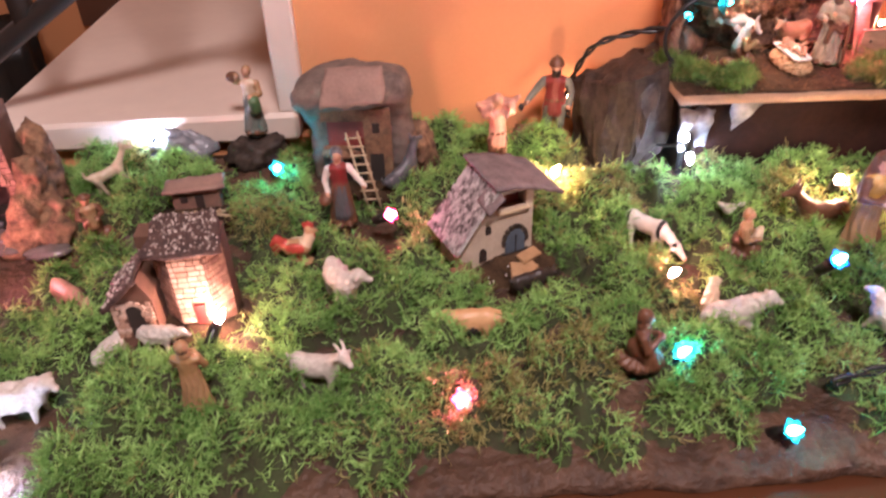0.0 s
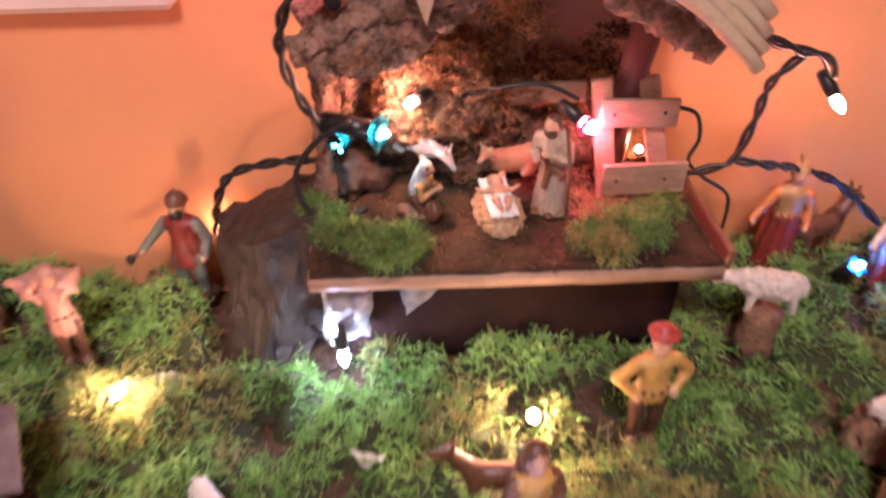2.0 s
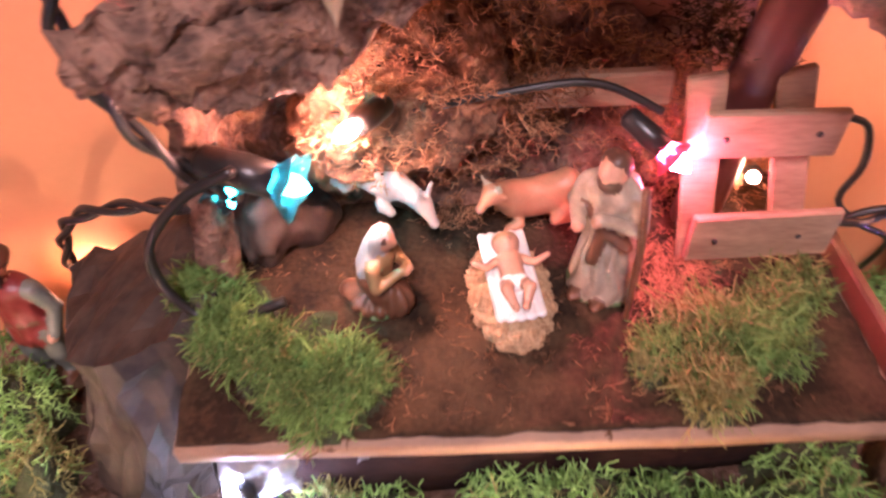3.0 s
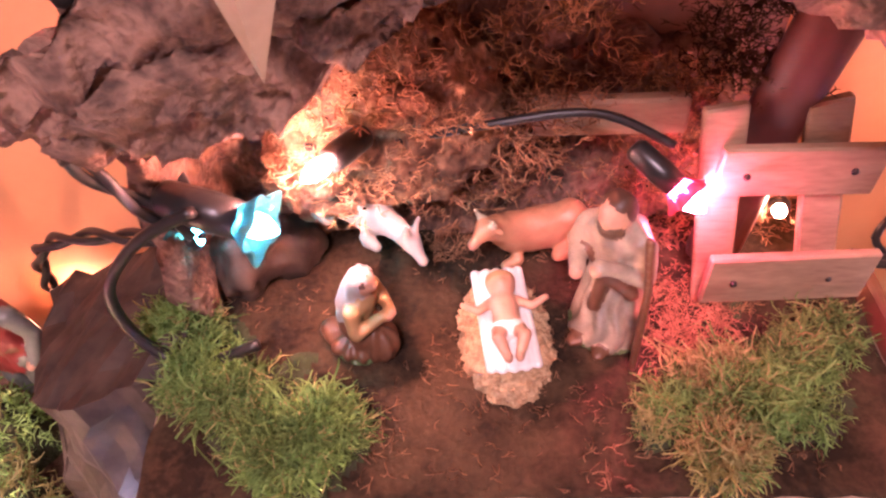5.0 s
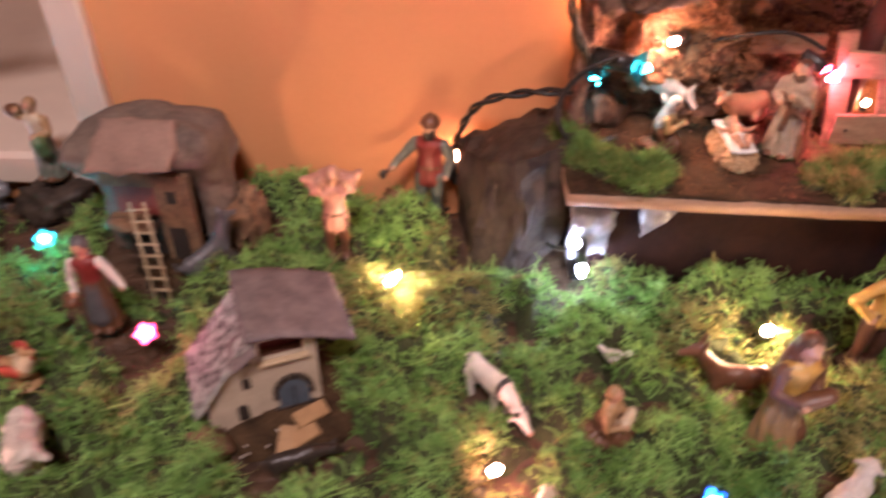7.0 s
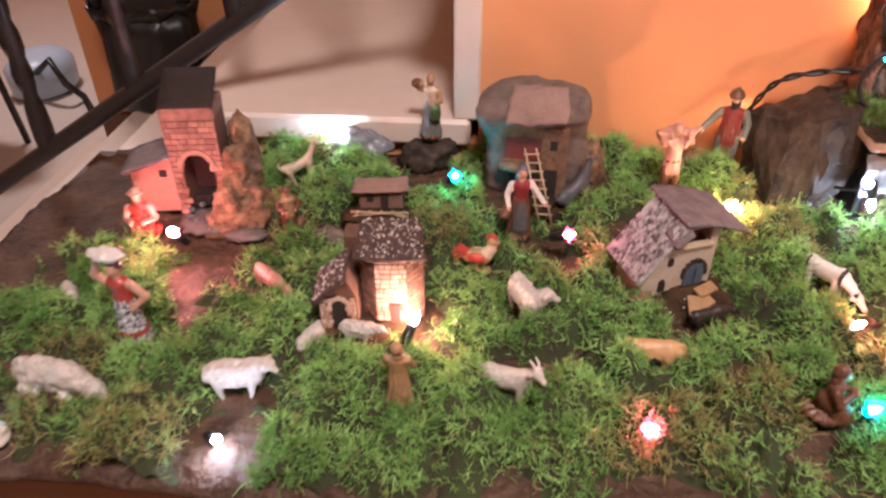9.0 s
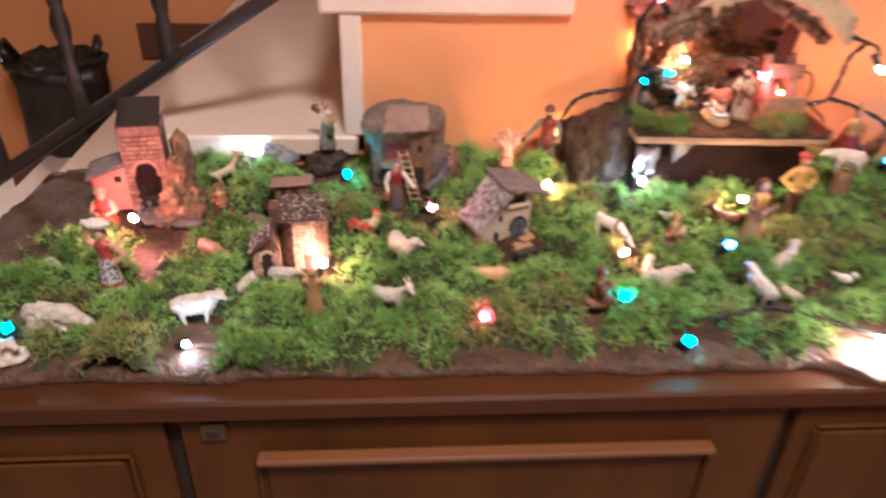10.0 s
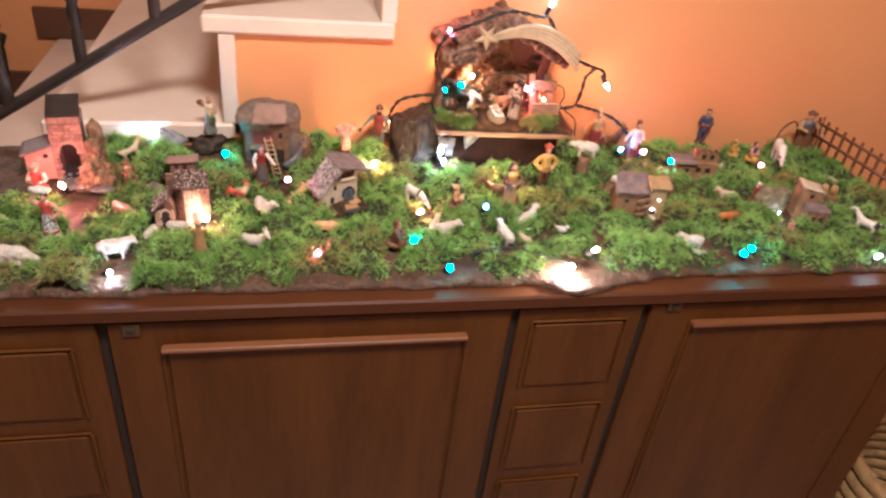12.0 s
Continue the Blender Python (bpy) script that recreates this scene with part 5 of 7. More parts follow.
e2 = thing("model_house", "grey green rocky model house with small lit openings", "model house", pose(0.800, 0.412, BASE, 0, 0, -14))
part("wall", Clay(MOSSROCK, step=0.0018, blend=0.006, seed=5.0).ball((-0.006, 0, 0.014), (0.028, 0.020, 0.026), rough=(0.0035, 90)).ball((0.010, 0.004, 0.030), (0.016, 0.014, 0.018), rough=(0.003, 110)).ball((-0.014, 0.002, 0.036), (0.012, 0.010, 0.010), rough=(0.003, 110)), e2)
part("opening", Shape(DARK).box((-0.008, -0.0185, 0.012), (0.006, 0.004, 0.006)), e2)
e3 = thing("model_ruin", "low orange brown ruined wall with jars", "model house", pose(0.905, 0.425, BASE, 0, 0, -14))
part("wall", Shape(CORK).box((0, 0, 0.014), (0.050, 0.016, 0.028), bevel=0.002), e3)
for i in range(3):
    part("jar", Shape(TAN).lathe([(0.004, 0.028), (0.007, 0.034), (0.006, 0.042), (0.003, 0.046)], 10, c=(-0.018 + 0.017 * i, 0, 0)), e3)
def folded_rock():
    """A block of stiff folded paper: flat faces with crumpled facets and sharp ridges."""
    s = Shape(DARKROCK)
    for p in ((-0.027, -0.018, 0.084), (-0.044, 0.036, 0.066), (-0.010, -0.030, 0.092), (-0.004, 0.042, 0.090), (0.028, -0.026, 0.104), (0.036, 0.040, 0.104),
              (-0.030, -0.026, 0.046), (-0.036, -0.030, 0.0), (-0.046, 0.040, 0.0), (-0.008, -0.046, 0.0), (0.000, -0.040, 0.060), (0.030, -0.030, 0.052), (0.006, -0.038, 0.0), (0.030, 0.042, 0.0)):
        s.bm.verts.new(p)
    bmesh.ops.convex_hull(s.bm, input=s.bm.verts[:])
    for v in [v for v in s.bm.verts if not v.link_faces]:
        s.bm.verts.remove(v)
    for cuts, freq, most in ((2, 45, 0.0080), (1, 90, 0.0055)):
        bmesh.ops.subdivide_edges(s.bm, edges=s.bm.edges[:], cuts=cuts, use_grid_fill=True)
        bmesh.ops.triangulate(s.bm, faces=s.bm.faces[:])
        s.bm.normal_update()
        for v in s.bm.verts:
            q = Vector((v.co.x, v.co.y, v.co.z * 0.55)) * freq
            v.co += v.normal * (most * noise.noise(q)) + Vector((noise.noise(q + Vector((5, 0, 0))), noise.noise(q + Vector((0, 9, 0))), 0)) * most * 0.5
    s._mark(0, 0, False)
    return s


solid("rock", folded_rock(), "dark brown crumpled paper rock beside the raised stable", "rock", pose(0.206, 0.604, PAPER - 0.004))
rock("rock", CORK, (0.020, 0.016, 0.012), "low brown stone among the moss", pose(0.115, 0.635, PAPER), 0.4, 2.0, 2.0)
rock("rock", DARKROCK, (0.028, 0.022, 0.016), "dark blue-grey rock under the drummer", pose(-0.150, 0.630, PAPER), 0.4, 2.0, 4.0)
rock("rock", GREYROCK, (0.016, 0.010, 0.007), "small flat grey stone", pose(-0.215, 0.480, PAPER + 0.006, 0, 0, -35), 0.4, 2.0, 5.0)
rock("rock", FOIL, (0.030, 0.014, 0.020), "crumpled pale paper behind a bulb", pose(-0.220, 0.633, PAPER), 0.4, 2.0, 6.0)
rock("rock", CORK, (0.022, 0.016, 0.016), "brown rock that carries a sheep behind the twin houses", pose(0.533, 0.466, PAPER + 0.002), 0.4, 2.0, 9.0)
rock("rock", CORK, (0.016, 0.012, 0.010), "reddish brown stone beside the woman", pose(-0.375, 0.43, PAPER + 0.004), 0.5, 2.0, 7.0)

# dark lattice fence at the far end
lat = thing("lattice_fence", "dark brown wooden lattice fence at the end", "fence", Matrix())
FA, FB = Vector((1.030, 0.642, PAPER + 0.001)), Vector((1.074, 0.410, PAPER - 0.007))
for i in range(12):
    p = FA.lerp(FB, i / 11)
    part("post", Shape(BROWN).box((p.x, p.y, p.z + 0.041), (0.004, 0.005, 0.082), (0, 0, 0), bevel=0.0005), lat)
for k, z in enumerate((0.018, 0.046, 0.072)):
    part("rail", Shape(BROWN).tube([(FA.x - 0.003, FA.y + 0.004, FA.z + z), (FB.x - 0.003, FB.y - 0.004, FB.z + z)], 0.0028, 6), lat)

# ---- figurines: each one plain mesh ----
FOOT = PAPER + 0.010


def figurine(label, x, y, h, turn, low, mid, hair=HAIR, arms=TAN, legs=False, pose_l="down", pose_r="down", extras=(), z=FOOT, skin=SKIN, foot=SOIL, lean=0.0, wide=1.0, accent=WHITE, fat=1.0, group="", kneel=False, step=0.018, bow=0.0):
    """A painted figure, one unit tall, that faces -y."""
    s = Clay(low, mid, skin, hair, arms, foot, accent, BROWN, step=step, blend=0.022, seed=x * 31 + y * 17)
    f, dz = fat, -0.27 if kneel else 0.0

    def up(px, py, pz):
        """A point of the upper body, sunk for a kneeling figure and bowed forwards."""
        return (px, py - bow * max(0.0, pz - 0.5), pz + dz)

    s.ball((0, 0, 0.012), (0.17, 0.145, 0.028), 5, rough=(0.012, 12))
    if kneel:
        s.limb([(0, -0.13, 0.11), (0, 0.02, 0.26)], [0.115 * f, 0.12 * f], 0, 0.95, fold=(0.010, 7))
        s.limb([(0, -0.12, 0.06), (0.0, 0.20, 0.06)], [0.10 * f, 0.075 * f], 0, fold=(0.010, 9))
        s.ball((0, 0.03, 0.07), (0.17 * f, 0.20 * f, 0.07), 0, fold=(0.012, 11))
    elif legs:
        for k in (-1, 1):
            s.limb([(0.062 * k * f, 0.0, 0.42), (0.066 * k * f, -0.015, 0.24), (0.064 * k * f, 0.005, 0.07)], [0.062 * f, 0.050 * f, 0.038 * f], 0, rough=(0.006, 14))
            s.limb([(0.064 * k * f, 0.01, 0.05), (0.072 * k * f, -0.07, 0.04)], [0.036, 0.030], 7)
        s.limb([(0, 0, 0.49 if "trousers" in extras else 0.40), (0, 0, 0.54)], [0.115 * f, 0.098 * f], 1, 0.74, fold=(0.010, 9))
    else:
        s.limb([(0, 0, 0.06), (0, 0, 0.28), (0, 0, 0.50)], [0.155 * f, 0.125 * f, 0.098 * f], 0, 0.84, fold=(0.013, 9))
        for k in (-1, 1):
            s.ball((0.06 * k, -0.13, 0.035), (0.035, 0.055, 0.025), 7)
    s.limb([up(0, 0, 0.52), up(0, 0.005, 0.62), up(0, 0.0, 0.71)], [0.090 * f, 0.096 * f, 0.100 * f], 1, 0.76, fold=(0.006, 8))
    s.ball(up(0, 0.004, 0.735), (0.128 * f, 0.074, 0.055), 1)
    s.limb([up(0, 0, 0.77), up(0, -0.006, 0.84)], 0.036, 2)
    s.ball(up(0, -0.010, 0.893), (0.055, 0.062, 0.074), 2)
    s.ball(up(0, -0.072, 0.888), (0.013, 0.018, 0.018), 2)
    s.ball(up(0, 0.014, 0.915), (0.063, 0.062, 0.070), 3, rough=(0.008, 22))
    s.ball(up(0, 0.038, 0.880), (0.054, 0.045, 0.062), 3, rough=(0.008, 22))
    spots = {"down": ((0.165, 0.01, 0.59), (0.150, -0.05, 0.45)), "hip": ((0.235, 0.02, 0.60), (0.125, -0.05, 0.50)), "fore": ((0.16, -0.04, 0.59), (0.07, -0.17, 0.61)), "up": ((0.20, -0.03, 0.82), (0.14, -0.02, 0.99)),
             "out": ((0.20, -0.03, 0.61), (0.28, -0.09, 0.51)), "pray": ((0.15, -0.06, 0.60), (0.025, -0.16, 0.70)), "hold": ((0.17, -0.04, 0.76), (0.11, -0.07, 0.87))}
    for k, p in ((-1, pose_l), (1, pose_r)):
        e, w = spots[p]
        s.limb([up(0.118 * k * f, 0, 0.735), up(e[0] * k * f, e[1], e[2]), up(w[0] * k * f, w[1], w[2])], [0.044, 0.040, 0.030], 4, rough=(0.005, 16))
        s.ball(up((w[0] - 0.006) * k * f, w[1] - 0.022, w[2] - 0.012), (0.024, 0.030, 0.028), 2)
    for e in extras:
        if e == "hat":
            s.ball(up(0, 0.006, 0.952), (0.105, 0.105, 0.018), 6)
            s.ball(up(0, 0.012, 0.975), (0.060, 0.060, 0.045), 6)
        elif e == "cap":
            s.ball(up(0, 0.014, 0.945), (0.068, 0.072, 0.050), 6, rough=(0.006, 18))
        elif e == "helmet":
            s.ball(up(0, 0.010, 0.940), (0.069, 0.074, 0.064), 7)
            s.ball(up(0, 0.010, 0.922), (0.080, 0.084, 0.014), 7)
            s.limb([up(0, 0.010, 0.99), up(0, 0.010, 1.02)], [0.022, 0.012], 7)
        elif e == "crest":
            s.ball(up(0, 0.010, 0.938), (0.069, 0.074, 0.060), 3)
            s.ball(up(0, 0.020, 1.020), (0.018, 0.075, 0.045), 1)
        elif e == "crown":
            s.ball(up(0, 0.006, 0.965), (0.060, 0.060, 0.026), 6)
            for i in range(6):
                s.limb([up(0.05 * math.cos(i * 1.047), 0.05 * math.sin(i * 1.047), 0.975), up(0.058 * math.cos(i * 1.047), 0.058 * math.sin(i * 1.047), 1.02)], [0.017, 0.011], 6)
        elif e == "veil":
            s.limb([up(0, 0.022, 0.925), up(0, 0.052, 0.80), up(0, 0.062, 0.62)], [0.070, 0.080, 0.100], 6, 0.9, fold=(0.008, 7))
        elif e == "scarf":
            s.ball(up(0, 0.014, 0.920), (0.072, 0.072, 0.075), 6, rough=(0.006, 16))
            s.ball(up(0, 0.035, 0.820), (0.075, 0.055, 0.045), 6)
        elif e == "apron":
            s.limb([(0, -0.055, 0.16), (0, -0.035, 0.46)], [0.105, 0.072], 6, 0.9, fold=(0.008, 13))
        elif e == "bib":
            s.ball(up(0, -0.055, 0.64), (0.070, 0.030, 0.090), 4)
        elif e == "cape":
            s.limb([up(0, 0.055, 0.73), (0, 0.085, 0.45), (0, 0.095, 0.14)], [0.085, 0.115, 0.14], 6, 0.55, fold=(0.012, 11))
        elif e == "belt":
            s.ball(up(0, 0, 0.515), (0.105 * f, 0.084, 0.020), 7)
        elif e == "lamb":
            s.limb([up(-0.17, 0.01, 0.835), up(0, 0.07, 0.865), up(0.17, 0.01, 0.835)], [0.062, 0.072, 0.062], 6, rough=(0.014, 22))
            s.limb([up(-0.19, -0.01, 0.87), up(-0.25, -0.04, 0.90)], [0.045, 0.030], 6)
            s.limb([up(0.19, 0.0, 0.87), up(0.24, -0.03, 0.93)], [0.040, 0.028], 6)
            for k in (-1, 1):
                s.limb([up(0.15 * k, -0.04, 0.82), up(0.07 * k, -0.11, 0.72)], [0.030, 0.022], 6)
        elif e == "headbasket":
            s.ball(up(0, 0, 1.005), (0.085, 0.07, 0.025), 6)
            s.ball(up(-0.04, 0, 1.045), (0.19, 0.10, 0.045), 6, rough=(0.014, 18))
        elif e == "hem":
            s.limb([(0, 0, 0.05), (0, 0, 0.16)], [0.150 * f, 0.142 * f], 1, 0.84, fold=(0.013, 9))
        elif e == "drum":
            s.limb([up(0.10, -0.13, 0.41), up(0.10, -0.16, 0.52)], 0.085, 6)
        elif e == "box":
            s.ball(up(-0.19, -0.03, 0.83), (0.095, 0.075, 0.075), 7, rot=(0, 0, 12))
        elif e == "basket":
            s.ball((-0.19, -0.07, 0.36), (0.075, 0.075, 0.055), 7, rough=(0.008, 26))
            s.limb([(-0.25, -0.07, 0.40), (-0.20, -0.07, 0.47), (-0.13, -0.07, 0.40)], 0.014, 7)
        elif e == "staff":
            s.limb([(0.20, -0.11, 0.02), up(0.19, -0.11, 0.6), up(0.18, -0.10, 0.96)], 0.018, 7)
        elif e == "hammer":
            s.limb([up(-0.28, -0.10, 0.51), up(-0.33, -0.18, 0.48)], 0.017, 7)
            s.ball(up(-0.335, -0.19, 0.48), (0.03, 0.03, 0.05), 3)
        elif e == "beard":
            s.ball(up(0, -0.045, 0.845), (0.046, 0.036, 0.060), 3, rough=(0.010, 22))
        elif e == "sack":
            s.ball((0.15, 0.03, 0.14), (0.10, 0.10, 0.12), 7, rough=(0.012, 9))
        elif e == "bundle":
            s.limb([up(-0.02, -0.15, 0.60), up(0.10, -0.17, 0.66)], [0.060, 0.045], 6, rough=(0.010, 14))
        elif e == "sash":
            s.limb([up(-0.09, -0.055, 0.62), up(0.03, -0.085, 0.50), up(0.11, -0.07, 0.44)], [0.035, 0.035, 0.03], 7)
            s.limb([up(0.0, -0.10, 0.50), (-0.02, -0.115, 0.30)], [0.030, 0.026], 7)
        elif e == "shawl":
            s.limb([up(0, 0.01, 0.74), up(0, 0.02, 0.58)], [0.110, 0.135], 6, 0.82, fold=(0.010, 8))
    tall = h / (1.0 + dz)
    m = pose(x, y, z, lean, 0, turn) @ Matrix.Diagonal((tall * wide, tall * wide, tall, 1))
    STANDS.append((x, y, 0.10 * h))
    return solid("figurine", s, label, "figurine", m, group or "figurines in the landscape")


figurine("drummer figurine with a box on his shoulder on a dark rock", -0.146, 0.634, 0.066, -10, GREYGREEN, CREAM, TAN, TAN, False, "hold", "fore", ("drum", "box"), z=0.985, accent=GREENP)
figurine("woman figurine in white blouse and brown apron dress", -0.058, 0.498, 0.068, 8, BROWN, DARKRED, DARKHAIR, WHITE, False, "down", "out", ("apron", "basket", "scarf"), accent=GREY)
figurine("man figurine carrying a pale lamb across his shoulders", 0.077, 0.572, 0.075, 10, BROWN, PINK, PINK, PINK, True, "hold", "hold", ("lamb", "belt"), accent=PINK)
figurine("bearded blacksmith figurine in a dark red vest by the wall", 0.139, 0.630, 0.082, -12, GREYGREEN, DARKRED, DARKHAIR, GREYGREEN, True, "out", "down", ("helmet", "hammer", "belt", "beard"), accent=GREY, wide=1.12)
figurine("woman figurine in red blouse balancing a basket on her head", -0.325, 0.343, 0.072, -8, PATTERN, RED, DARKHAIR, SKIN, False, "up", "hip", ("headbasket", "hem"), accent=WHITE, foot=SOIL)
figurine("seated red painted man figurine near the tower", -0.374, 0.470, 0.046, 10, RED, RED, TAN, PINK, False, "fore", "fore", ("hat",), accent=PINK, wide=1.1, fat=1.1, kneel=True)
figurine("small brown shepherd figurine holding a bundle", -0.253, 0.488, 0.043, 30, BROWN, TAN, HAIR, BROWN, True, "fore", "fore", ("hat", "sack"), accent=BROWN, wide=1.3)
figurine("kneeling brown shepherd figurine seen from behind", -0.133, 0.302, 0.052, 175, TAN, GOLD, HAIR, GOLD, False, "pray", "pray", ("scarf",), accent=TAN, wide=1.0, fat=1.12, foot=BROWN)
figurine("kneeling dark brown figurine beside a blue bulb", 0.132, 0.312, 0.045, 70, BROWN, BROWN, DARKHAIR, BROWN, False, "pray", "pray", ("scarf",), accent=BROWN, kneel=True)
figurine("crouching brown shepherd figurine holding a white lamb", 0.240, 0.420, 0.042, 60, BROWN, TAN, TAN, TAN, False, "fore", "fore", ("bundle",), accent=CREAM, kneel=True)
figurine("woman figurine in a brown dress and dark veil beside a donkey", 0.326, 0.418, 0.082, 12, TAN, YELLOW, HAIR, BROWN, False, "fore", "down", ("veil", "sack", "bundle"), accent=BROWN)
figurine("man figurine in an ochre shirt and red cap, standing", 0.402, 0.480, 0.083, 4, UMBER, YELLOW, RED, YELLOW, True, "hip", "hip", ("hat", "belt", "trousers"), accent=RED)
figurine("soldier figurine in red brown armour with a crested helmet", 0.546, 0.622, 0.086, -14, DARKRED, GOLD, GOLD, ORANGE, False, "out", "down", ("crest", "cape", "belt"), accent=RED)
figurine("king figurine in white and red with a crown", 0.612, 0.590, 0.080, -8, RED, WHITE, DARKHAIR, WHITE, True, "out", "fore", ("crown", "cape"), accent=BROWN)
figurine("dark blue piper figurine standing against the wall", 0.786, 0.652, 0.073, -30, SLATEBLUE, SLATEBLUE, HAIR, SLATEBLUE, True, "fore", "fore", ("cap", "belt"), accent=HAIR, z=0.972)
figurine("brown shepherd figurine standing by the lattice fence", 1.000, 0.632, 0.090, -20, BROWN, GREY, HAIR, TAN, False, "fore", "out", ("hat", "staff", "sack"), accent=BROWN, wide=1.2)
figurine("seated figurine in blue with yellow skirt", 0.868, 0.592, 0.042, 20, YELLOW, BLUE, HAIR, PINK, False, "fore", "fore", (), wide=1.1, kneel=True)
figurine("small ochre figurine seated on the moss", 0.838, 0.612, 0.036, 30, YELLOW, YELLOW, HAIR, YELLOW, False, "fore", "fore", ("cap",), accent=YELLOW, wide=1.1, kneel=True)
figurine("small dark red figurine behind the rocky house", 0.778, 0.432, 0.040, -10, DARKRED, DARKRED, HAIR, BROWN, False, "fore", "fore", ("scarf",), accent=WHITE, wide=1.2)
figurine("small faded pink figurine near the front edge", 0.770, 0.318, 0.036, 10, GREYGREEN, PINK, TAN, PINK, False, "fore", "down", (), wide=1.2)
figurine("small brown figurine behind the twin houses", 0.612, 0.440, 0.040, 10, BROWN, TAN, HAIR, BROWN, False, "fore", "down", ("hat",), accent=BROWN, wide=1.2)


# ---- animals: each one plain mesh ----
def animal(name, label, x, y, length, turn, coat=WOOL, kind="sheep", z=FOOT - 0.010, head="up", lying=False, dark=BROWN, category="animal figurine", pitch=0.0, group="animal figurines", face=0.0, slim=1.0):
    """A painted animal, one unit long, that faces +x; face: degrees by which the head turns."""
    s = Clay(coat, dark, PINK, BLACKP, step=0.021, blend=0.045, seed=length * 70 + x * 13)
    leg = {"pig": 0.15, "sheep": 0.19}.get(kind, 0.32) * (0.12 if lying else 1.0)
    fat = {"sheep": 0.232, "pig": 0.175, "cow": 0.205, "dog": 0.120, "goat": 0.165, "donkey": 0.175}[kind] * slim
    cz = leg + fat * 0.92
    wool = (0.034, 13) if kind == "sheep" else (0.012, 11) if kind == "goat" else (0.010, 9)
    back = 0.05 if kind in ("donkey", "cow", "dog") else 0.0
    s.limb([(-0.33, 0, cz + back * 0.5), (-0.16, 0, cz - 0.01), (0.04, 0, cz), (0.18, 0, cz + 0.03)], [fat * 0.88, fat, fat * 0.97, fat * 0.90], 0, 0.80, rough=wool)
    if kind in ("cow", "donkey", "dog", "goat"):
        s.ball((-0.34, 0, cz + 0.05), (0.13, fat * 0.72, fat * 0.80), 0)
        s.ball((0.19, 0, cz + 0.04), (0.12, fat * 0.66, fat * 0.88), 0)
    hz = {"up": cz + (0.36 if kind in ("dog", "goat", "donkey") else 0.27), "level": cz + 0.10, "down": max(0.10, cz - 0.20)}[head]
    if kind == "pig":
        hz = cz - 0.02 if head == "level" else hz
    reach = 0.22 if head == "up" else 0.30
    c, d = math.cos(math.radians(face)), math.sin(math.radians(face))

    def at(px, py, pz):
        """A point of the head, turned with it about the neck."""
        return (0.26 + c * px - d * py, d * px + c * py, pz)

    s.limb([(0.20, 0, cz + 0.05), at(reach * 0.45, 0, (cz + hz) / 2 + 0.05), at(reach, 0, hz)], [fat * 0.74, fat * 0.56, fat * 0.44], 0, rough=(wool[0] * 0.8, wool[1]))
    dip = {"up": 0.06, "level": 0.07, "down": 0.13}[head]
    nose = 0.16 if kind in ("donkey", "cow") else 0.135
    w = 0.080 if kind != "dog" else 0.062
    s.limb([at(reach + 0.01, 0, hz + 0.01), at(reach + nose, 0, hz - dip)], [w, w * 0.55], 0)
    s.ball(at(reach + nose + 0.03, 0, hz - dip - 0.008), (0.034, 0.036, 0.032), 2 if kind in ("pig", "cow") else 0)
    for k in (-1, 1):
        if kind == "donkey":
            s.limb([at(reach - 0.03, 0.05 * k, hz + 0.06), at(reach - 0.06, 0.075 * k, hz + 0.22)], [0.034, 0.020], 0)
        elif kind in ("pig", "dog"):
            s.limb([at(reach - 0.02, 0.055 * k, hz + 0.05), at(reach + 0.01, 0.075 * k, hz + 0.14)], [0.036, 0.020], 0)
        else:
            s.limb([at(reach - 0.02, 0.06 * k, hz + 0.04), at(reach - 0.04, 0.145 * k, hz + 0.01)], [0.032, 0.026], 0)
        if kind == "goat":
            s.limb([at(reach, 0.03 * k, hz + 0.06), at(reach - 0.05, 0.05 * k, hz + 0.18), at(reach - 0.13, 0.06 * k, hz + 0.23)], [0.028, 0.024, 0.016], 1)
        if kind == "cow":
            s.limb([at(reach - 0.01, 0.04 * k, hz + 0.07), at(reach, 0.11 * k, hz + 0.11), at(reach + 0.02, 0.11 * k, hz + 0.18)], [0.026, 0.022, 0.014], 1)
        if lying:
            s.limb([(0.20, fat * 0.7 * k, 0.08), (0.32, fat * 0.75 * k, 0.045), (0.22, fat * 0.85 * k, 0.035)], [0.06, 0.045, 0.035], 0)
            s.limb([(-0.30, fat * 0.75 * k, 0.12), (-0.16, fat * 0.90 * k, 0.06), (-0.30, fat * 0.95 * k, 0.035)], [0.09, 0.060, 0.035], 0)
        else:
            for lx, swing in ((0.19, 0.03 * k), (-0.33, -0.035 * k)):
                s.limb([(lx, fat * 0.48 * k, cz - fat * 0.25), (lx + swing, fat * 0.52 * k, leg * 0.55), (lx + swing * 1.6, fat * 0.50 * k, 0.02)], [0.075, 0.046, 0.036], 0)
    if kind == "dog":
        s.limb([(-0.42, 0, cz + 0.06), (-0.50, 0, cz + 0.14), (-0.49, 0, cz + 0.27)], [0.04, 0.034, 0.022], 0)
    elif kind == "pig":
        s.limb([(-0.45, 0, cz + 0.06), (-0.51, 0.02, cz + 0.09)], 0.02, 0)
    elif kind == "goat":
        s.limb([(-0.46, 0, cz + 0.10), (-0.51, 0, cz + 0.18)], [0.035, 0.022], 0)
    else:
        s.limb([(-0.45, 0, cz + 0.07), (-0.50, 0, cz - 0.02), (-0.50, 0, cz - 0.15)], [0.042, 0.040, 0.026], 0)
    STANDS.append((x, y, 0.30 * length))
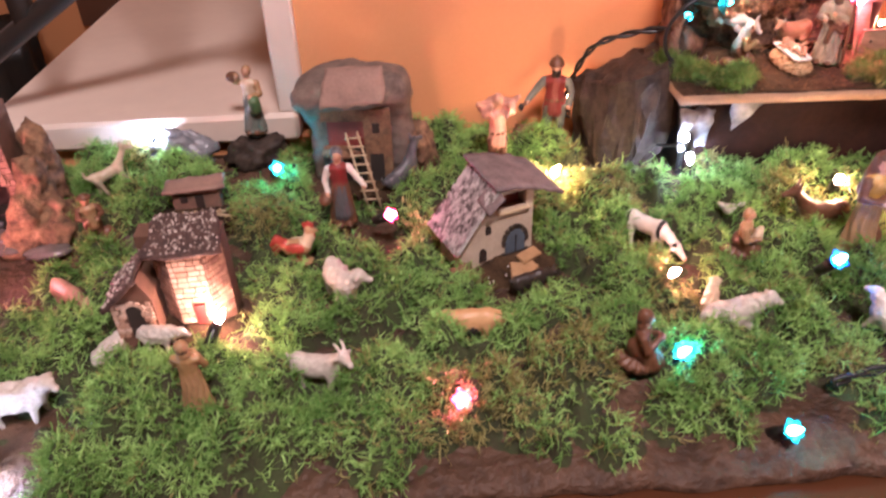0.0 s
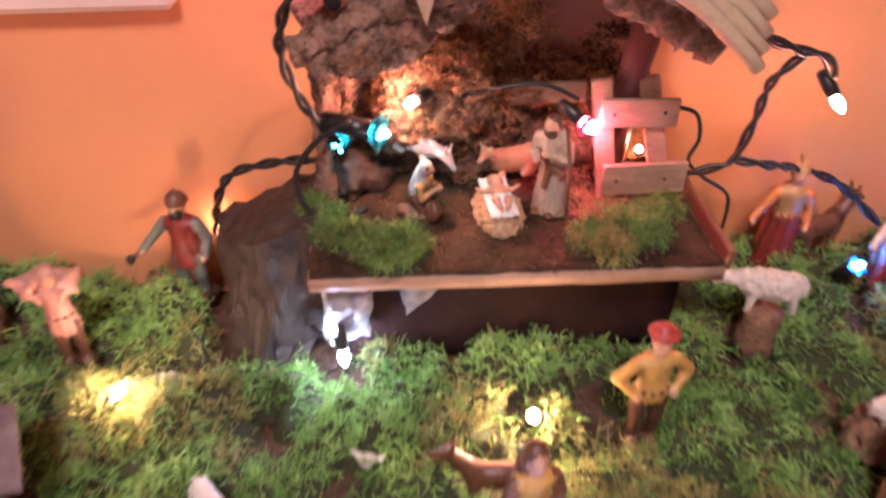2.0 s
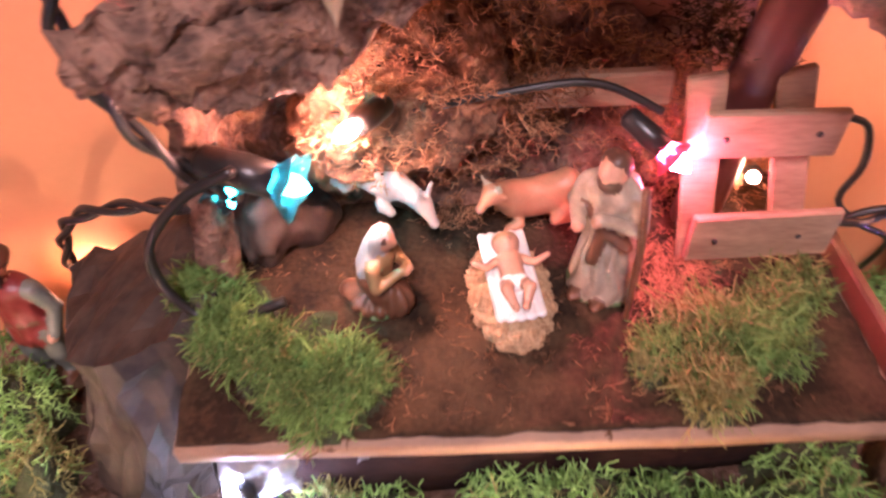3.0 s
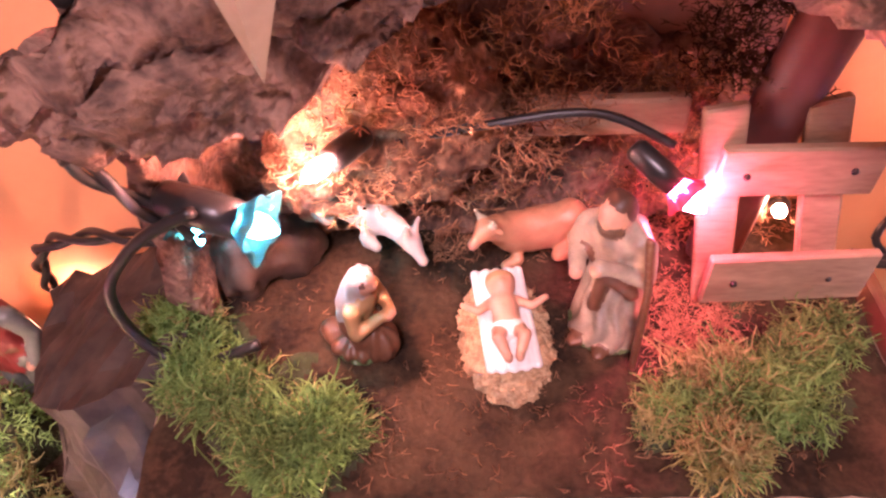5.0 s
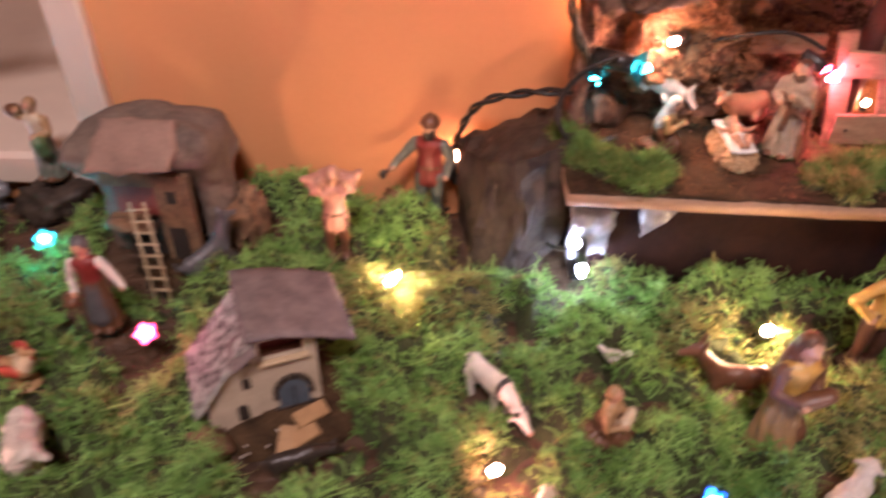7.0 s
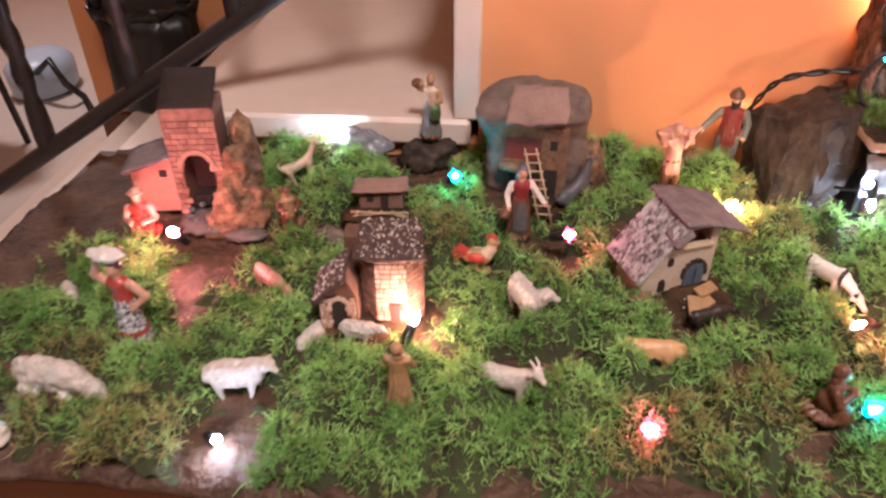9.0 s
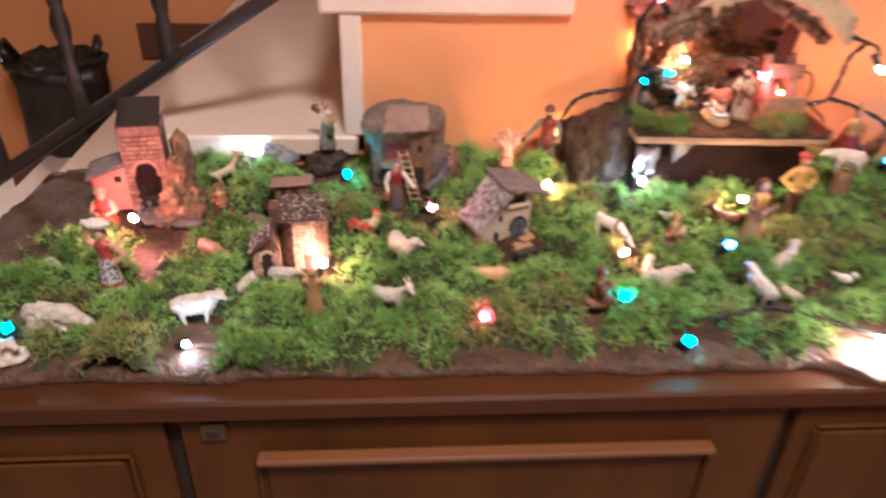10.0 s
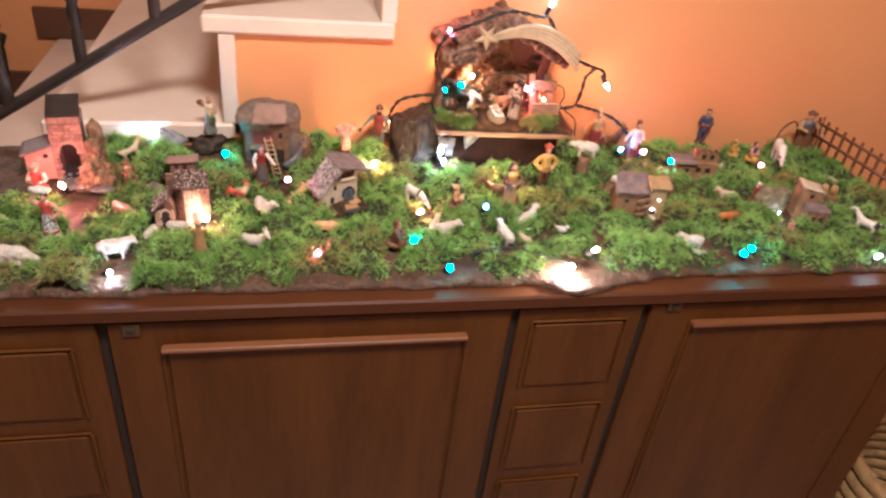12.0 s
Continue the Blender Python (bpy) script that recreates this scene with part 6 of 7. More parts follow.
    m = pose(x, y, z, 0, pitch, turn) @ Matrix.Diagonal((length, length, length, 1))
    return s, m, name, label, category, group


def put(args):
    s, m, name, label, category, group = args
    return solid(name, s, label, category, m, group)


put(animal("dog_figurine", "white and tan dog figurine standing on the moss", -0.259, 0.566, 0.040, 35, CREAM, "dog", z=FOOT + 0.006, pitch=-12))
put(animal("pig_figurine", "pink pig figurine with lowered snout in the moss", -0.251, 0.418, 0.042, -42, PINK, "pig", head="level"))
put(animal("sheep_figurine", "small white sheep figurine grazing in the moss", -0.397, 0.386, 0.030, -50, WOOL, "sheep", head="down"))
put(animal("sheep_figurine", "long white sheep figurine grazing in the moss", -0.366, 0.304, 0.054, -8, WOOL, "sheep", head="down", lying=True))
put(animal("sheep_figurine", "white sheep figurine half hidden beside the brick house", -0.204, 0.362, 0.030, 60, WOOL, "sheep", head="down", z=FOOT - 0.014))
put(animal("sheep_figurine", "white sheep figurine coming out of the brick house arch", -0.168, 0.356, 0.028, -8, WOOL, "sheep", head="level", z=PAPER + 0.010))
put(animal("sheep_figurine", "white sheep figurine standing near the front edge", -0.240, 0.311, 0.045, 8, WOOL, "sheep", face=-30))
put(animal("sheep_figurine", "white sheep figurine turned towards the front", -0.053, 0.391, 0.044, -66, WOOL, "sheep", face=58, z=FOOT + 0.002))
put(animal("goat_figurine", "white goat figurine with horns on the moss", -0.063, 0.322, 0.041, -14, WOOL, "goat", dark=WHITE, z=FOOT - 0.014, face=-35, slim=1.25))
s, m, *rest = animal("pig_figurine", "peach pig figurine with dark spots on its belly", 0.034, 0.356, 0.049, -6, PIGHIDE, "pig", head="level", z=FOOT - 0.008)
for px, pz, r in ((-0.24, 0.24, 0.07), (0.0, 0.22, 0.075)):
    s.ball((px, -0.115, pz), (r, 0.06, r), 3)
put((s, m, *rest))
put(animal("pig_figurine", "dark brown pig figurine beside the cream house", 0.080, 0.398, 0.034, 20, DARKHAIR, "pig", head="level", z=FOOT - 0.004))
s, m, *rest = animal("cow_figurine", "white cow figurine with black straps, head lowered", 0.180, 0.450, 0.044, -50, WHITE, "cow", head="down", dark=BLACKP, z=FOOT - 0.010, slim=0.8)
for px in (0.24, -0.38):
    s.ball((px, 0, 0.47 if px < 0 else 0.49), (0.024, 0.150, 0.172), 3)
put((s, m, *rest))
put(animal("sheep_figurine", "white sheep figurine lying in the moss", 0.209, 0.354, 0.046, 10, WOOL, "sheep", lying=True, face=-25))
put(animal("lamb_figurine", "cream lamb figurine behind a lying sheep", 0.199, 0.370, 0.028, 60, CREAM, "sheep"))
put(animal("sheep_figurine", "white sheep figurine with raised head, lying", 0.294, 0.330, 0.036, 125, WOOL, "sheep", z=FOOT - 0.002, pitch=-18))
put(animal("lamb_figurine", "small cream lamb figurine sitting on the moss", 0.330, 0.328, 0.024, 130, CREAM, "sheep"))
put(animal("sheep_figurine", "white sheep figurine standing, looking up", 0.348, 0.380, 0.044, 32, WOOL, "sheep", slim=0.8, face=20))
put(animal("donkey_figurine", "brown donkey figurine beside the woman", 0.316, 0.456, 0.046, 172, BROWN, "donkey"))
put(animal("dog_figurine", "grey dog figurine climbing beside the rock house", 0.000, 0.562, 0.046, 40, GREY, "dog", pitch=-25, z=FOOT - 0.006, slim=1.35))
put(animal("sheep_figurine", "pale sheep figurine lit by a yellow bulb", 0.126, 0.548, 0.030, 200, WOOL, "sheep", lying=True))
put(animal("sheep_figurine", "white sheep figurine standing on a brown stump", 0.497, 0.548, 0.044, 168, WOOL, "sheep", z=0.992, head="level"))
solid("stump", Shape(CORK).lathe([(0.016, 0.0), (0.013, 0.012), (0.011, 0.024), (0.012, 0.032)], 12, wave=0.1), "brown carved stump under a sheep", "stump", pose(0.500, 0.548, PAPER + 0.004))
put(animal("sheep_figurine", "white sheep figurine beside a small lamb", 0.592, 0.306, 0.041, 178, WOOL, "sheep"))
put(animal("lamb_figurine", "tiny white lamb figurine beside a sheep", 0.600, 0.286, 0.024, 178, WOOL, "sheep", lying=True))
put(animal("sheep_figurine", "cream sheep figurine grazing among the houses", 0.734, 0.450, 0.038, 172, CREAM, "sheep"))
put(animal("pig_figurine", "orange pig figurine in the moss", 0.694, 0.376, 0.034, 8, ORANGE, "pig", head="level", z=FOOT - 0.002))
s, m, *rest = animal("goat_figurine", "white goat figurine with a black rump", 0.936, 0.345, 0.046, 122, WHITE, "goat", dark=BLACKP)
s.ball((-0.38, 0, 0.50), (0.13, 0.135, 0.155), 3)
put((s, m, *rest))
put(animal("cow_figurine", "large white cow figurine grazing towards the front", 0.924, 0.592, 0.056, -112, WHITE, "cow", head="down", z=FOOT))
put(animal("sheep_figurine", "white sheep figurine on a rock behind the twin houses", 0.537, 0.466, 0.034, 0, WOOL, "sheep", z=FOOT + 0.014))
put(animal("lamb_figurine", "white lamb figurine near the carved castle", 0.775, 0.555, 0.026, 30, WOOL, "sheep"))
put(animal("lamb_figurine", "cream lamb figurine near the lattice fence", 1.000, 0.505, 0.026, 150, CREAM, "sheep"))
put(animal("camel_figurine", "dark brown camel figurine kneeling against the wall", 0.590, 0.640, 0.052, 20, BROWN, "donkey", dark=DARKHAIR, z=FOOT - 0.004))
s = Clay(WOOL, CREAM, step=0.0008, blend=0.002)
s.ball((0, 0, 0.003), (0.020, 0.014, 0.0042), 0, rough=(0.0006, 180))
s.limb([(-0.010, 0.001, 0.010), (0.004, 0.0, 0.011)], [0.0075, 0.0072], 0, rough=(0.0012, 350))
s.limb([(0.006, 0, 0.013), (0.010, -0.002, 0.018)], [0.005, 0.0042], 0)
s.limb([(0.010, -0.002, 0.0185), (0.016, -0.004, 0.016)], [0.0042, 0.0026], 0)
for k in (-1, 1):
    s.limb([(0.009, 0.003 * k - 0.002, 0.020), (0.008, 0.0065 * k - 0.002, 0.019)], 0.0016, 0)
    s.limb([(0.004, 0.007 * k, 0.006), (0.012, 0.008 * k, 0.0055)], 0.0022, 0)
solid("lamb_figurine", s, "white lamb figurine lying on an oval white base", "animal figurine", pose(-0.388, 0.256, PAPER + 0.004, 0, 0, -10), "animal figurines")
for x, y, l in ((0.393, 0.343, "tiny white bird figurine on the moss"), (0.255, 0.474, "tiny white duck figurine with orange beak")):
    s = Shape(WHITE, ORANGE)
    s.ball((0, 0, 0.006), (0.008, 0.0045, 0.005))
    s.ball((0.007, 0, 0.012), 0.0032)
    s.tube([(0.009, 0, 0.012), (0.013, 0, 0.011)], [0.0014, 0.0004], 6, 1)
    s.tube([(0.004, 0, 0.007), (0.006, 0, 0.012)], 0.0022, 6)
    s.tube([(-0.006, 0, 0.007), (-0.012, 0, 0.010)], [0.003, 0.001], 6)
    solid("bird_figurine", s, l, "animal figurine", pose(x, y, FOOT, 0, 0, -30), "animal figurines")
# rooster
s = Clay(CREAM, RED, TAN, step=0.0009, blend=0.002)
s.limb([(-0.008, 0, 0.015), (0.004, 0, 0.016)], [0.0075, 0.0088], 2, 0.8)
s.limb([(0.006, 0, 0.018), (0.012, 0, 0.026), (0.013, 0, 0.034)], [0.0075, 0.0055, 0.0042], 0, 0.8)
s.limb([(0.013, 0, 0.035), (0.020, 0, 0.034)], [0.0042, 0.0014], 2)
for px, pz in ((0.009, 0.040), (0.013, 0.0415), (0.016, 0.040)):
    s.ball((px, 0, pz), (0.0022, 0.0014, 0.0030), 1)
s.ball((0.0165, 0, 0.029), (0.0016, 0.0014, 0.0035), 1)
for k in range(5):
    s.limb([(-0.010, 0, 0.017), (-0.018, 0.0012 * (k - 2), 0.026 - 0.003 * k), (-0.024, 0.002 * (k - 2), 0.019 - 0.004 * k)], [0.0045, 0.0034, 0.0014], 1 if k % 2 == 0 else 2)
for k in (-1, 1):
    s.ball((-0.001, 0.0062 * k, 0.017), (0.0085, 0.0022, 0.0055), 1 if k < 0 else 0)
    s.limb([(0, 0.003 * k, 0.010), (0.001, 0.003 * k, 0.001)], 0.0015, 1)
s.ball((0, 0, 0.000), (0.013, 0.011, 0.0022), 2)
solid("rooster_figurine", s, "cream rooster figurine with red comb and tail", "animal figurine", pose(-0.090, 0.452, FOOT - 0.004, 0, 0, -8) @ Matrix.Scale(0.82, 4), "animal figurines")

# ---- raised stable ----
PZ = 1.041
box_ = thing("support_box", "black paper box that carries the stable", "box", pose(0, 0, 0))
part("body", Shape(PLASTIC).box((0.343, 0.604, (PAPER + 1.0325) / 2), (0.206, 0.085, 1.0325 - PAPER), bevel=0.002), box_)
part("cover", Shape(SOOTY).sheet([(0.245, 0.5595, 0.957), (0.447, 0.5595, 0.957), (0.447, 0.5595, 1.031), (0.243, 0.5595, 1.031)], 0.0015, 12, 8, 0.002, 30), box_, "dark brown paper front")
solid("plastic_film", Shape(FOIL).sheet([(0.232, 0.548, 0.985), (0.256, 0.546, 0.988), (0.262, 0.552, 1.022), (0.232, 0.552, 1.022)], 0.001, 10, 10, 0.005, 60, ragged=0.003), "crumpled pale plastic film hanging under the stable", "film")
solid("plastic_film", Shape(FOIL).sheet([(0.278, 0.550, 1.000), (0.290, 0.551, 1.012), (0.306, 0.5535, 1.026), (0.276, 0.5535, 1.026)], 0.0008, 8, 8, 0.003, 60, ragged=0.002), "crumpled clear plastic flap under the stable", "film")

st = thing("stable", "rustic bark stable on a raised wooden board", "stable", pose(0, 0, 0))
part("base_board", Shape(EDGEWOOD).sheet([(0.226, 0.541, 1.0385), (0.455, 0.529, 1.0395), (0.460, 0.650, 1.0425), (0.226, 0.650, 1.0415)], 0.0075, 16, 8, 0.0006, 40), st, "raw wooden base board")
part("soil", Shape(SOIL).sheet([(0.2262, 0.5430, 1.0400), (0.4540, 0.5315, 1.0410), (0.4570, 0.646, 1.045), (0.2262, 0.646, 1.044)], 0.002, 60, 34, 0.0012, 90, ragged=0.0012), st, "brown painted soil")
part("back_panel", Shape(BROWNBOARD).sheet([(0.330, 0.648, 1.04), (0.428, 0.648, 1.04), (0.428, 0.650, 1.172), (0.330, 0.650, 1.212)], 0.004, 8, 8, 0.0006, 50), st, "smooth brown back board")
part("back_bark", Shape(BARK).sheet([(0.235, 0.640, 1.04), (0.372, 0.640, 1.04), (0.362, 0.643, 1.205), (0.240, 0.643, 1.175)], 0.008, 26, 30, 0.008, 55, ragged=0.006), st, "rough cork bark back wall")
part("back_bark", Shape(BARK).sheet([(0.362, 0.641, 1.04), (0.418, 0.641, 1.04), (0.414, 0.644, 1.112), (0.362, 0.644, 1.125)], 0.006, 16, 20, 0.005, 70, ragged=0.005, seed=2), st)
part("roof", Shape(BARK).sheet([(0.233, 0.572, 1.144), (0.338, 0.556, 1.212), (0.338, 0.655, 1.226), (0.224, 0.655, 1.172)], 0.012, 40, 34, 0.007, 60, ragged=0.006), st, "rough dark cork bark roof slab")
part("roof_apron", Shape(BARK).sheet([(0.236, 0.578, 1.136), (0.282, 0.574, 1.143), (0.328, 0.566, 1.184), (0.230, 0.572, 1.152)], 0.012, 44, 36, 0.0055, 95, ragged=0.005), st)
part("roof_apron", Shape(BARK).sheet([(0.230, 0.574, 1.150), (0.328, 0.566, 1.182), (0.338, 0.560, 1.212), (0.234, 0.570, 1.152)], 0.010, 30, 16, 0.006, 60, ragged=0.004, seed=4), st)
part("roof", Shape(BARK).sheet([(0.336, 0.556, 1.213), (0.446, 0.572, 1.152), (0.452, 0.655, 1.158), (0.336, 0.655, 1.226)], 0.012, 40, 30, 0.006, 60, ragged=0.006), st)
part("ridge_bark", Shape(BARK).tube([(0.326, 0.560, 1.208), (0.336, 0.60, 1.215), (0.338, 0.652, 1.222)], [0.006, 0.008, 0.007], 12), st)
part("corner_stump", Clay(DARKROCK, step=0.0016, blend=0.005, seed=6.0).ball((0.250, 0.624, 1.054), (0.012, 0.014, 0.018), rough=(0.003, 160)).ball((0.262, 0.630, 1.050), (0.014, 0.010, 0.014), rough=(0.003, 160)), st, "dark bark stump at the corner")
part("cork_mound", Clay(CORK, step=0.0015, blend=0.006, seed=4.0).ball((0.304, 0.630, 1.105), (0.036, 0.016, 0.034), rough=(0.0042, 240)).ball((0.283, 0.626, 1.092), (0.018, 0.014, 0.022), rough=(0.004, 240)), st, "orange cork mound at the back")
part("side_bark", Shape(BARK).sheet([(0.238, 0.60, 1.04), (0.246, 0.645, 1.04), (0.248, 0.645, 1.15), (0.242, 0.60, 1.135)], 0.008, 12, 20, 0.005, 55, ragged=0.004), st)
part("branch_post", Shape(REDSTICK).tube([(0.411, 0.617, 1.050), (0.415, 0.615, 1.110), (0.424, 0.612, 1.172)], [0.0085, 0.0085, 0.009], 12), st, "reddish brown branch post")
part("side_plank", Shape(BROWN).box((0.459, 0.574, 1.043), (0.005, 0.085, 0.013), (0, 8, -2), bevel=0.001), st, "dark side plank")
part("shelf_board", Shape(PLANK).box((0.371, 0.628, 1.103), (0.046, 0.005, 0.013), (0, -4, -8), bevel=0.001), st)
fe = part("fence", Shape(PLANK).box((0.4275, 0.5975, 1.0585), (0.052, 0.0035, 0.0210), (0, -1, -2), bevel=0.0007), st, "pale plank fence")
part("board", Shape(PLANK).box((0.4195, 0.6020, 1.1000), (0.046, 0.0035, 0.0175), (0, 1, -2), bevel=0.0007), fe)
for x, h, lean in ((0.4020, 0.078, -9), (0.4330, 0.079, -14)):
    part("picket", Shape(PLANK).box((x, 0.6055, 1.042 + h / 2), (0.0120, 0.0035, h), (-3, lean, -2), bevel=0.0007), fe)
for x, z in ((0.404, 1.1005), (0.434, 1.1005), (0.410, 1.0585), (0.440, 1.0585)):
    part("nail", Shape(IRON).ball((x, 0.5995 if z > 1.08 else 0.5955, z), 0.0011, u=8, v=6), fe)

# comet with a carved tail
comet = thing("comet_star", "carved pale wooden star with a long curved tail", "star", pose(0.292, 0.5535, 1.1935, -12, 0, -4))
sp = Shape(PALEWOOD)
front, tip = sp.bm.verts.new((0, -0.007, 0)), sp.bm.verts.new((0, 0.0, 0))
ring = []
for i in range(10):
    a = -math.pi / 2 + i * math.pi / 5 + 0.04
    r = 0.021 if i % 2 == 0 else 0.0085
    ring.append(sp.bm.verts.new((r * math.cos(a), 0, r * math.sin(a))))
for i in range(10):
    sp.bm.faces.new((front, ring[i], ring[(i + 1) % 10]))
    sp.bm.faces.new((tip, ring[(i + 1) % 10], ring[i]))
sp._mark(0, 0, False)
part("star", sp, comet)
for k in range(4):
    tl = Shape(PALEWOOD)
    pts = [(0.010 + 0.146 * u, 0.002 + 0.001 * k, (0.011 - 0.0080 * k) * (0.25 + 0.75 * u) + 0.026 * math.sin(u * 2.2) - 0.050 * u ** 2.4) for u in [i / 14 for i in range(15)]]
    tl.tube(pts, [0.0014 + 0.0038 * math.sin(0.25 + 2.3 * i / 14) for i in range(15)], 8)
    part("tail_ray", tl, comet)

# figures in the stable
def manger():
    s = Clay(PALESTRAW, LINEN, SKIN, TAN, step=0.00062, blend=0.0012, seed=3.0)
    s.ball((0, 0.001, 0.010), (0.0165, 0.0275, 0.0095), 0, (5, 0, 0), rough=(0.0016, 420))
    for i in range(16):
        a = i * 0.393
        s.ball((0.0135 * math.cos(a), 0.0245 * math.sin(a), 0.008 + 0.003 * math.sin(a)), (0.0042, 0.0048, 0.0042), 0, rough=(0.0016, 520))
    s.limb([(0, -0.020, 0.0182), (0, 0.0235, 0.0228)], 0.0022, 1)
    for k in (-1, 1):
        s.limb([(0.0082 * k, -0.020, 0.0190), (0.0082 * k, 0.0235, 0.0235)], 0.0018, 1)
        s.limb([(0.0042 * k, -0.020, 0.0184), (0.0042 * k, 0.0235, 0.0230)], 0.0022, 1)
    s.ball((0, 0.0125, 0.0285), (0.0052, 0.0056, 0.0056), 2)
    s.ball((0, 0.0150, 0.0283), (0.0056, 0.0048, 0.0055), 3)
    s.ball((0, 0.0115, 0.0342), (0.0009, 0.0011, 0.0010), 2)
    s.limb([(0, -0.003, 0.0245), (0, 0.0055, 0.0262)], [0.0050, 0.0050], 2, 1.0)
    s.ball((0, -0.0062, 0.0248), (0.0062, 0.0040, 0.0046), 1)
    for k in (-1, 1):
        s.limb([(0.0048 * k, 0.0062, 0.0262), (0.0098 * k, 0.0022, 0.0270), (0.0150 * k, 0.0040, 0.0295)], [0.0021, 0.0018, 0.0013], 2)
        s.limb([(0.0032 * k, -0.0070, 0.0252), (0.0046 * k, -0.0120, 0.0290), (0.0022 * k, -0.0180, 0.0235)], [0.0028, 0.0025, 0.0016], 2)
        s.ball((0.0020 * k, -0.0190, 0.0240), (0.0013, 0.0018, 0.0024), 2)
    return s


solid("manger_figurine", manger(), "infant figurine on a white cloth in a straw manger", "figurine", pose(0.3370, 0.588, PZ + 0.000, 0, 0, 4) @ Matrix.Diagonal((0.86, 0.80, 0.70, 1)), "figurines in the stable")
figurine("stooping old man figurine in a beige robe on a green base", 0.370, 0.592, 0.067, -42, ROBE, ROBE, HAIR, ROBE, False, "fore", "pray", ("shawl", "staff", "beard", "sash"), z=PZ + 0.002, foot=GREENP, accent=ROBE, group="figurines in the stable", wide=1.12, step=0.014, bow=0.25)
figurine("kneeling woman figurine with a pale veil and brown dress", 0.291, 0.591, 0.040, 62, BROWN, GOLD, HAIR, GOLD, False, "pray", "pray", ("veil",), z=PZ + 0.002, foot=GREENP, accent=PALEGREY, group="figurines in the stable", step=0.015, bow=0.2, kneel=True)
put(animal("ox_figurine", "reddish brown ox figurine lying in the straw", 0.350, 0.620, 0.037, 190, OXHIDE, "cow", z=PZ + 0.013, head="up", dark=CREAM, group="figurines in the stable", lying=True, face=30, pitch=4, slim=1.1))
put(animal("donkey_figurine", "pale donkey figurine lying behind the woman", 0.289, 0.622, 0.038, -28, PALEGREY, "donkey", z=PZ + 0.029, head="level", group="figurines in the stable", lying=True, face=-15, pitch=22))

rng = random.Random(21)
patch = []
for k in range(34):
    u = rng.random()
    patch.append((0.234 + 0.046 * u + rng.gauss(0, 0.006), 0.592 - 0.036 * u + rng.gauss(0, 0.006), rng.uniform(0.007, 0.013), rng.uniform(0.004, 0.009), 0.0))
for k in range(34):
    u = rng.random()
    patch.append((0.388 + 0.046 * u + rng.gauss(0, 0.005), 0.556 + 0.026 * u + rng.gauss(0, 0.009), rng.uniform(0.007, 0.012), rng.uniform(0.004, 0.010), 1.0 if rng.random() < 0.12 else 0.0))
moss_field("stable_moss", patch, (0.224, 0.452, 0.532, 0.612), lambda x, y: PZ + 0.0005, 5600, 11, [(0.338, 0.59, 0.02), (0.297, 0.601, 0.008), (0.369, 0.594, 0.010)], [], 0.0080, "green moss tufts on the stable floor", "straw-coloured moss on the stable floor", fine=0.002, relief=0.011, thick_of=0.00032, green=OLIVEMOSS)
spots = [(rng.uniform(0.31, 0.40), rng.uniform(0.628, 0.640), PZ + 0.002, rng.uniform(0.022, 0.03), rng.uniform(0.008, 0.02)) for k in range(16)]
spots += [(rng.uniform(0.285, 0.366), rng.uniform(0.628, 0.640), rng.uniform(1.06, 1.205), rng.uniform(0.030, 0.044), rng.uniform(0.020, 0.034)) for k in range(80)]
spots += [(0.338 + 0.011 * math.cos(a), 0.590 + 0.022 * math.sin(a), PZ + 0.002, 0.010, 0.014) for a in [0.42 * i for i in range(15)]]
spots += [(rng.uniform(0.412, 0.440), rng.uniform(0.622, 0.634), rng.uniform(1.045, 1.085), rng.uniform(0.016, 0.024), 0.014) for k in range(14)]

spots += [(0.300 + 0.026 * math.cos(a) * k, 0.616 - 0.006 * k, 1.112 + 0.030 * math.sin(a) * k, rng.uniform(0.022, 0.032), rng.uniform(0.014, 0.022)) for a, k in [(0.9 * i, 0.35 + 0.045 * i) for i in range(15)]]
spots += [(rng.uniform(0.366, 0.410), rng.uniform(0.630, 0.638), rng.uniform(1.045, 1.112), rng.uniform(0.022, 0.032), 0.018) for k in range(20)]
litter = [(rng.uniform(0.245, 0.43), 0.620 - 0.075 * rng.random() ** 1.8, PZ - 0.002, rng.uniform(0.026, 0.040), 0.010) for k in range(70)]
scatter("stable_brush", [(rng.uniform(0.392, 0.418), rng.uniform(0.618, 0.632), rng.uniform(1.112, 1.140), rng.uniform(0.020, 0.030), 0.016) for k in range(16)], SOIL, "dark dry brush tucked behind the plank fence", "brush", 14, 34, 0.05, SOIL)
spots += [(rng.uniform(0.384, 0.412), rng.uniform(0.575, 0.612), PZ + 0.001, rng.uniform(0.018, 0.026), 0.012) for k in range(26)]
scatter("stable_straw", spots, STRAW, "brown straw and fibre heaped against the stable back", "straw", 12, 34, 0.02, SOIL)

scatter("floor_straw", litter, FLOORSTRAW, "dark brown straw strewn on the stable floor", "straw", 13, 26, 0.10, SOIL)

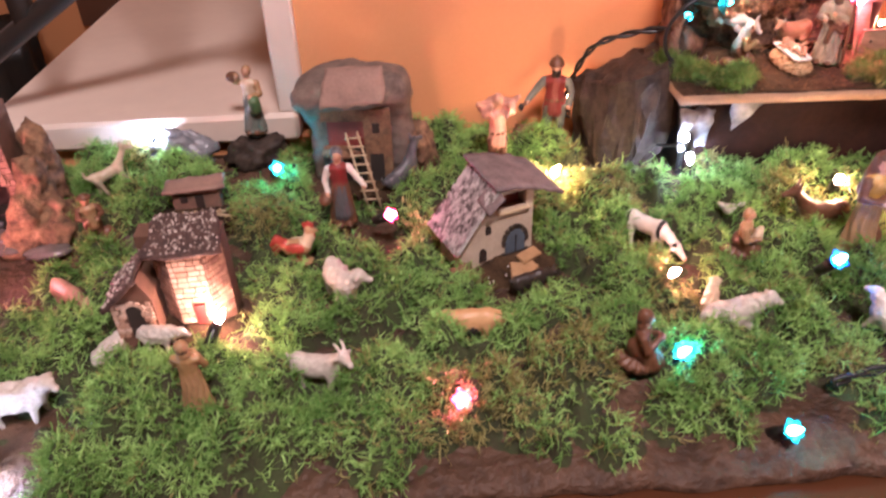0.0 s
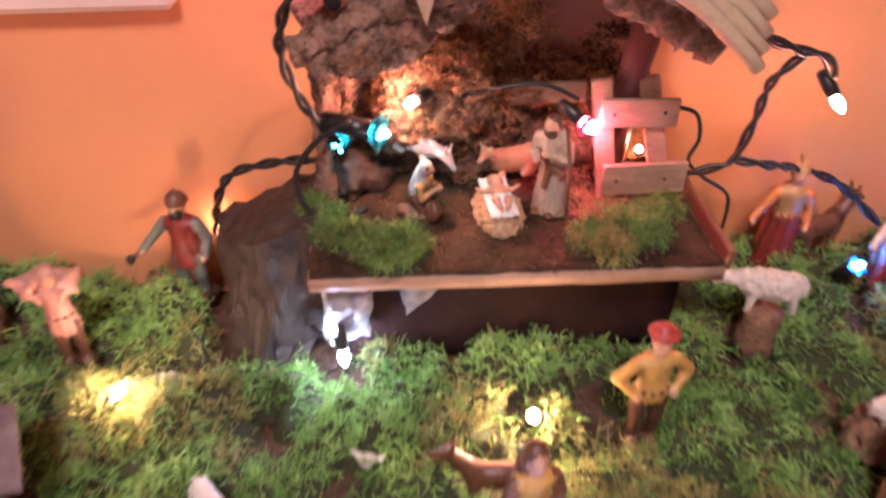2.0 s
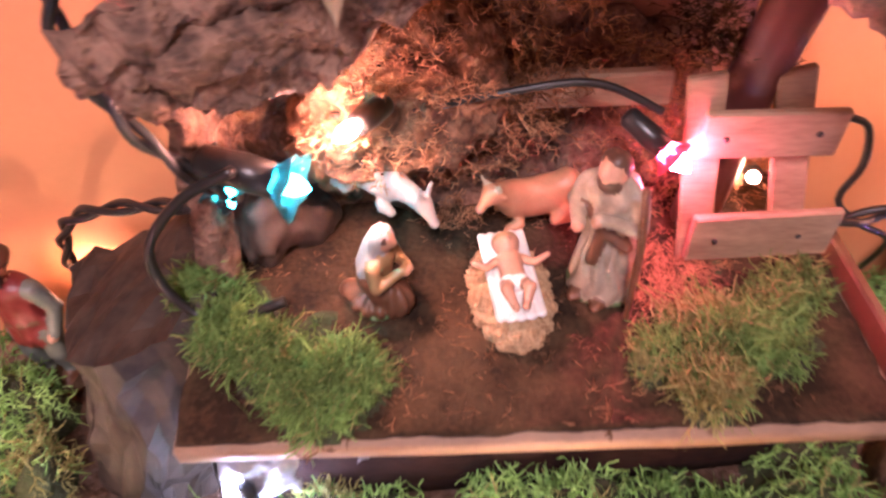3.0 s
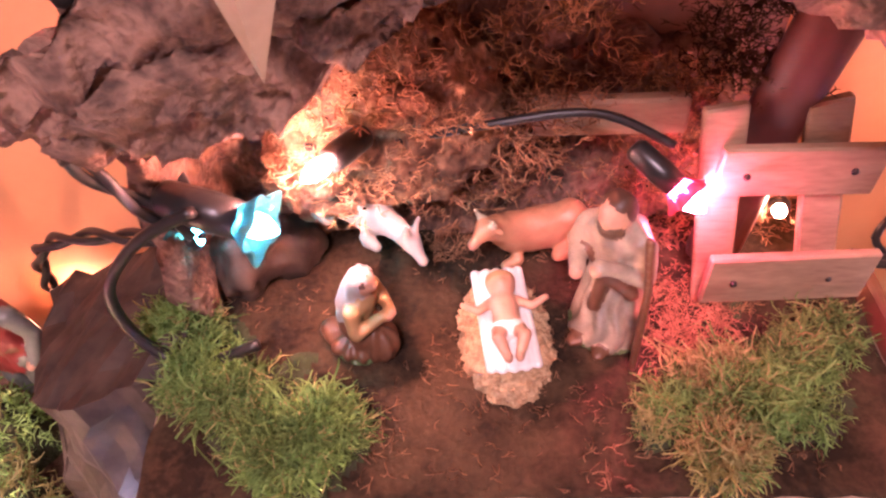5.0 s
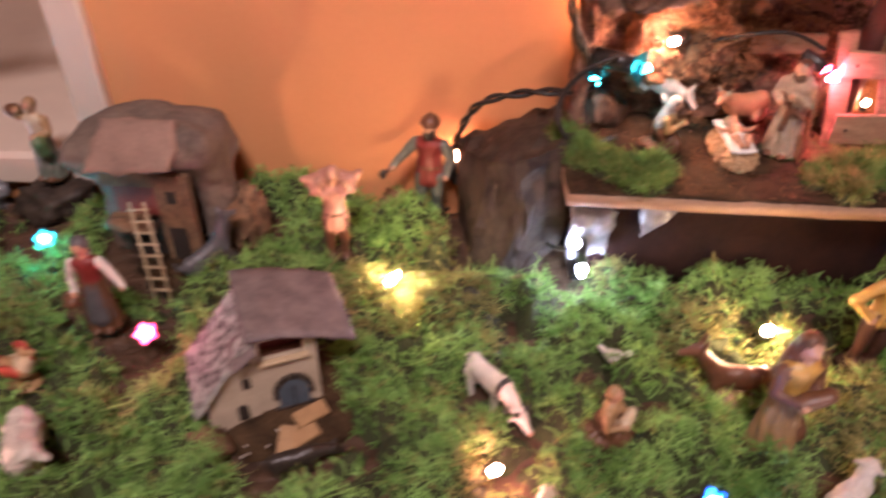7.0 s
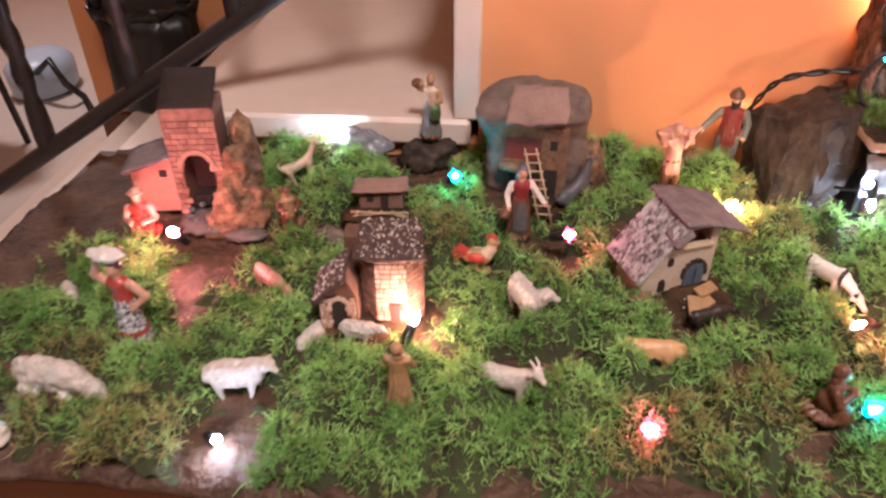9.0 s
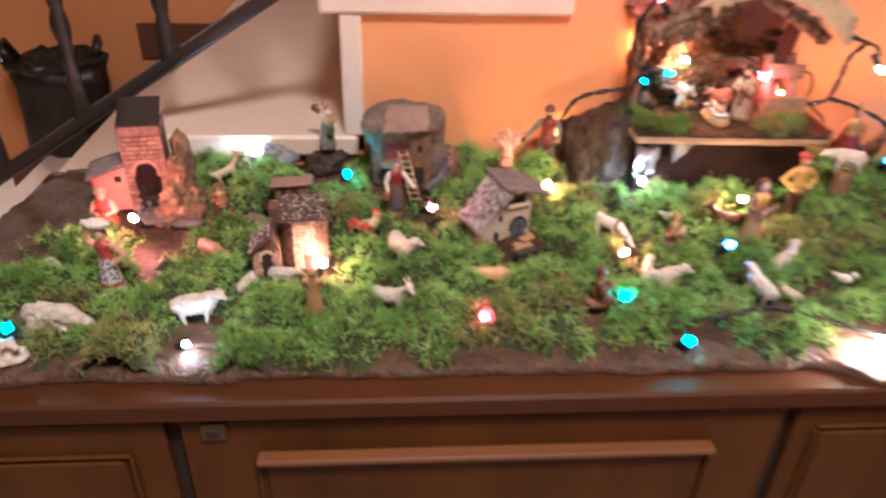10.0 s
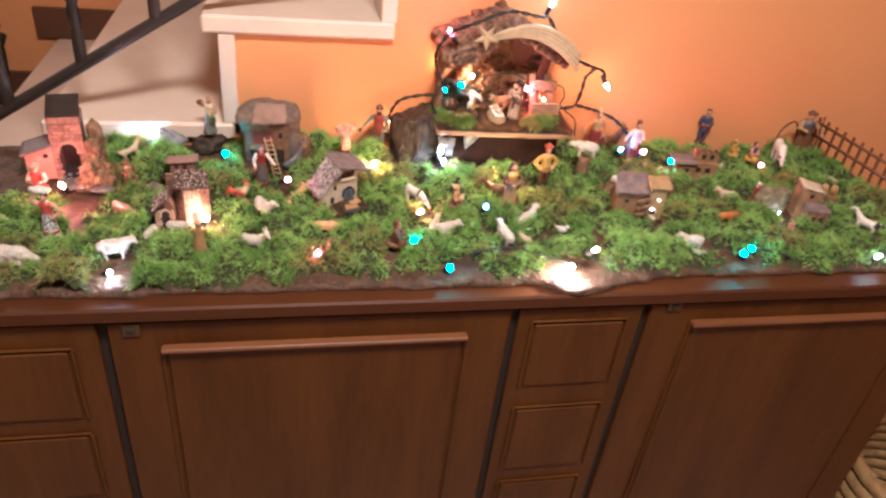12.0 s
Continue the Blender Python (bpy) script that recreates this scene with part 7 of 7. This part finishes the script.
# ---- string of coloured bulbs ----
TINTS = {"white": ((1.0, 0.74, 0.60), 2000), "cold": ((0.68, 0.82, 1.0), 480), "cyan": ((0.010, 0.55, 0.66), 460), "blue": ((0.03, 0.30, 1.0), 420), "red": ((1.0, 0.06, 0.05), 380), "pink": ((1.0, 0.12, 0.26), 560), "warm": ((1.0, 0.44, 0.22), 560), "lamp": ((1.0, 0.44, 0.27), 1450), "teal": ((0.003, 0.42, 0.46), 190), "faint": ((0.68, 0.82, 1.0), 110), "rose": ((1.0, 0.13, 0.20), 800), "pale": ((0.72, 0.84, 1.0), 260), "flare": ((1.0, 0.34, 0.33), 1100), "dim": ((1.0, 0.44, 0.22), 240), "fire": ((1.0, 0.40, 0.30), 480), "front": ((1.0, 0.56, 0.40), 800), "yellow": ((1.0, 0.66, 0.34), 900)}
CAPS = {k: paint(k + "_plastic_cap", tuple(min(0.8, 0.006 + 0.30 * v) for v in c), 0.8, 0.2) for k, (c, s) in TINTS.items()}
for m in CAPS.values():
    m.node_tree.nodes["Principled BSDF"].inputs["Transmission Weight"].default_value = 0.45
    m.node_tree.nodes["Principled BSDF"].inputs["Roughness"].default_value = 0.5
GLOW = {k: glow(k + "_bulb_glow", c, s) for k, (c, s) in TINTS.items()}
WORDS = {"white": "white", "cold": "cool white", "cyan": "turquoise", "blue": "blue", "red": "red", "pink": "pink", "warm": "warm white", "lamp": "warm white", "teal": "turquoise", "faint": "cool white", "rose": "pink", "pale": "cool white", "flare": "bright pink", "dim": "warm white", "fire": "orange", "front": "warm white", "yellow": "yellow"}


def bulb(x, y, z, tint, aim=(0, 0, 1), size=1.0, where="lying in the moss", wide=1.0, thick=1.0):
    """A mini bulb in its black socket; aim: the way the bulb points."""
    q = Vector(aim).to_track_quat("Z", "Y").to_matrix().to_4x4()
    t = thing("string_light", f"{WORDS[tint]} mini light bulb {where}", "light bulb", Matrix.Translation((x, y, z)) @ q, "bulbs of the light string")
    STANDS.append((x, y, 0.002))
    r = 0.0028 * size
    part("bulb", Shape(GLOW[tint]).lathe([(r * 0.7, -0.002), (r, 0.001), (r * 0.95, 0.004), (r * 0.5, 0.007), (r * 0.12, 0.0085)], 12), t, f"glowing {WORDS[tint]} bulb")
    if tint in ("cyan", "teal", "blue", "red", "pink", "rose"):
        cap = Shape(CAPS[tint]).lathe([(0.0028 * wide, -0.0030), (0.0038 * wide, -0.0010), (0.0050 * wide, 0.0008 * wide), (0.0064 * wide, 0.0026 * wide), (0.0060 * wide, 0.0028 * wide), (0.0042 * wide, 0.0008 * wide), (0.0030 * wide, -0.0004)], 40, wave=0.20, waves=5)
        part("cap", cap, t, f"{WORDS[tint]} flower-shaped plastic cap")
    part("socket", Shape(PLASTIC).lathe([(0.0022 * thick, -0.019 * thick), (0.0036 * thick, -0.0175 * thick), (0.0040 * thick, -0.008 * thick), (0.0036 * thick, -0.0025)], 16), t)
    return t


bulb(-0.247, 0.632, 0.985, "cold", (0, -0.6, 0.8), where="beside the marble step")
bulb(-0.117, 0.555, 0.985, "cyan", (0.3, -0.6, 0.6))
bulb(-0.020, 0.470, 0.984, "pink", (0.6, -0.5, 0.5))
bulb(-0.131, 0.362, 0.978, "front", (0.2, 0.5, 0.3), 0.9, "in front of the brick house")
bulb(0.179, 0.393, 0.970, "fire", (0.3, -0.3, 0.6))
bulb(0.118, 0.520, 0.985, "yellow", (0.5, 0.2, 0.6))
bulb(0.021, 0.288, 0.968, "pink", (0.1, -0.4, 0.8))
bulb(0.157, 0.312, 0.971, "cyan", (0.5, -0.3, 0.7))
bulb(0.199, 0.252, 0.966, "cyan", (0.3, -0.5, 0.7))
bulb(-0.241, 0.264, 0.962, "pale", (0.5, -0.5, 0.5))
bulb(-0.392, 0.278, 0.972, "cyan", (-0.3, -0.5, 0.7))
bulb(-0.331, 0.438, 0.990, "flare", (-0.2, -0.5, 0.8), 1.3, "in front of the tower")
bulb(0.271, 0.358, 1.000, "blue", (0.2, -0.5, 0.8))
bulb(0.342, 0.482, 0.986, "yellow", (-0.2, -0.5, 0.6), 1.2)
bulb(0.405, 0.247, 0.995, "cold", (0.2, -0.6, 0.7))
bulb(0.376, 0.246, 0.968, "white", (-0.5, -0.5, 0.1), 1.4, "on the front edge of the paper")
bulb(0.679, 0.277, 0.971, "cyan", (0.2, -0.5, 0.7))
bulb(0.665, 0.270, 0.967, "cyan", (-0.4, -0.5, 0.7))
bulb(0.890, 0.254, 0.968, "faint", (0.2, -0.5, 0.7))
bulb(0.619, 0.566, 0.992, "pink", (0.2, -0.5, 0.7), 1.2)
bulb(0.586, 0.590, 0.984, "blue", (0.2, -0.5, 0.7))
bulb(0.666, 0.545, 0.984, "cyan", (0.2, -0.5, 0.7))
bulb(0.566, 0.396, 0.974, "pale", (0, -0.2, 0.9), 1.0, "inside the twin house")
bulb(0.848, 0.535, 0.982, "pink", (0, -0.5, 0.7))
bulb(0.794, 0.384, 0.968, "faint", (0, -0.5, 0.7), 0.6)
bulb(0.241, 0.540, 0.985, "cold", (0.1, -0.3, -0.9), 1.1, "hanging under the stable")
bulb(0.236, 0.546, 0.998, "pale", (0.0, -0.6, 0.6), 1.2, "behind the plastic film")
bulb(0.267, 0.592, 1.1005, "teal", (0.92, -0.35, -0.1), 1.3, "on the stable corner", 1.55, 1.5)
bulb(0.244, 0.608, 1.088, "teal", (0.3, -0.6, -0.5), 1.0, "on the stable corner", 1.3)
bulb(0.2885, 0.598, 1.1145, "lamp", (-0.4, -0.6, 0.1), 0.92, "inside the stable")
bulb(0.387, 0.600, 1.096, "rose", (0.6, -0.5, -0.4), 1.3, "beside the plank fence")
bulb(0.431, 0.620, 1.066, "dim", (-0.3, -0.6, 0.4), 0.8, "behind the plank fence")
bulb(0.243, 0.588, 1.186, "rose", (-0.5, 0.3, 0.8), 1.1, "on the stable roof")
bulb(0.402, 0.590, 1.240, "cold", (0.3, -0.1, 0.9), 0.9, "above the stable roof")
bulb(0.529, 0.590, 1.109, "warm", (0.4, -0.5, -0.7), 1.1, "hanging from its cable by the wall")
bulb(0.256, 0.6535, 1.115, "warm", (-0.3, 0.0, 0.8), 0.9, "behind the bark wall of the stable")
bulb(0.158, 0.652, 0.998, "dim", (0.2, 0.0, 0.9), 0.9, "behind the dark rock")


def cable(pts, r=0.0016, twist=150.0, twin=True, label="black twisted cable of the light string"):
    """A pair of wires twisted along a smooth line."""
    pts = [Vector(p) for p in pts]
    line = []
    for i in range(len(pts) - 1):
        p0, p1, p2, p3 = pts[max(i - 1, 0)], pts[i], pts[i + 1], pts[min(i + 2, len(pts) - 1)]
        n = max(4, int((p2 - p1).length / 0.003))
        for k in range(n):
            u = k / n
            line.append(0.5 * ((2 * p1) + (p2 - p0) * u + (2 * p0 - 5 * p1 + 4 * p2 - p3) * u * u + (3 * p1 - p0 - 3 * p2 + p3) * u ** 3))
    line.append(pts[-1])
    t = thing("light_cable", label, "cable", Matrix())
    for side in ((0, math.pi) if twin else (0,)):
        w, run = [], 0.0
        for i, p in enumerate(line):
            d = (line[min(i + 1, len(line) - 1)] - line[max(i - 1, 0)]).normalized()
            a = d.cross(Vector((0.3, 0.2, 0.93))).normalized()
            b = d.cross(a)
            if i:
                run += (p - line[i - 1]).length
            th = run * twist + side
            w.append(p + (a * math.cos(th) + b * math.sin(th)) * (r * 1.1 if twin else 0))
        part("wire", Shape(PLASTIC).tube(w, r, 6), t)
    return t


cable([(0.158, 0.652, 0.975), (0.156, 0.648, 1.008), (0.172, 0.636, 1.050), (0.205, 0.625, 1.066), (0.236, 0.612, 1.074), (0.246, 0.602, 1.086)])
cable([(0.246, 0.600, 1.090), (0.228, 0.596, 1.120), (0.222, 0.592, 1.155), (0.240, 0.582, 1.190), (0.276, 0.566, 1.212), (0.325, 0.560, 1.234), (0.375, 0.570, 1.226), (0.400, 0.588, 1.222)])
cable([(0.254, 0.590, 1.108), (0.236, 0.590, 1.098), (0.222, 0.588, 1.080), (0.224, 0.586, 1.060), (0.238, 0.582, 1.050), (0.260, 0.584, 1.056)], twin=False, r=0.0018)
cable([(0.400, 0.588, 1.222), (0.432, 0.572, 1.178), (0.460, 0.578, 1.156), (0.492, 0.585, 1.142), (0.515, 0.590, 1.134), (0.524, 0.592, 1.122)])
cable([(0.500, 0.586, 1.140), (0.488, 0.592, 1.120), (0.490, 0.600, 1.095), (0.484, 0.602, 1.066), (0.470, 0.602, 1.060), (0.452, 0.600, 1.058)])
cable([(0.484, 0.602, 1.066), (0.512, 0.606, 1.058), (0.545, 0.622, 1.044), (0.580, 0.625, 1.028), (0.608, 0.610, 1.004)])
cable([(0.446, 0.612, 1.098), (0.460, 0.613, 1.092), (0.464, 0.611, 1.076), (0.458, 0.607, 1.064), (0.470, 0.606, 1.052), (0.496, 0.616, 1.030), (0.510, 0.635, 0.990)], twin=False, r=0.0013)
cable([(0.281, 0.614, 1.108), (0.300, 0.618, 1.104), (0.330, 0.614, 1.112), (0.362, 0.612, 1.116), (0.384, 0.606, 1.108)], twin=False, r=0.0013)
cable([(-0.10, 0.330, 0.969), (-0.085, 0.322, 0.974), (-0.070, 0.330, 0.970)], twin=False)
cable([(0.24, 0.285, 0.966), (0.30, 0.292, 0.970), (0.36, 0.262, 0.968), (0.376, 0.250, 0.970)])
cable([(0.200, 0.625, 0.962), (0.225, 0.560, 0.985), (0.236, 0.552, 0.992)], twin=False)
cable([(0.679, 0.300, 0.966), (0.75, 0.268, 0.962), (0.83, 0.262, 0.962), (0.890, 0.262, 0.964)])
cable([(0.99, 0.640, 0.995), (0.975, 0.635, 1.025), (0.955, 0.628, 1.030), (0.935, 0.625, 1.010), (0.925, 0.610, 0.985)], label="dark bent twig behind the white cow", twin=False)


# ---- moss over the landscape, round all that stands on it ----
def cushions():
    """Rounded cushions of moss: x, y, radius, height, dryness."""
    rng = random.Random(7)
    out, cells = [], {}

    def free(x, y, gap):
        i, j = int(x / 0.05), int(y / 0.05)
        return all((x - a) ** 2 + (y - b) ** 2 > gap * gap for u in (-1, 0, 1) for v in (-1, 0, 1) for a, b in cells.get((i + u, j + v), ()))

    for n, gap, lo, hi in ((5000, 0.040, 0.026, 0.037), (6000, 0.023, 0.015, 0.023), (1500, 0.0165, 0.010, 0.014)):
        for _ in range(n):
            x, y = rng.uniform(-0.46, 1.045), rng.uniform(0.250, 0.645)
            r = rng.uniform(lo, hi)
            lim = 0.243 + r * 0.62 + 0.012 * noise.noise(Vector((x * 16, 0, 0))) + (0.012 if -0.03 < x < 0.3 else 0) + (0.006 if x > 0.45 else 0)
            if y < lim or x < -0.45 + r * 0.5 + 0.5 * max(0.0, y - 0.42) or not free(x, y, gap):
                continue
            if any((x - a) ** 2 + (y - b) ** 2 < (q * 0.9 + 0.35 * r) ** 2 for a, b, q in CLEAR):
                continue
            k = mound(x, y)
            if k < 0.18 and rng.random() < 0.5:
                continue
            cells.setdefault((int(x / 0.05), int(y / 0.05)), []).append((x, y))
            d = noise.noise(Vector((x * 9 + 5, y * 11, 4))) + 0.25 * rng.uniform(-1, 1)
            near = min(math.hypot(x - a, y - b) / q for a, b, q in DRY_SPOTS)
            out.append((x, y, r, r * rng.uniform(0.55, 0.85) * (0.70 + 0.5 * k), 1.0 if near < 1 or d > 0.34 else 0.0))
    return out


DRY_SPOTS = [(0.125, 0.525, 0.045), (0.345, 0.490, 0.040), (0.155, 0.540, 0.035), (-0.37, 0.30, 0.04), (0.012, 0.475, 0.022), (0.179, 0.393, 0.024), (0.022, 0.29, 0.022)]
CUSHIONS = cushions()
moss_field("moss", CUSHIONS, (-0.465, 1.05, 0.238, 0.652), lambda x, y: PAPER - 0.003, 44500, 9, CLEAR, STANDS, 0.0088, "soft green reindeer moss covering the paper landscape", "dry straw-coloured moss among the green moss")
